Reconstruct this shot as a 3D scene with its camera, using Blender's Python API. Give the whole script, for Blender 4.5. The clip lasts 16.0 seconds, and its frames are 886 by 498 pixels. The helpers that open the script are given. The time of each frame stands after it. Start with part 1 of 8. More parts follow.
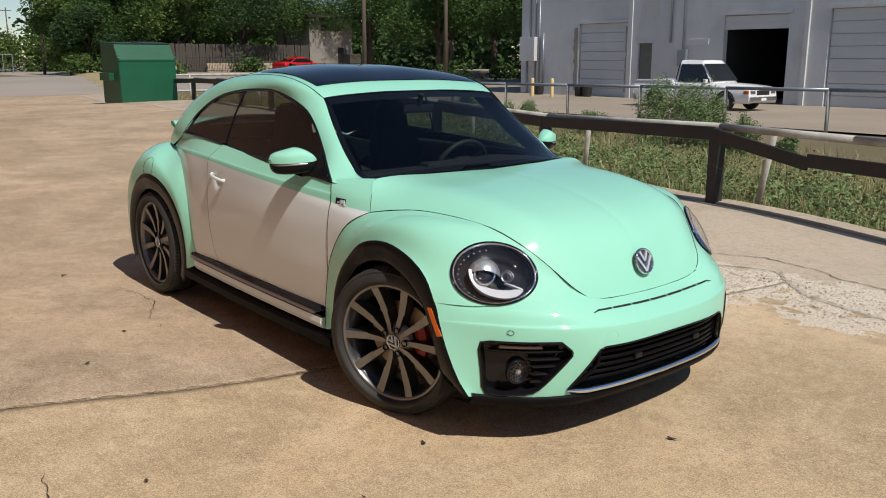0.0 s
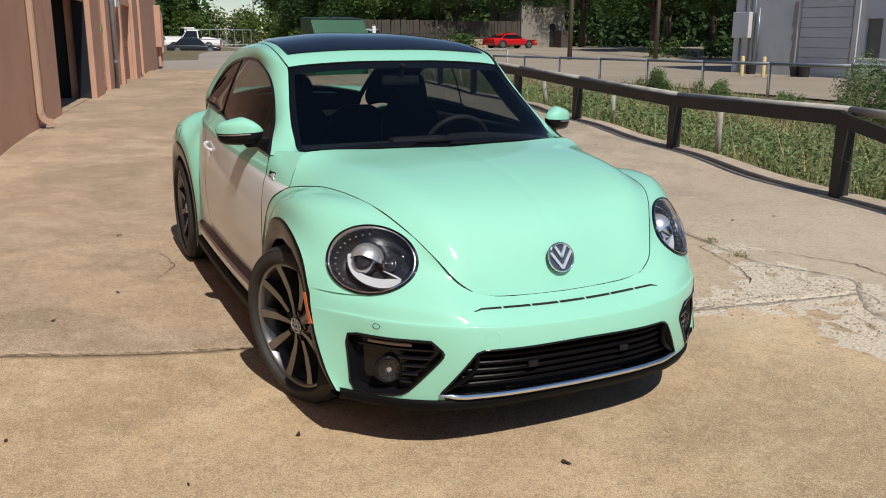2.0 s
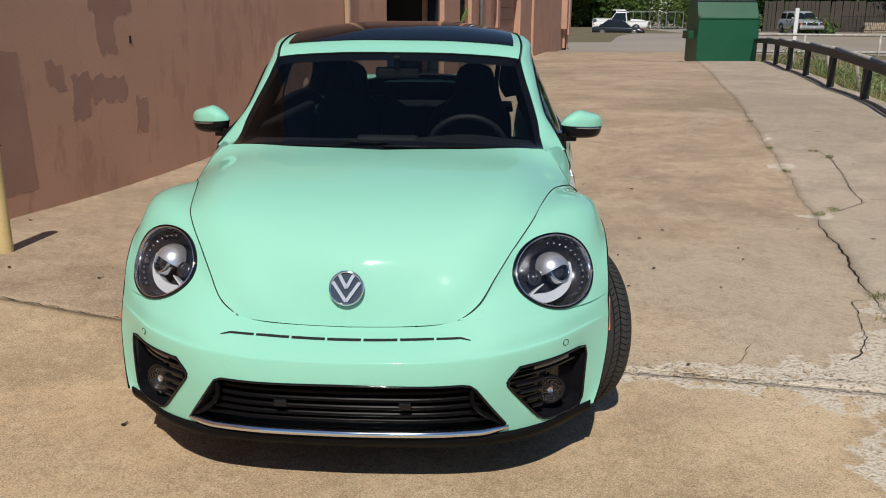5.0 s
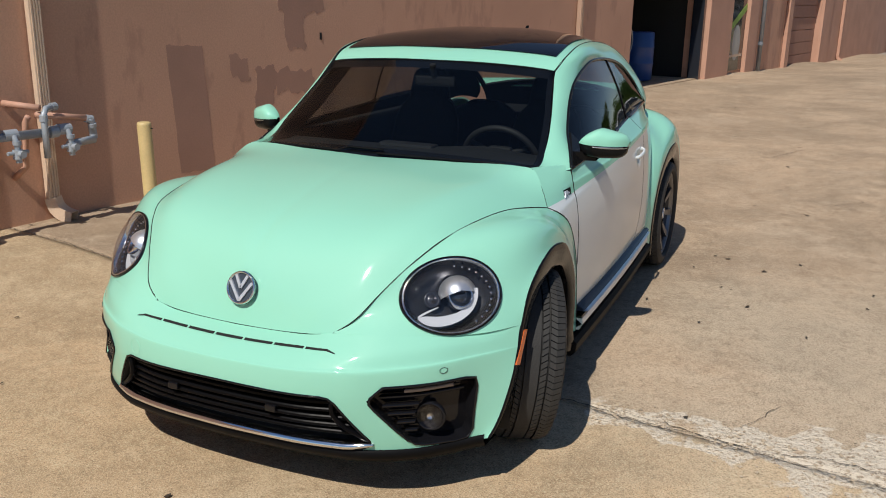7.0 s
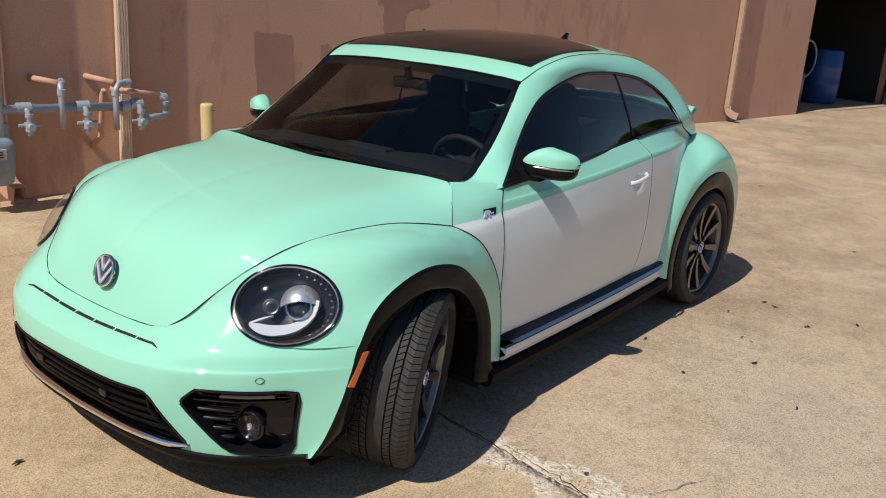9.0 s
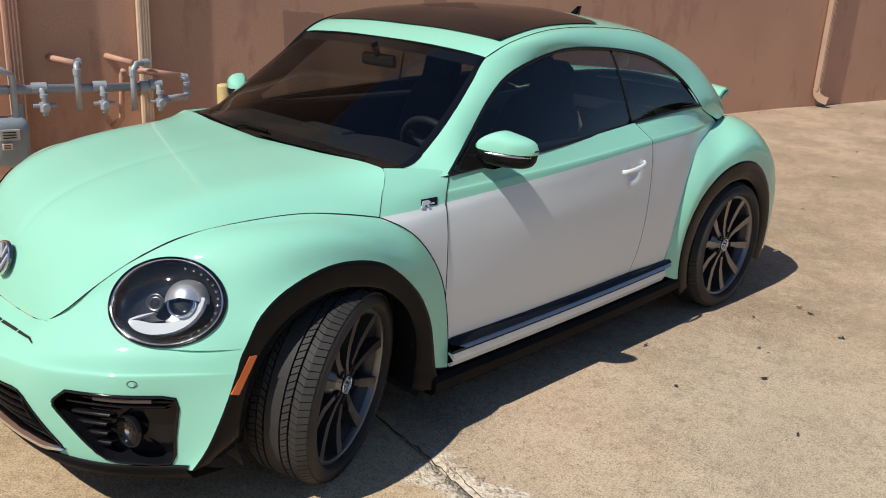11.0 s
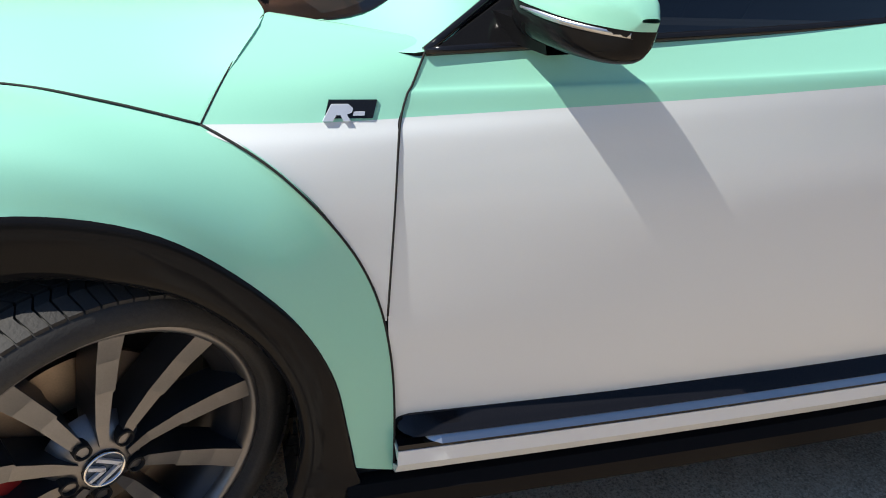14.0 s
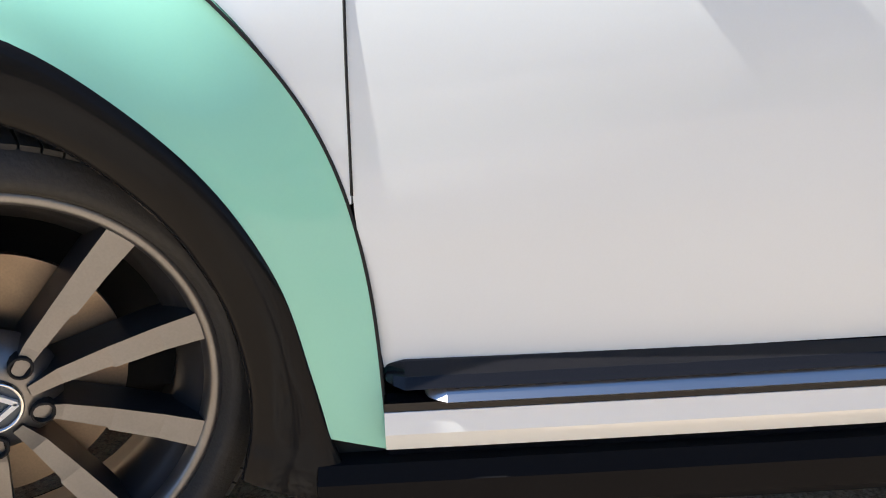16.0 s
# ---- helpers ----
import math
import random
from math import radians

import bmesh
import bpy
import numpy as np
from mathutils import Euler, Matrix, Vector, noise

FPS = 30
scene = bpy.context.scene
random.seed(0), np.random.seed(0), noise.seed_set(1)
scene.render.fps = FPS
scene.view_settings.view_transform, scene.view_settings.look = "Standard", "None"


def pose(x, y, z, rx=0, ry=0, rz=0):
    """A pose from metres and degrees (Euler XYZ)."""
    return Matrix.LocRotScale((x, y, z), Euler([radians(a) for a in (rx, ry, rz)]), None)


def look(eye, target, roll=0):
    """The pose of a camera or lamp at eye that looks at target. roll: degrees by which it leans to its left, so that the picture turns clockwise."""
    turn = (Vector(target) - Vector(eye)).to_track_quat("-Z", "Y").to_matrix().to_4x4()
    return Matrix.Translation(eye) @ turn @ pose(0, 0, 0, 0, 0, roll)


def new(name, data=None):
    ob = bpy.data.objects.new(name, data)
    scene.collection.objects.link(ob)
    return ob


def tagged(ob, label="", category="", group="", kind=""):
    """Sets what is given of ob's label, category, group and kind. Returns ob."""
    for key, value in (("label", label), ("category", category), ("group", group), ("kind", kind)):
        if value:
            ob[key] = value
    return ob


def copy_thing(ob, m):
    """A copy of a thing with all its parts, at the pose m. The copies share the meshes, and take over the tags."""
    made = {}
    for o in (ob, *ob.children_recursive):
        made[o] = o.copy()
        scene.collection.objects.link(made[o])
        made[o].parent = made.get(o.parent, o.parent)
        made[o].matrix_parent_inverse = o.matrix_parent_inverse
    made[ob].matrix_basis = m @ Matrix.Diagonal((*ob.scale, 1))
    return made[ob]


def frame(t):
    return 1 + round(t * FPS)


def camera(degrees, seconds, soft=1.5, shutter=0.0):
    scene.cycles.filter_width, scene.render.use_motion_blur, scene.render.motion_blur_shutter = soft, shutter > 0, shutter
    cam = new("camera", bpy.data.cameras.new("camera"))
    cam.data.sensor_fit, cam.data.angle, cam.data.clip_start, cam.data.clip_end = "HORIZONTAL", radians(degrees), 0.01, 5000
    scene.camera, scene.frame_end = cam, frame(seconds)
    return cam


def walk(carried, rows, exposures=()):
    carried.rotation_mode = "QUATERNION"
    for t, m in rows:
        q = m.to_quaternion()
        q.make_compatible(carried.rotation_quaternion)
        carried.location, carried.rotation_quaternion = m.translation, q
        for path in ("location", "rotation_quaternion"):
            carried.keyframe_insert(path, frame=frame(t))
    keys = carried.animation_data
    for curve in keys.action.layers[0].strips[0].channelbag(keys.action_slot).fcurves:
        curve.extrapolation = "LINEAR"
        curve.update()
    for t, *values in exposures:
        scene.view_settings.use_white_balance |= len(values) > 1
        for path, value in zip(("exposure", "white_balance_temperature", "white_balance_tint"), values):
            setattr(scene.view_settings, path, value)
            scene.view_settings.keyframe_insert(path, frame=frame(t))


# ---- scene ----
from mathutils.bvhtree import BVHTree

cam = camera(54.2, 16.0, 1.0)
PATH = [
    (0, (-2.971, -2.939, 1.524), (-1.726, -1.434, 1.092), 0.10),
    (0.5, (-2.697, -3.034, 1.518), (-1.534, -1.474, 1.055), -0.20),
    (1, (-2.399, -3.181, 1.515), (-1.357, -1.545, 1.031), 0.20),
    (1.5, (-2.087, -3.329, 1.508), (-1.164, -1.625, 1.011), 0.65),
    (2, (-1.743, -3.36, 1.485), (-0.916, -1.604, 1.002), 0.30),
    (2.5, (-1.395, -3.432, 1.494), (-0.707, -1.613, 1.032), -0.46),
    (3, (-0.98, -3.462, 1.49), (-0.463, -1.589, 1.016), -0.85),
    (3.5, (-0.635, -3.407, 1.46), (-0.257, -1.503, 0.974), -0.30),
    (4, (-0.274, -3.355, 1.476), (-0.055, -1.433, 0.97), -0.48),
    (4.2, (-0.123, -3.355, 1.486), (0.038, -1.429, 0.973), -0.30),
    (6.3, (1.293, -3.196, 1.581), (0.749, -1.353, 1.028), 0.9),
    (6.5, (1.42, -3.149, 1.578), (0.816, -1.325, 1.025), 0.9),
    (7, (1.727, -2.986, 1.616), (0.963, -1.221, 1.067), 1.0),
    (7.5, (2.054, -2.889, 1.665), (1.164, -1.185, 1.114), 2.0),
    (8, (2.271, -2.736, 1.655), (1.3, -1.079, 1.097), 2.7),
    (8.5, (2.447, -2.502, 1.665), (1.414, -0.887, 1.096), 3.5),
    (9, (2.617, -2.246, 1.667), (1.459, -0.718, 1.098), 3.9),
    (9.5, (2.746, -2.02, 1.658), (1.487, -0.572, 1.095), 3.8),
    (10, (2.814, -1.834, 1.637), (1.528, -0.422, 1.044), 2.9),
    (10.2, (2.867, -1.778, 1.641), (1.583, -0.37, 1.036), 3.0),
    (12.3, (2.739, -1.014, 1.581), (1.286, 0.176, 0.895), 3.3),
    (12.5, (2.655, -0.856, 1.548), (1.189, 0.302, 0.833), 3.4),
    (13, (2.413, -0.455, 1.484), (0.898, 0.605, 0.721), 4.3),
    (13.5, (2.172, -0.12, 1.389), (0.599, 0.776, 0.538), 5.5),
    (14, (1.965, 0.174, 1.258), (0.28, 0.768, 0.358), 5.4),
    (14.5, (1.853, 0.391, 1.12), (0.053, 0.615, 0.277), 2.7),
    (15, (1.712, 0.559, 1.001), (-0.161, 0.562, 0.3), 0.2),
    (15.5, (1.714, 0.578, 0.84), (-0.208, 0.548, 0.286), -0.6),
    (16, (1.787, 0.549, 0.757), (-0.133, 0.625, 0.2), -1.6),
]
walk(cam, [(t, look(eye, target, roll)) for t, eye, target, roll in PATH], [(0, 0.1), (2.5, 0.03), (4, -0.08), (8, 0.04), (9.5, 0.16), (10.2, 0.18), (12.3, 0.29), (13.5, 0.64), (14.5, 0.8), (15, 0.8), (15.5, 0.9), (16, 1.5)])

# ---- world, sun ----
SUN = Vector((-0.03, -0.78, 1.01)).normalized()
world = bpy.data.worlds.new("world")
scene.world = world
world.use_nodes = True
sky = world.node_tree.nodes.new("ShaderNodeTexSky")
sky.sky_type, sky.sun_disc = "NISHITA", False
sky.air_density, sky.dust_density, sky.ozone_density = 1.0, 0.0, 3.5
sky.altitude = 600
sky.sun_elevation, sky.sun_rotation = math.asin(SUN.z), math.atan2(SUN.x, SUN.y)
background = world.node_tree.nodes["Background"]
world.node_tree.links.new(sky.outputs[0], background.inputs[0])
background.inputs[1].default_value = 0.074
sun_data = bpy.data.lights.new("sun", "SUN")
sun_data.energy, sun_data.angle, sun_data.color = 3.85, radians(0.53), (1.0, 0.95, 0.86)
sun = new("sun", sun_data)
sun.matrix_world = look(SUN * 50, (0, 0, 0))


# ---- materials ----
def surf(name, color, rough=0.6, metal=0.0, vary=0.0, scale=3.0, fine=60.0, bump=0.0, tint=None, coat=0.0, gloss=0.5):
    """A surface with large blotches and fine grain. tint: the colour towards which blotches go."""
    m = bpy.data.materials.new(name)
    m.use_nodes = True
    nt = m.node_tree
    b = nt.nodes["Principled BSDF"]
    b.inputs["Base Color"].default_value = (*color, 1)
    b.inputs["Roughness"].default_value, b.inputs["Metallic"].default_value = rough, metal
    b.inputs["Specular IOR Level"].default_value = gloss
    b.inputs["Coat Weight"].default_value = coat
    b.inputs["Coat Roughness"].default_value = 0.045
    if vary or bump:
        co = nt.nodes.new("ShaderNodeTexCoord")
        big, small = nt.nodes.new("ShaderNodeTexNoise"), nt.nodes.new("ShaderNodeTexNoise")
        for n, s, d in ((big, scale, 6), (small, fine, 4)):
            n.inputs["Scale"].default_value, n.inputs["Detail"].default_value = s, d
            nt.links.new(co.outputs["Object"], n.inputs["Vector"])
        if vary:
            dark = tint or tuple(c * 0.55 for c in color)
            mixes = []
            for n, lo, hi, k in ((big, 0.38, 0.68, vary), (small, 0.35, 0.7, vary * 0.8)):
                r = nt.nodes.new("ShaderNodeMapRange")
                r.inputs["From Min"].default_value, r.inputs["From Max"].default_value = lo, hi
                r.inputs["To Max"].default_value = k
                nt.links.new(n.outputs[0], r.inputs["Value"])
                mixes.append(r)
            m1, m2 = nt.nodes.new("ShaderNodeMix"), nt.nodes.new("ShaderNodeMix")
            for mx in (m1, m2):
                mx.data_type = "RGBA"
            m1.inputs[6].default_value, m1.inputs[7].default_value = (*color, 1), (*dark, 1)
            m2.inputs[7].default_value = (*[c * 0.6 for c in color], 1)
            nt.links.new(mixes[0].outputs[0], m1.inputs[0])
            nt.links.new(mixes[1].outputs[0], m2.inputs[0])
            nt.links.new(m1.outputs[2], m2.inputs[6])
            nt.links.new(m2.outputs[2], b.inputs["Base Color"])
        if bump:
            bp = nt.nodes.new("ShaderNodeBump")
            bp.inputs["Strength"].default_value, bp.inputs["Distance"].default_value = bump, 0.01
            nt.links.new(small.outputs[0], bp.inputs["Height"])
            nt.links.new(bp.outputs[0], b.inputs["Normal"])
    return m


def glass(name, tint, gloss=0.045):
    """A thin pane: tinted, clear, with a mirror film that grows towards grazing angles."""
    m = bpy.data.materials.new(name)
    m.use_nodes = True
    nt = m.node_tree
    nt.nodes.remove(nt.nodes["Principled BSDF"])
    out = nt.nodes["Material Output"]
    tr, gl, mx, lw, pw, am = (nt.nodes.new(k) for k in ("ShaderNodeBsdfTransparent", "ShaderNodeBsdfGlossy", "ShaderNodeMixShader", "ShaderNodeLayerWeight", "ShaderNodeMath", "ShaderNodeMath"))
    tr.inputs[0].default_value = (*tint, 1)
    gl.inputs[0].default_value, gl.inputs["Roughness"].default_value = (1, 1, 1, 1), 0.02
    lw.inputs["Blend"].default_value = 0.5
    pw.operation, pw.inputs[1].default_value = "POWER", 6.0
    am.operation, am.inputs[1].default_value, am.inputs[2].default_value = "MULTIPLY_ADD", 1.0 - gloss, gloss
    nt.links.new(lw.outputs["Facing"], pw.inputs[0])
    nt.links.new(pw.outputs[0], am.inputs[0])
    nt.links.new(am.outputs[0], mx.inputs[0])
    nt.links.new(tr.outputs[0], mx.inputs[1])
    nt.links.new(gl.outputs[0], mx.inputs[2])
    nt.links.new(mx.outputs[0], out.inputs[0])
    return m


MINT = surf("mint_paint", (0.325, 0.72, 0.555), 0.5, coat=0.9, vary=0.04, scale=1.2, fine=400, gloss=0.15)
WHITE = surf("white_paint", (0.75, 0.79, 0.80), 0.5, coat=0.9, vary=0.03, scale=1.2, fine=400, gloss=0.15)
BLACK = surf("black_gloss_plastic", (0.009, 0.009, 0.011), 0.09, vary=0.2, scale=4, fine=200, gloss=0.35)
CLAD = surf("black_polished_cladding", (0.010, 0.010, 0.011), 0.07, vary=0.3, scale=6, fine=250, gloss=0.11)
SEAM = surf("panel_gap", (0.011, 0.011, 0.011), 0.8)
GRILLEBLACK = surf("grille_plastic", (0.004, 0.004, 0.005), 0.35, gloss=0.08)
SKIRT = surf("black_skirt_plastic", (0.009, 0.009, 0.010), 0.5, vary=0.3, scale=6, fine=250, gloss=0.05)
BADGE = surf("badge_silver", (0.62, 0.66, 0.74), 0.3, 0.35)
CHROME = surf("chrome", (0.82, 0.83, 0.85), 0.08, 1.0)
SATIN = surf("brushed_metal", (0.55, 0.56, 0.58), 0.28, 1.0)
RIM = surf("rim_metal", (0.25, 0.245, 0.25), 0.33, 0.85, vary=0.25, scale=12, fine=300)
RIMDARK = surf("rim_dark_paint", (0.05, 0.05, 0.055), 0.35, 0.5)
RUBBER = surf("tyre_rubber", (0.036, 0.035, 0.034), 0.65, vary=0.4, scale=9, fine=160, bump=0.15, tint=(0.058, 0.055, 0.052), gloss=0.3)
ORANGE = surf("amber_reflector", (0.60, 0.12, 0.015), 0.2, coat=0.5)
RED = surf("red_caliper", (0.28, 0.01, 0.012), 0.4)
DISC = surf("brake_disc", (0.35, 0.27, 0.2), 0.4, 0.8, vary=0.4, scale=20, fine=300)
CABIN = surf("dark_interior", (0.015, 0.016, 0.018), 0.75, vary=0.2, scale=5, fine=150, gloss=0.12)
DASH = surf("dashboard_plastic", (0.019, 0.020, 0.022), 0.6, vary=0.2, scale=5, fine=300, bump=0.05, gloss=0.25)
GLASS = glass("tinted_glass", (0.60, 0.65, 0.64))
SIDEGLASS = glass("dark_tinted_side_glass", (0.36, 0.385, 0.385), 0.08)
REARGLASS = glass("tinted_rear_glass", (0.68, 0.71, 0.68))
LAMPGLASS = glass("clear_lamp_glass", (0.92, 0.93, 0.95))
ROOFGLASS = surf("black_roof_glass", (0.004, 0.004, 0.006), 0.04, gloss=0.55)
def concrete(name, base, stain, pale, bleached=(0.60, 0.50, 0.375)):
    """Old outdoor concrete: broad stains, mottling, exposed aggregate, pits, and crumbled stretches where "wear" is high."""
    m = bpy.data.materials.new(name)
    m.use_nodes = True
    nt = m.node_tree
    b = nt.nodes["Principled BSDF"]
    b.inputs["Roughness"].default_value = 0.9
    b.inputs["Specular IOR Level"].default_value = 0.25
    co = nt.nodes.new("ShaderNodeTexCoord")

    def noise(scale, detail, rough=0.55, warp=0.0):
        n = nt.nodes.new("ShaderNodeTexNoise")
        n.inputs["Scale"].default_value, n.inputs["Detail"].default_value = scale, detail
        n.inputs["Roughness"].default_value, n.inputs["Distortion"].default_value = rough, warp
        nt.links.new(co.outputs["Object"], n.inputs["Vector"])
        return n.outputs[0]

    def ramp(v, lo, hi, a=0.0, z=1.0):
        r = nt.nodes.new("ShaderNodeMapRange")
        for k, x in zip(("From Min", "From Max", "To Min", "To Max"), (lo, hi, a, z)):
            r.inputs[k].default_value = x
        nt.links.new(v, r.inputs["Value"])
        return r.outputs[0]

    def mix(f, a, c, kind="MIX"):
        x = nt.nodes.new("ShaderNodeMix")
        x.data_type, x.blend_type = "RGBA", kind
        nt.links.new(f, x.inputs[0])
        for v, i in ((a, 6), (c, 7)):
            if isinstance(v, tuple):
                x.inputs[i].default_value = (*v, 1)
            else:
                nt.links.new(v, x.inputs[i])
        return x.outputs[2]

    def calc(op, a, c):
        x = nt.nodes.new("ShaderNodeMath")
        x.operation = op
        for v, i in ((a, 0), (c, 1)):
            if isinstance(v, float):
                x.inputs[i].default_value = v
            else:
                nt.links.new(v, x.inputs[i])
        return x.outputs[0]

    col = mix(ramp(noise(0.33, 8, 0.66, 0.6), 0.42, 0.62, 0.0, 0.9), base, stain)
    col = mix(ramp(noise(1.3, 9, 0.74, 0.3), 0.46, 0.62, 0.0, 0.75), col, stain)
    col = mix(ramp(noise(0.7, 9, 0.75, 0.3), 0.54, 0.68, 0.0, 0.6), col, tuple(c * 0.72 for c in stain))
    col = mix(ramp(noise(0.9, 8, 0.68, 0.4), 0.52, 0.70, 0.0, 0.6), col, pale)
    # a broad bleached stretch beside the parked car
    far = nt.nodes.new("ShaderNodeVectorMath")
    far.operation = "DISTANCE"
    far.inputs[1].default_value = (3.0, 1.0, 0.0)
    nt.links.new(co.outputs["Object"], far.inputs[0])
    edge = calc("ADD", far.outputs["Value"], ramp(noise(0.8, 6, 0.65, 0.4), 0.3, 0.7, -0.9, 0.9))
    col = mix(ramp(edge, 1.2, 2.4, 0.5, 0.0), col, bleached)
    col = mix(ramp(noise(22, 5, 0.7), 0.45, 0.75, 0.0, 0.3), col, tuple(c * 0.62 for c in stain))
    col = mix(ramp(noise(7, 7, 0.78), 0.50, 0.68, 0.0, 0.4), col, pale)
    col = mix(ramp(noise(11, 7, 0.8), 0.52, 0.70, 0.0, 0.42), col, tuple(c * 0.8 for c in stain))
    grit = noise(170, 3, 0.8)
    col = mix(ramp(grit, 0.52, 0.66, 0.0, 0.62), col, tuple(c * 0.42 for c in stain))
    col = mix(ramp(grit, 0.47, 0.34, 0.0, 0.55), col, tuple(min(0.75, c * 1.35) for c in pale))
    cell = nt.nodes.new("ShaderNodeTexVoronoi")
    cell.inputs["Scale"].default_value = 190
    nt.links.new(co.outputs["Object"], cell.inputs["Vector"])
    tone = nt.nodes.new("ShaderNodeSeparateColor")
    nt.links.new(cell.outputs["Color"], tone.inputs[0])
    col = mix(ramp(tone.outputs[0], 0.78, 0.95, 0.0, 0.5), col, tuple(c * 0.55 for c in stain))
    col = mix(ramp(tone.outputs[1], 0.78, 0.95, 0.0, 0.45), col, pale)
    # crumbled network
    wear = nt.nodes.new("ShaderNodeAttribute")
    wear.attribute_name = "wear"
    bend = nt.nodes.new("ShaderNodeVectorMath")
    bend.operation = "ADD"
    wob = nt.nodes.new("ShaderNodeTexNoise")
    wob.inputs["Scale"].default_value = 5
    shrink = nt.nodes.new("ShaderNodeVectorMath")
    shrink.operation = "SCALE"
    shrink.inputs["Scale"].default_value = 0.22
    nt.links.new(co.outputs["Object"], wob.inputs["Vector"])
    nt.links.new(wob.outputs["Color"], shrink.inputs[0])
    nt.links.new(co.outputs["Object"], bend.inputs[0])
    nt.links.new(shrink.outputs[0], bend.inputs[1])
    edge = nt.nodes.new("ShaderNodeTexVoronoi")
    edge.feature = "DISTANCE_TO_EDGE"
    edge.inputs["Scale"].default_value = 4.2
    nt.links.new(bend.outputs[0], edge.inputs["Vector"])
    band = calc("SUBTRACT", calc("MULTIPLY", wear.outputs["Fac"], 0.32), edge.outputs["Distance"])
    frag = calc("ADD", band, ramp(noise(30, 4, 0.7), 0.3, 0.7, -0.05, 0.05))
    crumb = calc("MULTIPLY", ramp(frag, 0.0, 0.05), ramp(wear.outputs["Fac"], 0.05, 0.3))
    rub = mix(ramp(noise(55, 4, 0.75), 0.5, 0.66), (0.74, 0.65, 0.53), tuple(c * 1.15 for c in stain))
    col = mix(calc("MULTIPLY", crumb, 0.9), col, rub)
    nt.links.new(col, b.inputs["Base Color"])
    h = calc("ADD", calc("MULTIPLY", grit, 0.5), calc("MULTIPLY", noise(18, 5, 0.7), 0.6))
    h = calc("ADD", h, calc("MULTIPLY", crumb, ramp(noise(40, 3, 0.7), 0.3, 0.7, -1.2, 1.4)))
    bp = nt.nodes.new("ShaderNodeBump")
    bp.inputs["Strength"].default_value, bp.inputs["Distance"].default_value = 0.6, 0.006
    nt.links.new(h, bp.inputs["Height"])
    nt.links.new(bp.outputs[0], b.inputs["Normal"])
    return m


CONCRETE = concrete("worn_concrete", (0.555, 0.395, 0.265), (0.285, 0.203, 0.136), (0.67, 0.52, 0.38))
CONCRETE2 = concrete("sandy_concrete", (0.665, 0.465, 0.285), (0.385, 0.270, 0.165), (0.74, 0.57, 0.38))
CONCRETE3 = concrete("pale_side_concrete", (0.53, 0.415, 0.315), (0.35, 0.275, 0.205), (0.66, 0.54, 0.42))
CRACK = surf("crack_dirt", (0.045, 0.035, 0.022), 0.95, vary=0.5, scale=9, fine=80, bump=0.4)
LITTER = surf("dry_leaf", (0.055, 0.04, 0.025), 0.8, vary=0.5, scale=20, fine=200)
STONE = surf("crumbled_concrete", (0.56, 0.45, 0.33), 0.9, vary=0.6, scale=12, fine=90, bump=0.4)
STUCCO = surf("brown_stucco", (0.65, 0.375, 0.255), 0.85, vary=0.4, scale=0.9, fine=70, bump=0.1, tint=(0.48, 0.268, 0.18))


def weather(m, stain, stretch, lo, hi, amount):
    """Adds ragged upright streaks of a darker coat of paint to a surface."""
    nt = m.node_tree
    b = nt.nodes["Principled BSDF"]
    old = b.inputs["Base Color"].links[0].from_socket
    co, mp, n1, n2 = (nt.nodes.new(k) for k in ("ShaderNodeTexCoord", "ShaderNodeMapping", "ShaderNodeTexNoise", "ShaderNodeTexNoise"))
    mp.inputs["Scale"].default_value = stretch
    n1.inputs["Scale"].default_value, n1.inputs["Detail"].default_value, n1.inputs["Roughness"].default_value = 1.0, 7, 0.62
    n2.inputs["Scale"].default_value, n2.inputs["Detail"].default_value = 0.55, 2
    nt.links.new(co.outputs["Object"], mp.inputs["Vector"])
    nt.links.new(mp.outputs[0], n1.inputs["Vector"])
    nt.links.new(co.outputs["Object"], n2.inputs["Vector"])
    add, mr, mx = nt.nodes.new("ShaderNodeMath"), nt.nodes.new("ShaderNodeMapRange"), nt.nodes.new("ShaderNodeMix")
    add.operation, add.inputs[1].default_value = "MULTIPLY_ADD", 0.45
    nt.links.new(n2.outputs[0], add.inputs[0])
    nt.links.new(n1.outputs[0], add.inputs[2])
    mr.inputs["From Min"].default_value, mr.inputs["From Max"].default_value, mr.inputs["To Max"].default_value = lo, hi, amount
    nt.links.new(add.outputs[0], mr.inputs["Value"])
    mx.data_type = "RGBA"
    mx.inputs[7].default_value = (*stain, 1)
    nt.links.new(mr.outputs[0], mx.inputs[0])
    nt.links.new(old, mx.inputs[6])
    nt.links.new(mx.outputs[2], b.inputs["Base Color"])


weather(STUCCO, (0.42, 0.235, 0.165), (1.0, 4.6, 1.7), 0.79, 0.87, 0.5)
STUCCO2 = surf("salmon_stucco", (0.60, 0.345, 0.245), 0.85, vary=0.3, scale=1.2, fine=90, bump=0.3)
WALLWHITE = surf("white_painted_block", (0.66, 0.662, 0.665), 0.75, vary=0.3, scale=0.5, fine=20, bump=0.2)
weather(WALLWHITE, (0.50, 0.46, 0.40), (1.0, 1.5, 0.35), 0.76, 0.95, 0.55)
DOORWHITE = surf("white_steel_door", (0.60, 0.61, 0.62), 0.6, vary=0.15, scale=0.6, fine=30)
# near-black: puts the unlit bay interiors' shade into the colour; also roof and shutter
DARK = surf("bay_shade_black", (0.02, 0.02, 0.02), 0.9)
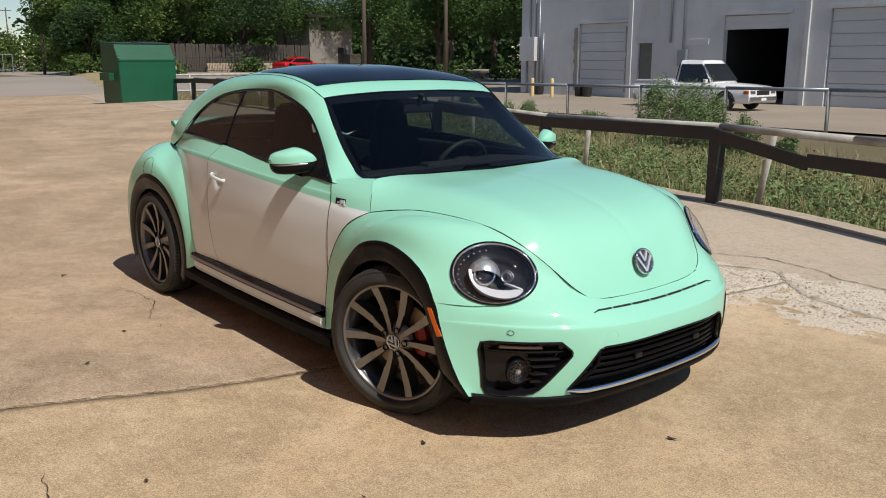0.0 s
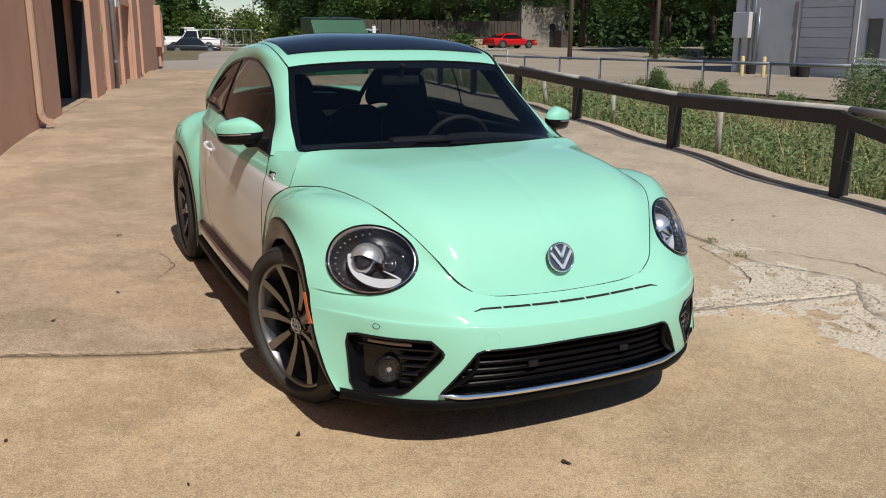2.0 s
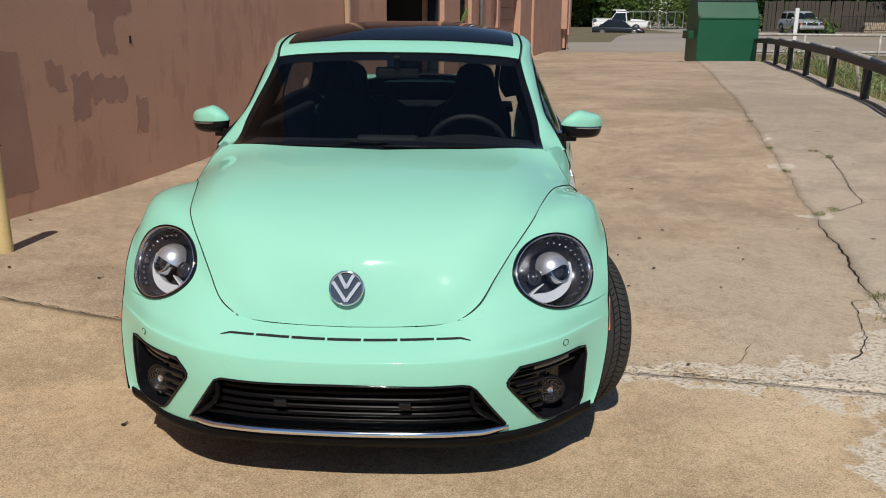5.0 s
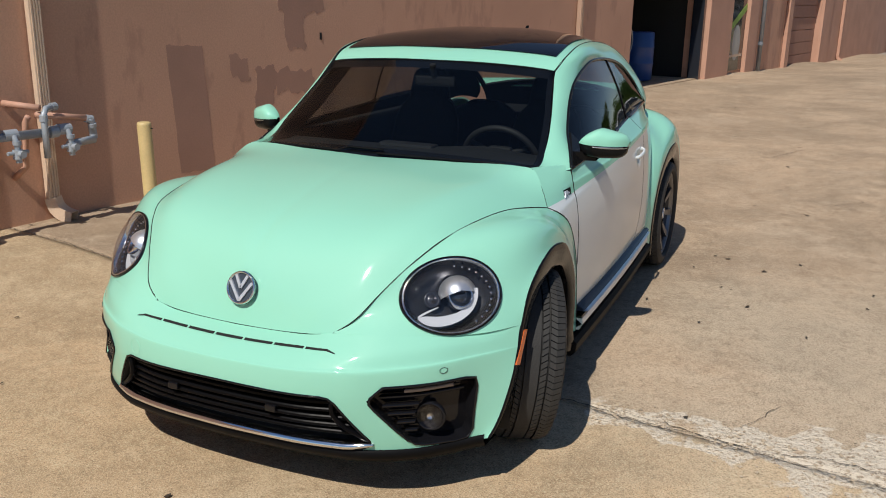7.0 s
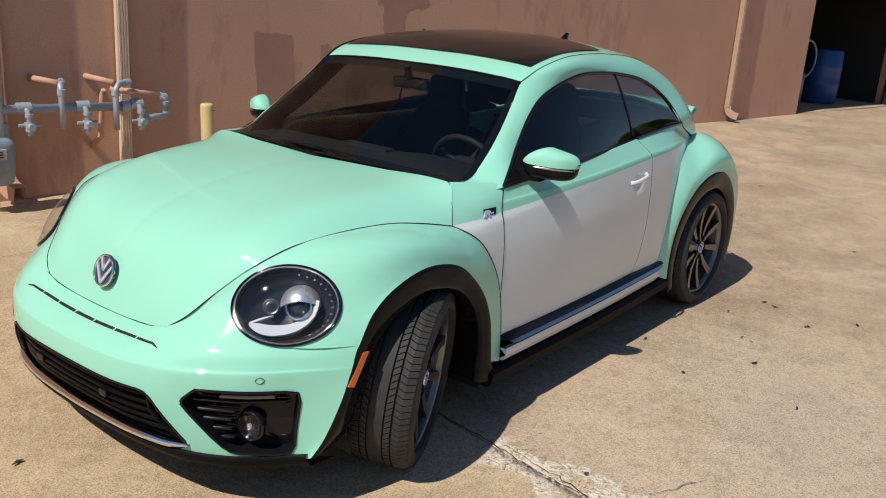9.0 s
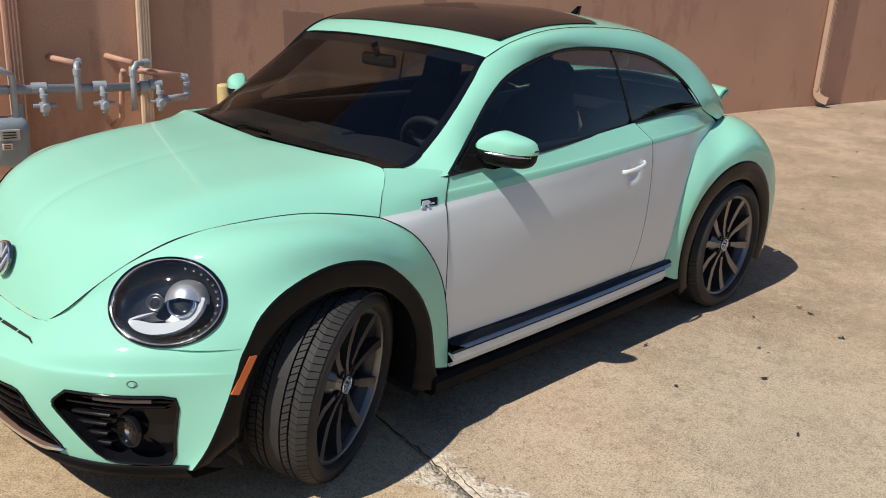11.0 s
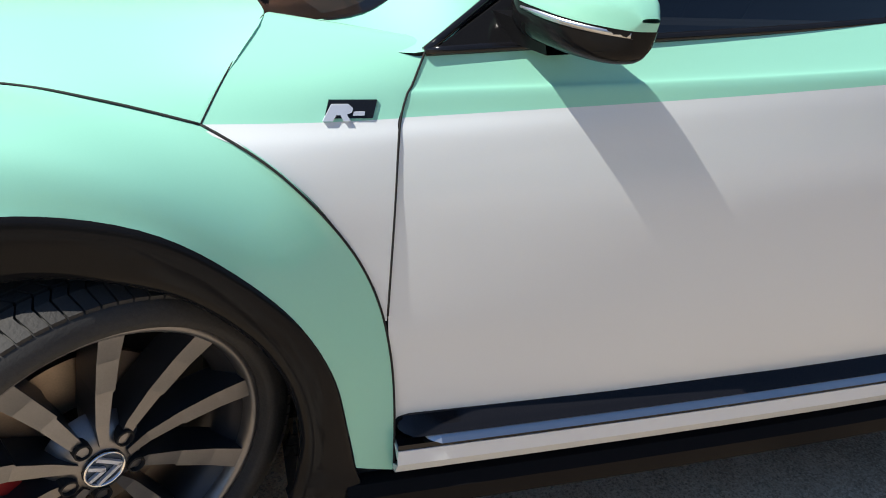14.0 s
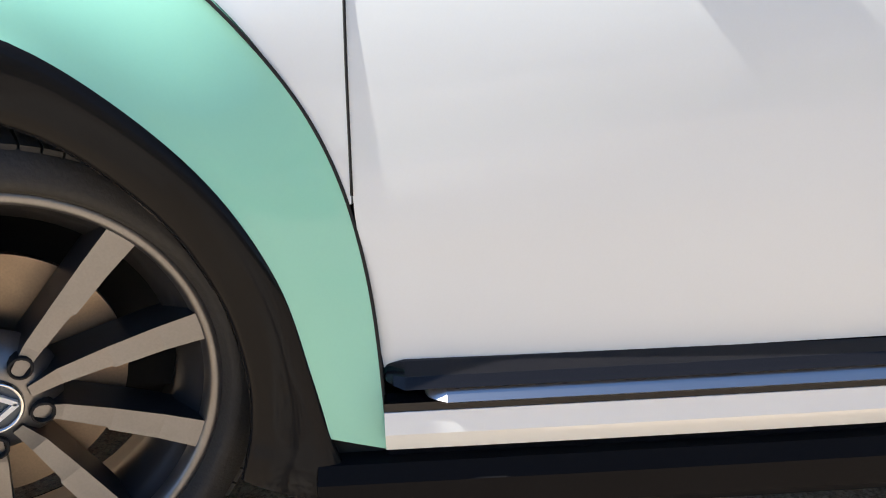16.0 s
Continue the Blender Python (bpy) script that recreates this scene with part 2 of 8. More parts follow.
GREENSTEEL = surf("green_painted_steel", (0.008, 0.10, 0.045), 0.45, vary=0.35, scale=1.5, fine=60, bump=0.05)
RAIL = surf("dark_weathered_rail", (0.02, 0.019, 0.019), 0.6, vary=0.6, scale=3, fine=60, bump=0.2, tint=(0.045, 0.036, 0.03))
PIPEWHITE = surf("worn_white_pipe", (0.55, 0.54, 0.49), 0.55, vary=0.6, scale=4, fine=70, tint=(0.22, 0.15, 0.1))
PIPEGREY = surf("galvanised_pipe", (0.33, 0.36, 0.40), 0.4, 0.5, vary=0.4, scale=8, fine=90)
TANPAINT = surf("tan_painted_metal", (0.50, 0.33, 0.235), 0.6, vary=0.3, scale=3, fine=80)
GASGREY = surf("painted_gas_pipe", (0.42, 0.46, 0.51), 0.42, 0.15, vary=0.35, scale=9, fine=90)
PIPEPINK = surf("painted_pipe", (0.62, 0.35, 0.25), 0.6, vary=0.3, scale=8, fine=90)
CREAM = surf("cream_painted_metal", (0.76, 0.57, 0.42), 0.55, vary=0.3, scale=3, fine=80)
YELLOW = surf("pale_yellow_steel", (0.72, 0.55, 0.26), 0.5, vary=0.3, scale=5, fine=80)
SOIL = surf("dry_soil", (0.20, 0.155, 0.09), 0.95, vary=0.6, scale=0.4, fine=18, bump=0.6, tint=(0.10, 0.10, 0.04))
ASPHALT = surf("pale_asphalt", (0.38, 0.325, 0.27), 0.9, vary=0.4, scale=0.15, fine=12, bump=0.3)
LOT = surf("pale_lot_concrete", (0.37, 0.305, 0.235), 0.9, vary=0.4, scale=0.2, fine=12, bump=0.2)
CARWHITE = surf("white_car_paint", (0.82, 0.82, 0.82), 0.25, coat=0.4)
CARRED = surf("red_car_paint", (0.55, 0.012, 0.015), 0.2, coat=0.5)
CARDARK = surf("dark_car_paint", (0.02, 0.023, 0.03), 0.2, coat=0.5)
CARGLASS = surf("dark_car_glass", (0.012, 0.015, 0.018), 0.08)
# weathered boards; base colour lowered to stand for the trees' shade on the fence
WOOD = surf("shade_dark_weathered_wood", (0.085, 0.07, 0.058), 0.9, vary=0.5, scale=1.2, fine=30, bump=0.3)
POLEWOOD = surf("utility_pole_wood", (0.13, 0.10, 0.075), 0.9, vary=0.5, scale=2, fine=30, bump=0.3)


# ---- mesh helpers ----
def part(name, bm, material, parent=None, label="", smooth=False):
    me = bpy.data.meshes.new(name)
    bm.to_mesh(me)
    bm.free()
    for m in material if isinstance(material, (list, tuple)) else (material,):
        me.materials.append(m)
    if smooth:
        me.polygons.foreach_set("use_smooth", [True] * len(me.polygons))
    ob = new(name, me)
    if parent is not None:
        ob.parent = parent
    return tagged(ob, label)


def thing(name, at, label, category, group="", kind="", turn=0.0):
    ob = new(name)
    ob.matrix_basis = pose(*at, 0, 0, turn)
    return tagged(ob, label, category, group, kind)


def box(bm, x0, y0, z0, x1, y1, z1, bevel=0.0, m=None):
    before = set(bm.verts)
    r = bmesh.ops.create_cube(bm, size=1)
    vs = r["verts"]
    bmesh.ops.transform(bm, matrix=Matrix.Translation(((x0 + x1) / 2, (y0 + y1) / 2, (z0 + z1) / 2)) @ Matrix.Diagonal((x1 - x0, y1 - y0, z1 - z0, 1)), verts=vs)
    if bevel:
        es = {e for v in vs for e in v.link_edges}
        bmesh.ops.bevel(bm, geom=list(es), offset=bevel, segments=2, affect="EDGES", profile=0.6)
        vs = [v for v in bm.verts if v not in before]
    if m is not None:
        bmesh.ops.transform(bm, matrix=m, verts=vs)
    return vs


def cyl(bm, a, b, r, r2=None, seg=16, caps=True):
    a, b = Vector(a), Vector(b)
    m = Matrix.Translation((a + b) / 2) @ (b - a).to_track_quat("Z", "Y").to_matrix().to_4x4()
    return bmesh.ops.create_cone(bm, cap_ends=caps, segments=seg, radius1=r, radius2=r if r2 is None else r2, depth=(b - a).length, matrix=m)["verts"]


def tube(bm, pts, r, seg=10, closed=False):
    """A round rod along points."""
    P = [Vector(p) for p in pts]
    rings = []
    n = len(P)
    for i, p in enumerate(P):
        a, b = (P[i - 1], P[(i + 1) % n]) if closed else (P[max(i - 1, 0)], P[min(i + 1, n - 1)])
        q = (b - a).to_track_quat("Z", "Y")
        rings.append([bm.verts.new(p + q @ Vector((r * math.cos(k * 2 * math.pi / seg), r * math.sin(k * 2 * math.pi / seg), 0))) for k in range(seg)])
    for i in range(n if closed else n - 1):
        A, B = rings[i], rings[(i + 1) % n]
        off = min(range(seg), key=lambda o: (A[0].co - B[o].co).length)
        for k in range(seg):
            bm.faces.new((A[k], A[(k + 1) % seg], B[(k + 1 + off) % seg], B[(k + off) % seg]))
    if not closed:
        bm.faces.new(rings[0][::-1])
        bm.faces.new(rings[-1])


def spline(pts, n):
    """A smooth curve through points, sampled n + 1 times."""
    p = np.array(pts, float)
    m = len(p)
    t = np.empty_like(p)
    t[1:-1] = (p[2:] - p[:-2]) / 2
    t[0], t[-1] = (p[1] - p[0]) * 1.5 - t[1] * 0.5 if m > 2 else p[1] - p[0], (p[-1] - p[-2]) * 1.5 - t[-2] * 0.5 if m > 2 else p[1] - p[0]
    u = np.linspace(0, m - 1, n + 1)
    i = np.minimum(u.astype(int), m - 2)
    f = (u - i).reshape(-1, *[1] * (p.ndim - 1))
    return (2 * f**3 - 3 * f**2 + 1) * p[i] + (f**3 - 2 * f**2 + f) * t[i] + (3 * f**2 - 2 * f**3) * p[i + 1] + (f**3 - f**2) * t[i + 1]


def net(cols, nu, nv):
    """A smooth surface through columns of points."""
    a = np.swapaxes(spline(np.swapaxes(np.array(cols, float), 0, 1), nv), 0, 1)
    return spline(a, nu)


CENTRE = Vector((0, 1.1, 0.55))


def even(pts, n):
    """The same smooth curve at even steps of its length, without swelling where the points lie close."""
    p = np.array(pts, float)
    h = np.linalg.norm(p[1:] - p[:-1], axis=1)
    u = np.concatenate([[0], np.cumsum(h)])
    d = (p[1:] - p[:-1]) / h[:, None]
    m = np.empty_like(p)
    m[1:-1] = (p[2:] - p[:-2]) / (h[1:] + h[:-1])[:, None]
    m[0], m[-1] = 1.5 * d[0] - 0.5 * m[1], 1.5 * d[-1] - 0.5 * m[-2]
    out = []
    for x in np.linspace(0, u[-1], n + 1):
        i = min(max(int(np.searchsorted(u, x)) - 1, 0), len(h) - 1)
        f = (x - u[i]) / h[i]
        out.append(tuple((2 * f**3 - 3 * f**2 + 1) * p[i] + (f**3 - 2 * f**2 + f) * h[i] * m[i] + (3 * f**2 - 2 * f**3) * p[i + 1] + (f**3 - f**2) * h[i] * m[i + 1]))
    return out


def sheet(P, bm=None, centre=CENTRE, mirror=False):
    """A mesh of quads on a grid of points, facing away from centre."""
    bm = bm or bmesh.new()
    P = np.array(P) * ((-1, 1, 1) if mirror else (1, 1, 1))
    a, b = P.shape[:2]
    V = [[bm.verts.new(P[i, j]) for j in range(b)] for i in range(a)]
    F = []
    for i in range(a - 1):
        for j in range(b - 1):
            try:
                F.append(bm.faces.new((V[i][j], V[i + 1][j], V[i + 1][j + 1], V[i][j + 1])))
            except ValueError:
                pass
    bm.normal_update()
    if sum(f.normal.dot(f.calc_center_median() - centre) * f.calc_area() for f in F) < 0:
        bmesh.ops.reverse_faces(bm, faces=F)
    return bm


def thick(ob, d=0.012, lined=False):
    """Gives a sheet its thickness; lined: with a dark inner face."""
    if lined:
        ob.data.materials.append(CABIN)
    s = ob.modifiers.new("thickness", "SOLIDIFY")
    s.thickness, s.offset, s.material_offset = d, -1, (len(ob.data.materials) - 1) * lined
    s.material_offset_rim = s.material_offset
    ob.modifiers.new("crease", "EDGE_SPLIT").split_angle = radians(52)
    return ob


def lathe(bm, prof, seg=48, axis="X"):
    """Turns a profile of (along the axis, radius) round the axis."""
    rings = []
    for k in range(seg):
        a = 2 * math.pi * k / seg
        rings.append([bm.verts.new((x, r * math.cos(a), r * math.sin(a)) if axis == "X" else (r * math.cos(a), r * math.sin(a), x)) for x, r in prof])
    for k in range(seg):
        A, B = rings[k], rings[(k + 1) % seg]
        for j in range(len(prof) - 1):
            bm.faces.new((A[j], A[j + 1], B[j + 1], B[j]))
    return bm


# ---- the lie of the land ----
WALL_O, WALL_D = Vector((-2.68, 4.19, 0)), Vector((0.1772, 0.9842, 0))
WALL_N = Vector((0.9842, -0.1772, 0))
TURN = -math.degrees(math.atan2(0.1772, 0.9842))  # a thing's y axis along the wall
SPOTS = [
    (0, -3, -0.02), (0.8, 0, -0.02), (-0.85, 0, -0.022), (0.85, 2.54, 0.0), (-0.85, 2.54, 0.0), (1.5, -0.6, 0.0), (1.8, 1.4, 0.02), (-2.6, 1.6, 0.1), (3.0, 3.3, 0.03), (3, -6, 0),
    (-1.5, 9.7, 0.2), (-1.3, 11.9, 0.21), (-0.6, 15.3, 0.2), (1.5, 23, 0.09), (2, 29.8, -0.05), (4.1, 41.6, -0.2),
    (4.5, 1.9, 0.11), (5.1, 4.8, 0.18), (5.6, 7.6, 0.25), (6.0, 10, 0.31), (7, 15.5, 0.31), (7.9, 20.5, 0.27), (9, 28.5, -0.05), (30, 31, -0.4),
]


def lie(x, y):
    """The height of the paved ground."""
    w = z = 0.0
    for a, b, c in SPOTS:
        k = 1 / ((x - a) ** 2 + (y - b) ** 2 + 0.35) ** 1.5
        w, z = w + k, z + k * c
    return z / w


def along(s, q, z=None):
    """A point s along the wall and q out from it, on the ground or at height z."""
    p = WALL_O + WALL_D * s + WALL_N * q
    return Vector((p.x, p.y, lie(p.x, p.y) if z is None else z))


# ---- ground, paving ----
def spread(lo, hi, near, step, grow=1.35):
    """Grid lines, close together round the middle and wider outwards."""
    out = list(np.arange(near[0], near[1] + 1e-6, step))
    s = step
    while out[-1] < hi:
        s *= grow
        out.append(out[-1] + s)
    s = step
    while out[0] > lo:
        s *= grow
        out.insert(0, out[0] - s)
    return out


def terrain(x, y):
    p = Vector((x, y, 0)) - WALL_O
    s, q = p.dot(WALL_D), p.dot(WALL_N)
    z = lie(x, y)
    if x > 18.5 or s > 34 or q < -6:
        return min(z, 0.0) - 0.12 if x < 18.5 else -0.42
    dip = max(0.0, min(1.0, (q - 7.75) / 1.6)) * (1 - max(0.0, min(1.0, (x - 15.0) / 3.5)))
    dip *= 1 - max(0.0, min(1.0, (s - 20) / 5))
    return z - 0.06 - 0.75 * dip - (0.3 * max(0.0, min(1.0, (x - 12) / 6)))


gx, gy = spread(-500, 700, (-6, 24), 0.6), spread(-500, 900, (-8, 36), 0.6)
part("ground", sheet([[(x, y, terrain(x, y)) for y in gy] for x in gx], centre=Vector((0, 0, -500))), SOIL, smooth=True)
tagged(bpy.data.objects["ground"], "dry bare soil with patches of sparse grass", "ground", kind="structure")


def paved(name, material, label, S, Q, edge=0.18, step=0.35, lift=0.0):
    """A slab on the ground, in strips along the wall."""
    ns, nq = max(2, int((S[1] - S[0]) / step)), max(2, int((Q[1] - Q[0]) / step))
    P = [[along(S[0] + (S[1] - S[0]) * i / ns, Q[0] + (Q[1] - Q[0]) * j / nq) for j in range(nq + 1)] for i in range(ns + 1)]
    for row in P:
        for v in row:
            v.z += lift
    bm = sheet([[tuple(v) for v in row] for row in P], centre=Vector((0, 0, -500)))
    rim = [e for e in bm.edges if len(e.link_faces) == 1]
    down = bmesh.ops.extrude_edge_only(bm, edges=rim)
    bmesh.ops.translate(bm, vec=(0, 0, -edge), verts=[g for g in down["geom"] if isinstance(g, bmesh.types.BMVert)])
    ob = part(name, bm, material, smooth=False)
    for p in ob.data.polygons:
        p.use_smooth = p.normal.z > 0.8
    return tagged(ob, label, "pavement", kind="structure")



def joint_q(s):
    """The wandering joint between the drive and its side slab."""
    return 5.70 + 0.015 * math.sin(0.9 * s + 0.6) + 0.012 * math.sin(5.3 * s) + 0.008 * math.sin(17 * s + 1) + 0.007 * math.sin(41 * s) + (0.35 * math.exp(-((s + 2.9) / 0.35) ** 2))


def gap_q(s):
    return 0.0004 + 0.016 * math.exp(-((s + 1.0) / 0.85) ** 2) + 0.006 * max(0, math.sin(3.1 * s) * math.sin(7.7 * s) - 0.45)


# crumbled places: centre, reach
WORN = [(1.1, 0.3, 0.16), (1.35, 0.27, 0.17), (1.6, 0.22, 0.2), (1.9, 0.2, 0.34), (2.2, 0.18, 0.4), (2.5, 0.15, 0.36), (2.35, -0.2, 0.42), (2.55, -0.4, 0.4), (2.1, -0.6, 0.42), (2.3, -0.95, 0.5), (2.5, -1.5, 0.45), (2.45, 0.6, 0.28), (2.62, 1.1, 0.22), (3.0, 3.36, 0.16), (3.3, 5.2, 0.15), (3.6, 6.8, 0.2)]


def wear_at(x, y):
    return min(1.0, max((1 - math.hypot(x - a, y - b) / r for a, b, r in WORN), default=0) * 2.2) if any(abs(x - a) < r and abs(y - b) < r for a, b, r in WORN) else 0.0


driveway = tagged(new("driveway"), "sun-bleached tan concrete drive with stains, joints and cracks", "pavement", kind="structure")


def steps(lo, hi, fine, near=(-7.0, 3.0), coarse=0.5):
    out, v = [], lo
    while v < hi - 1e-6:
        out.append(v)
        v += fine if near[0] <= v < near[1] else coarse
    return out + [hi]


def pour(name, material, S, q0, q1, nq, label, tilt=0.0):
    """A slab between two edges that are functions of the way along the wall."""
    P = []
    for s in steps(*S, 0.06):
        row = []
        for k in range(nq + 1):
            p = along(s, q0(s) + (q1(s) - q0(s)) * k / nq)
            row.append((p.x, p.y, p.z + tilt))
        P.append(row)
    bm = sheet(P, centre=Vector((0, 0, -500)))
    top = len(bm.verts)
    rim = [e for e in bm.edges if len(e.link_faces) == 1]
    down = bmesh.ops.extrude_edge_only(bm, edges=rim)
    bmesh.ops.translate(bm, vec=(0, 0, -0.16), verts=[g for g in down["geom"] if isinstance(g, bmesh.types.BMVert)])
    ob = part(name, bm, material, driveway, label)
    me = ob.data
    for p in me.polygons:
        p.use_smooth = p.normal.z > 0.8
    a = me.attributes.new("wear", "FLOAT", "POINT")
    a.data.foreach_set("value", [wear_at(v.co.x, v.co.y) for v in me.vertices])
    return ob


pour("slab", CONCRETE2, (-16, -3.174), lambda s: -0.5, lambda s: joint_q(s), 70, "sandy tan concrete slab")
pour("slab", CONCRETE, (-3.169, 34), lambda s: -0.5, lambda s: joint_q(s), 70, "stained tan concrete slab")
pour("side_slab", CONCRETE3, (-16, 34), lambda s: joint_q(s) + gap_q(s), lambda s: 7.5, 22, "paler side slab with cracks", 0.001)


def ribbon(bm, pts, width, rnd, lift=0.003):
    """A jagged crack line on the paving."""
    L = []
    for (x0, y0), (x1, y1) in zip(pts, pts[1:]):
        n = max(2, int(math.hypot(x1 - x0, y1 - y0) / 0.03))
        for k in range(n):
            L.append((x0 + (x1 - x0) * k / n + rnd.uniform(-0.012, 0.012), y0 + (y1 - y0) * k / n + rnd.uniform(-0.012, 0.012)))
    L.append(pts[-1])
    last = None
    for k, (x, y) in enumerate(L):
        a, b = Vector(L[max(k - 1, 0)]), Vector(L[min(k + 1, len(L) - 1)])
        d = (b - a).normalized()
        w = width * rnd.uniform(0.25, 1.0) * min(1, 4 * k / len(L), 4 * (1 - k / len(L))) + 0.0006
        now = [bm.verts.new((x - d.y * w * e, y + d.x * w * e, lie(x, y) + lift + 0.004)) for e in (-1, 1)]
        if last:
            bm.faces.new((last[0], now[0], now[1], last[1]))
        last = now


rnd = random.Random(11)
bm = bmesh.new()
for pts, w in (
    ([(3.92, 6.15), (3.87, 5.51), (3.73, 4.79), (3.64, 4.44), (3.57, 4.1), (3.53, 3.78), (3.2, 3.5), (3.0, 3.34)], 0.005),
    ([(3.58, 3.88), (3.8, 3.87), (3.87, 3.66), (3.95, 3.46)], 0.004),
    ([(2.62, 1.34), (2.45, 1.25), (2.38, 1.0), (2.31, 0.76), (2.24, 0.56)], 0.003),
    ([(2.68, 1.29), (2.74, 1.0), (2.86, 0.84), (2.93, 0.67), (3.04, 0.44), (3.02, 0.3), (3.0, 0.08), (2.99, -0.04), (2.89, -0.17), (2.89, -0.35), (2.8, -0.9), (2.86, -1.6)], 0.005),
    ([(1.03, 0.33), (1.3, 0.28), (1.53, 0.22), (1.7, 0.19), (1.91, 0.23), (2.3, 0.16)], 0.002),
    ([(1.6, 0.38), (1.65, 0.47), (1.72, 0.61)], 0.0014), ([(2.1, 0.42), (2.18, 0.5), (2.27, 0.66)], 0.004),
    ([(2.3, 0.35), (2.5, 0.2), (2.6, 0.0), (2.45, -0.3), (2.6, -0.5)], 0.002), ([(2.1, 0.05), (2.2, -0.2), (2.12, -0.45), (2.0, -0.8)], 0.002),
    ([tuple(along(-3.1715, k * 0.22).xy) for k in range(26)], 0.0035),
    ([(-2.24, 0.24), (-2.28, 0.02), (-2.4, -0.7), (-2.5, -1.6)], 0.006), ([(-1.2, 1.9), (-1.0, 2.3), (-1.05, 2.8)], 0.002), ([(0.5, 6.2), (1.3, 6.6), (1.7, 7.4)], 0.003),
):
    ribbon(bm, pts, w, rnd)
bmesh.ops.recalc_face_normals(bm, faces=bm.faces)
tagged(part("cracks", bm, CRACK, driveway, "dirt-filled cracks"), kind="stuff")


def pebble(bm, x, y, z, r, rnd):
    vs = [bm.verts.new((x + r * a * rnd.uniform(0.6, 1.2), y + r * b * rnd.uniform(0.6, 1.2), z + r * c * rnd.uniform(0.4, 0.8))) for a, b, c in ((1, 0, 0), (-1, 0, 0), (0, 1, 0), (0, -1, 0), (0, 0, 1), (0, 0, -0.5))]
    for f in ((0, 2, 4), (2, 1, 4), (1, 3, 4), (3, 0, 4), (2, 0, 5), (1, 2, 5), (3, 1, 5), (0, 3, 5)):
        bm.faces.new([vs[i] for i in f])


bm = bmesh.new()
for k in range(900):
    a, b, r = WORN[k % 13]
    x, y = rnd.gauss(a, r * 0.4), rnd.gauss(b, r * 0.4)
    pebble(bm, x, y, lie(x, y) + 0.004, rnd.uniform(0.003, 0.011) * (1.6 if rnd.random() < 0.06 else 1), rnd)
for k in range(260):
    s, d = rnd.uniform(-6, 12), rnd.uniform(0.2, 7.4)
    p = along(s, d)
    pebble(bm, p.x, p.y, p.z + 0.004, rnd.uniform(0.002, 0.006), rnd)
tagged(part("rubble", bm, STONE), "loose pale crumbs of concrete on the drive", "rubble", kind="stuff")
# fallen leaves and twigs
bm = bmesh.new()
SPOT = [(1.1, 2.54), (1.52, 2.6), (1.7, 2.86), (1.81, 1.49), (1.7, 4.27), (1.29, 4.44), (1.36, 2.14), (1.38, 0.35), (3.19, 2.0), (3.2, 1.9), (3.19, 1.75), (4.96, 7.08), (4.65, 8.73), (4.46, 5.44), (-0.94, -0.36), (-1.39, -0.6)]
SPOT += [tuple(along(rnd.uniform(-6, 16), rnd.uniform(0.1, 7.4)).xy) for k in range(130)] + [tuple(along(rnd.uniform(-8, 16), rnd.gauss(0.09, 0.05)).xy) for k in range(60)]
for x, y in SPOT:
    for k in range(rnd.choice((1, 1, 1, 2))):
        t, l, w = rnd.uniform(0, 6.3), rnd.uniform(0.007, 0.022), rnd.uniform(0.003, 0.009)
        cx, cy = x + rnd.uniform(-0.02, 0.02), y + rnd.uniform(-0.02, 0.02)
        z = lie(cx, cy) + 0.006
        P = []
        for u in np.linspace(-1, 1, 5):
            ww = w * (1 - u * u) + 0.0008
            P.append([(cx + l * u * math.cos(t) - e * ww * math.sin(t), cy + l * u * math.sin(t) + e * ww * math.cos(t), z + 0.002 * u * u + 0.002 * abs(e)) for e in (-1, 0, 1)])
        sheet(P, bm, Vector((0, 0, -50)))
tagged(part("leaf_litter", bm, LITTER), "scattered dark dry leaves and twigs on the drive", "leaves", kind="stuff")
P = []
for i in range(0, 101):
    s = -16 + i * 0.4
    row = []
    for d, h in ((-0.13, -0.2), (-0.125, 0.012), (-0.11, 0.022), (0.09, 0.03), (0.115, 0.022), (0.12, -0.3)):
        p = along(s, 7.64 + d + 0.006 * math.sin(3.1 * s))
        row.append((p.x, p.y, p.z + h + 0.004 * math.sin(2.3 * s)))
    P.append(row)
tagged(part("kerb", sheet(P, centre=Vector((0, 0, -500))), CONCRETE3, smooth=False), "low worn concrete kerb along the drive", "kerb", kind="structure")



def lot_z(x, y):
    """The yard, level by the warehouse and rising gently towards the far fence."""
    k = max(0.0, min(1.0, (y - 33) / 28))
    return -0.36 + 0.66 * k * k * (3 - 2 * k)


def road_z(x, y):
    k = max(0.0, min(1.0, (x - 9) / 10.6))
    near = lie(x, min(y, 42.0)) - 0.015 - 0.0016 * max(0.0, y - 42)
    return (1 - k) * near + k * (lot_z(x, y) if y < 61 else 0.3 - 0.6 * min(1.0, (y - 61) / 25))


P = [[(x, y, lot_z(x, y)) for y in (-60, -20, 0, 20, 33, *np.linspace(35, 68, 14))] for x in (19.6, 24, 30, 36, 44, 52, 60, 75)]
tagged(part("lot", sheet(P, centre=Vector((0, 0, -500))), LOT, smooth=True), "pale tan concrete yard in front of the warehouse", "yard", kind="structure")
P = [[(x, y, road_z(x, y)) for y in (34, 35.5, 37, 39, 41, 43, *np.linspace(46, 260, 46))] for x in (-14, -6, 0, 4, 8, 11, 14, 17, 19.6)]
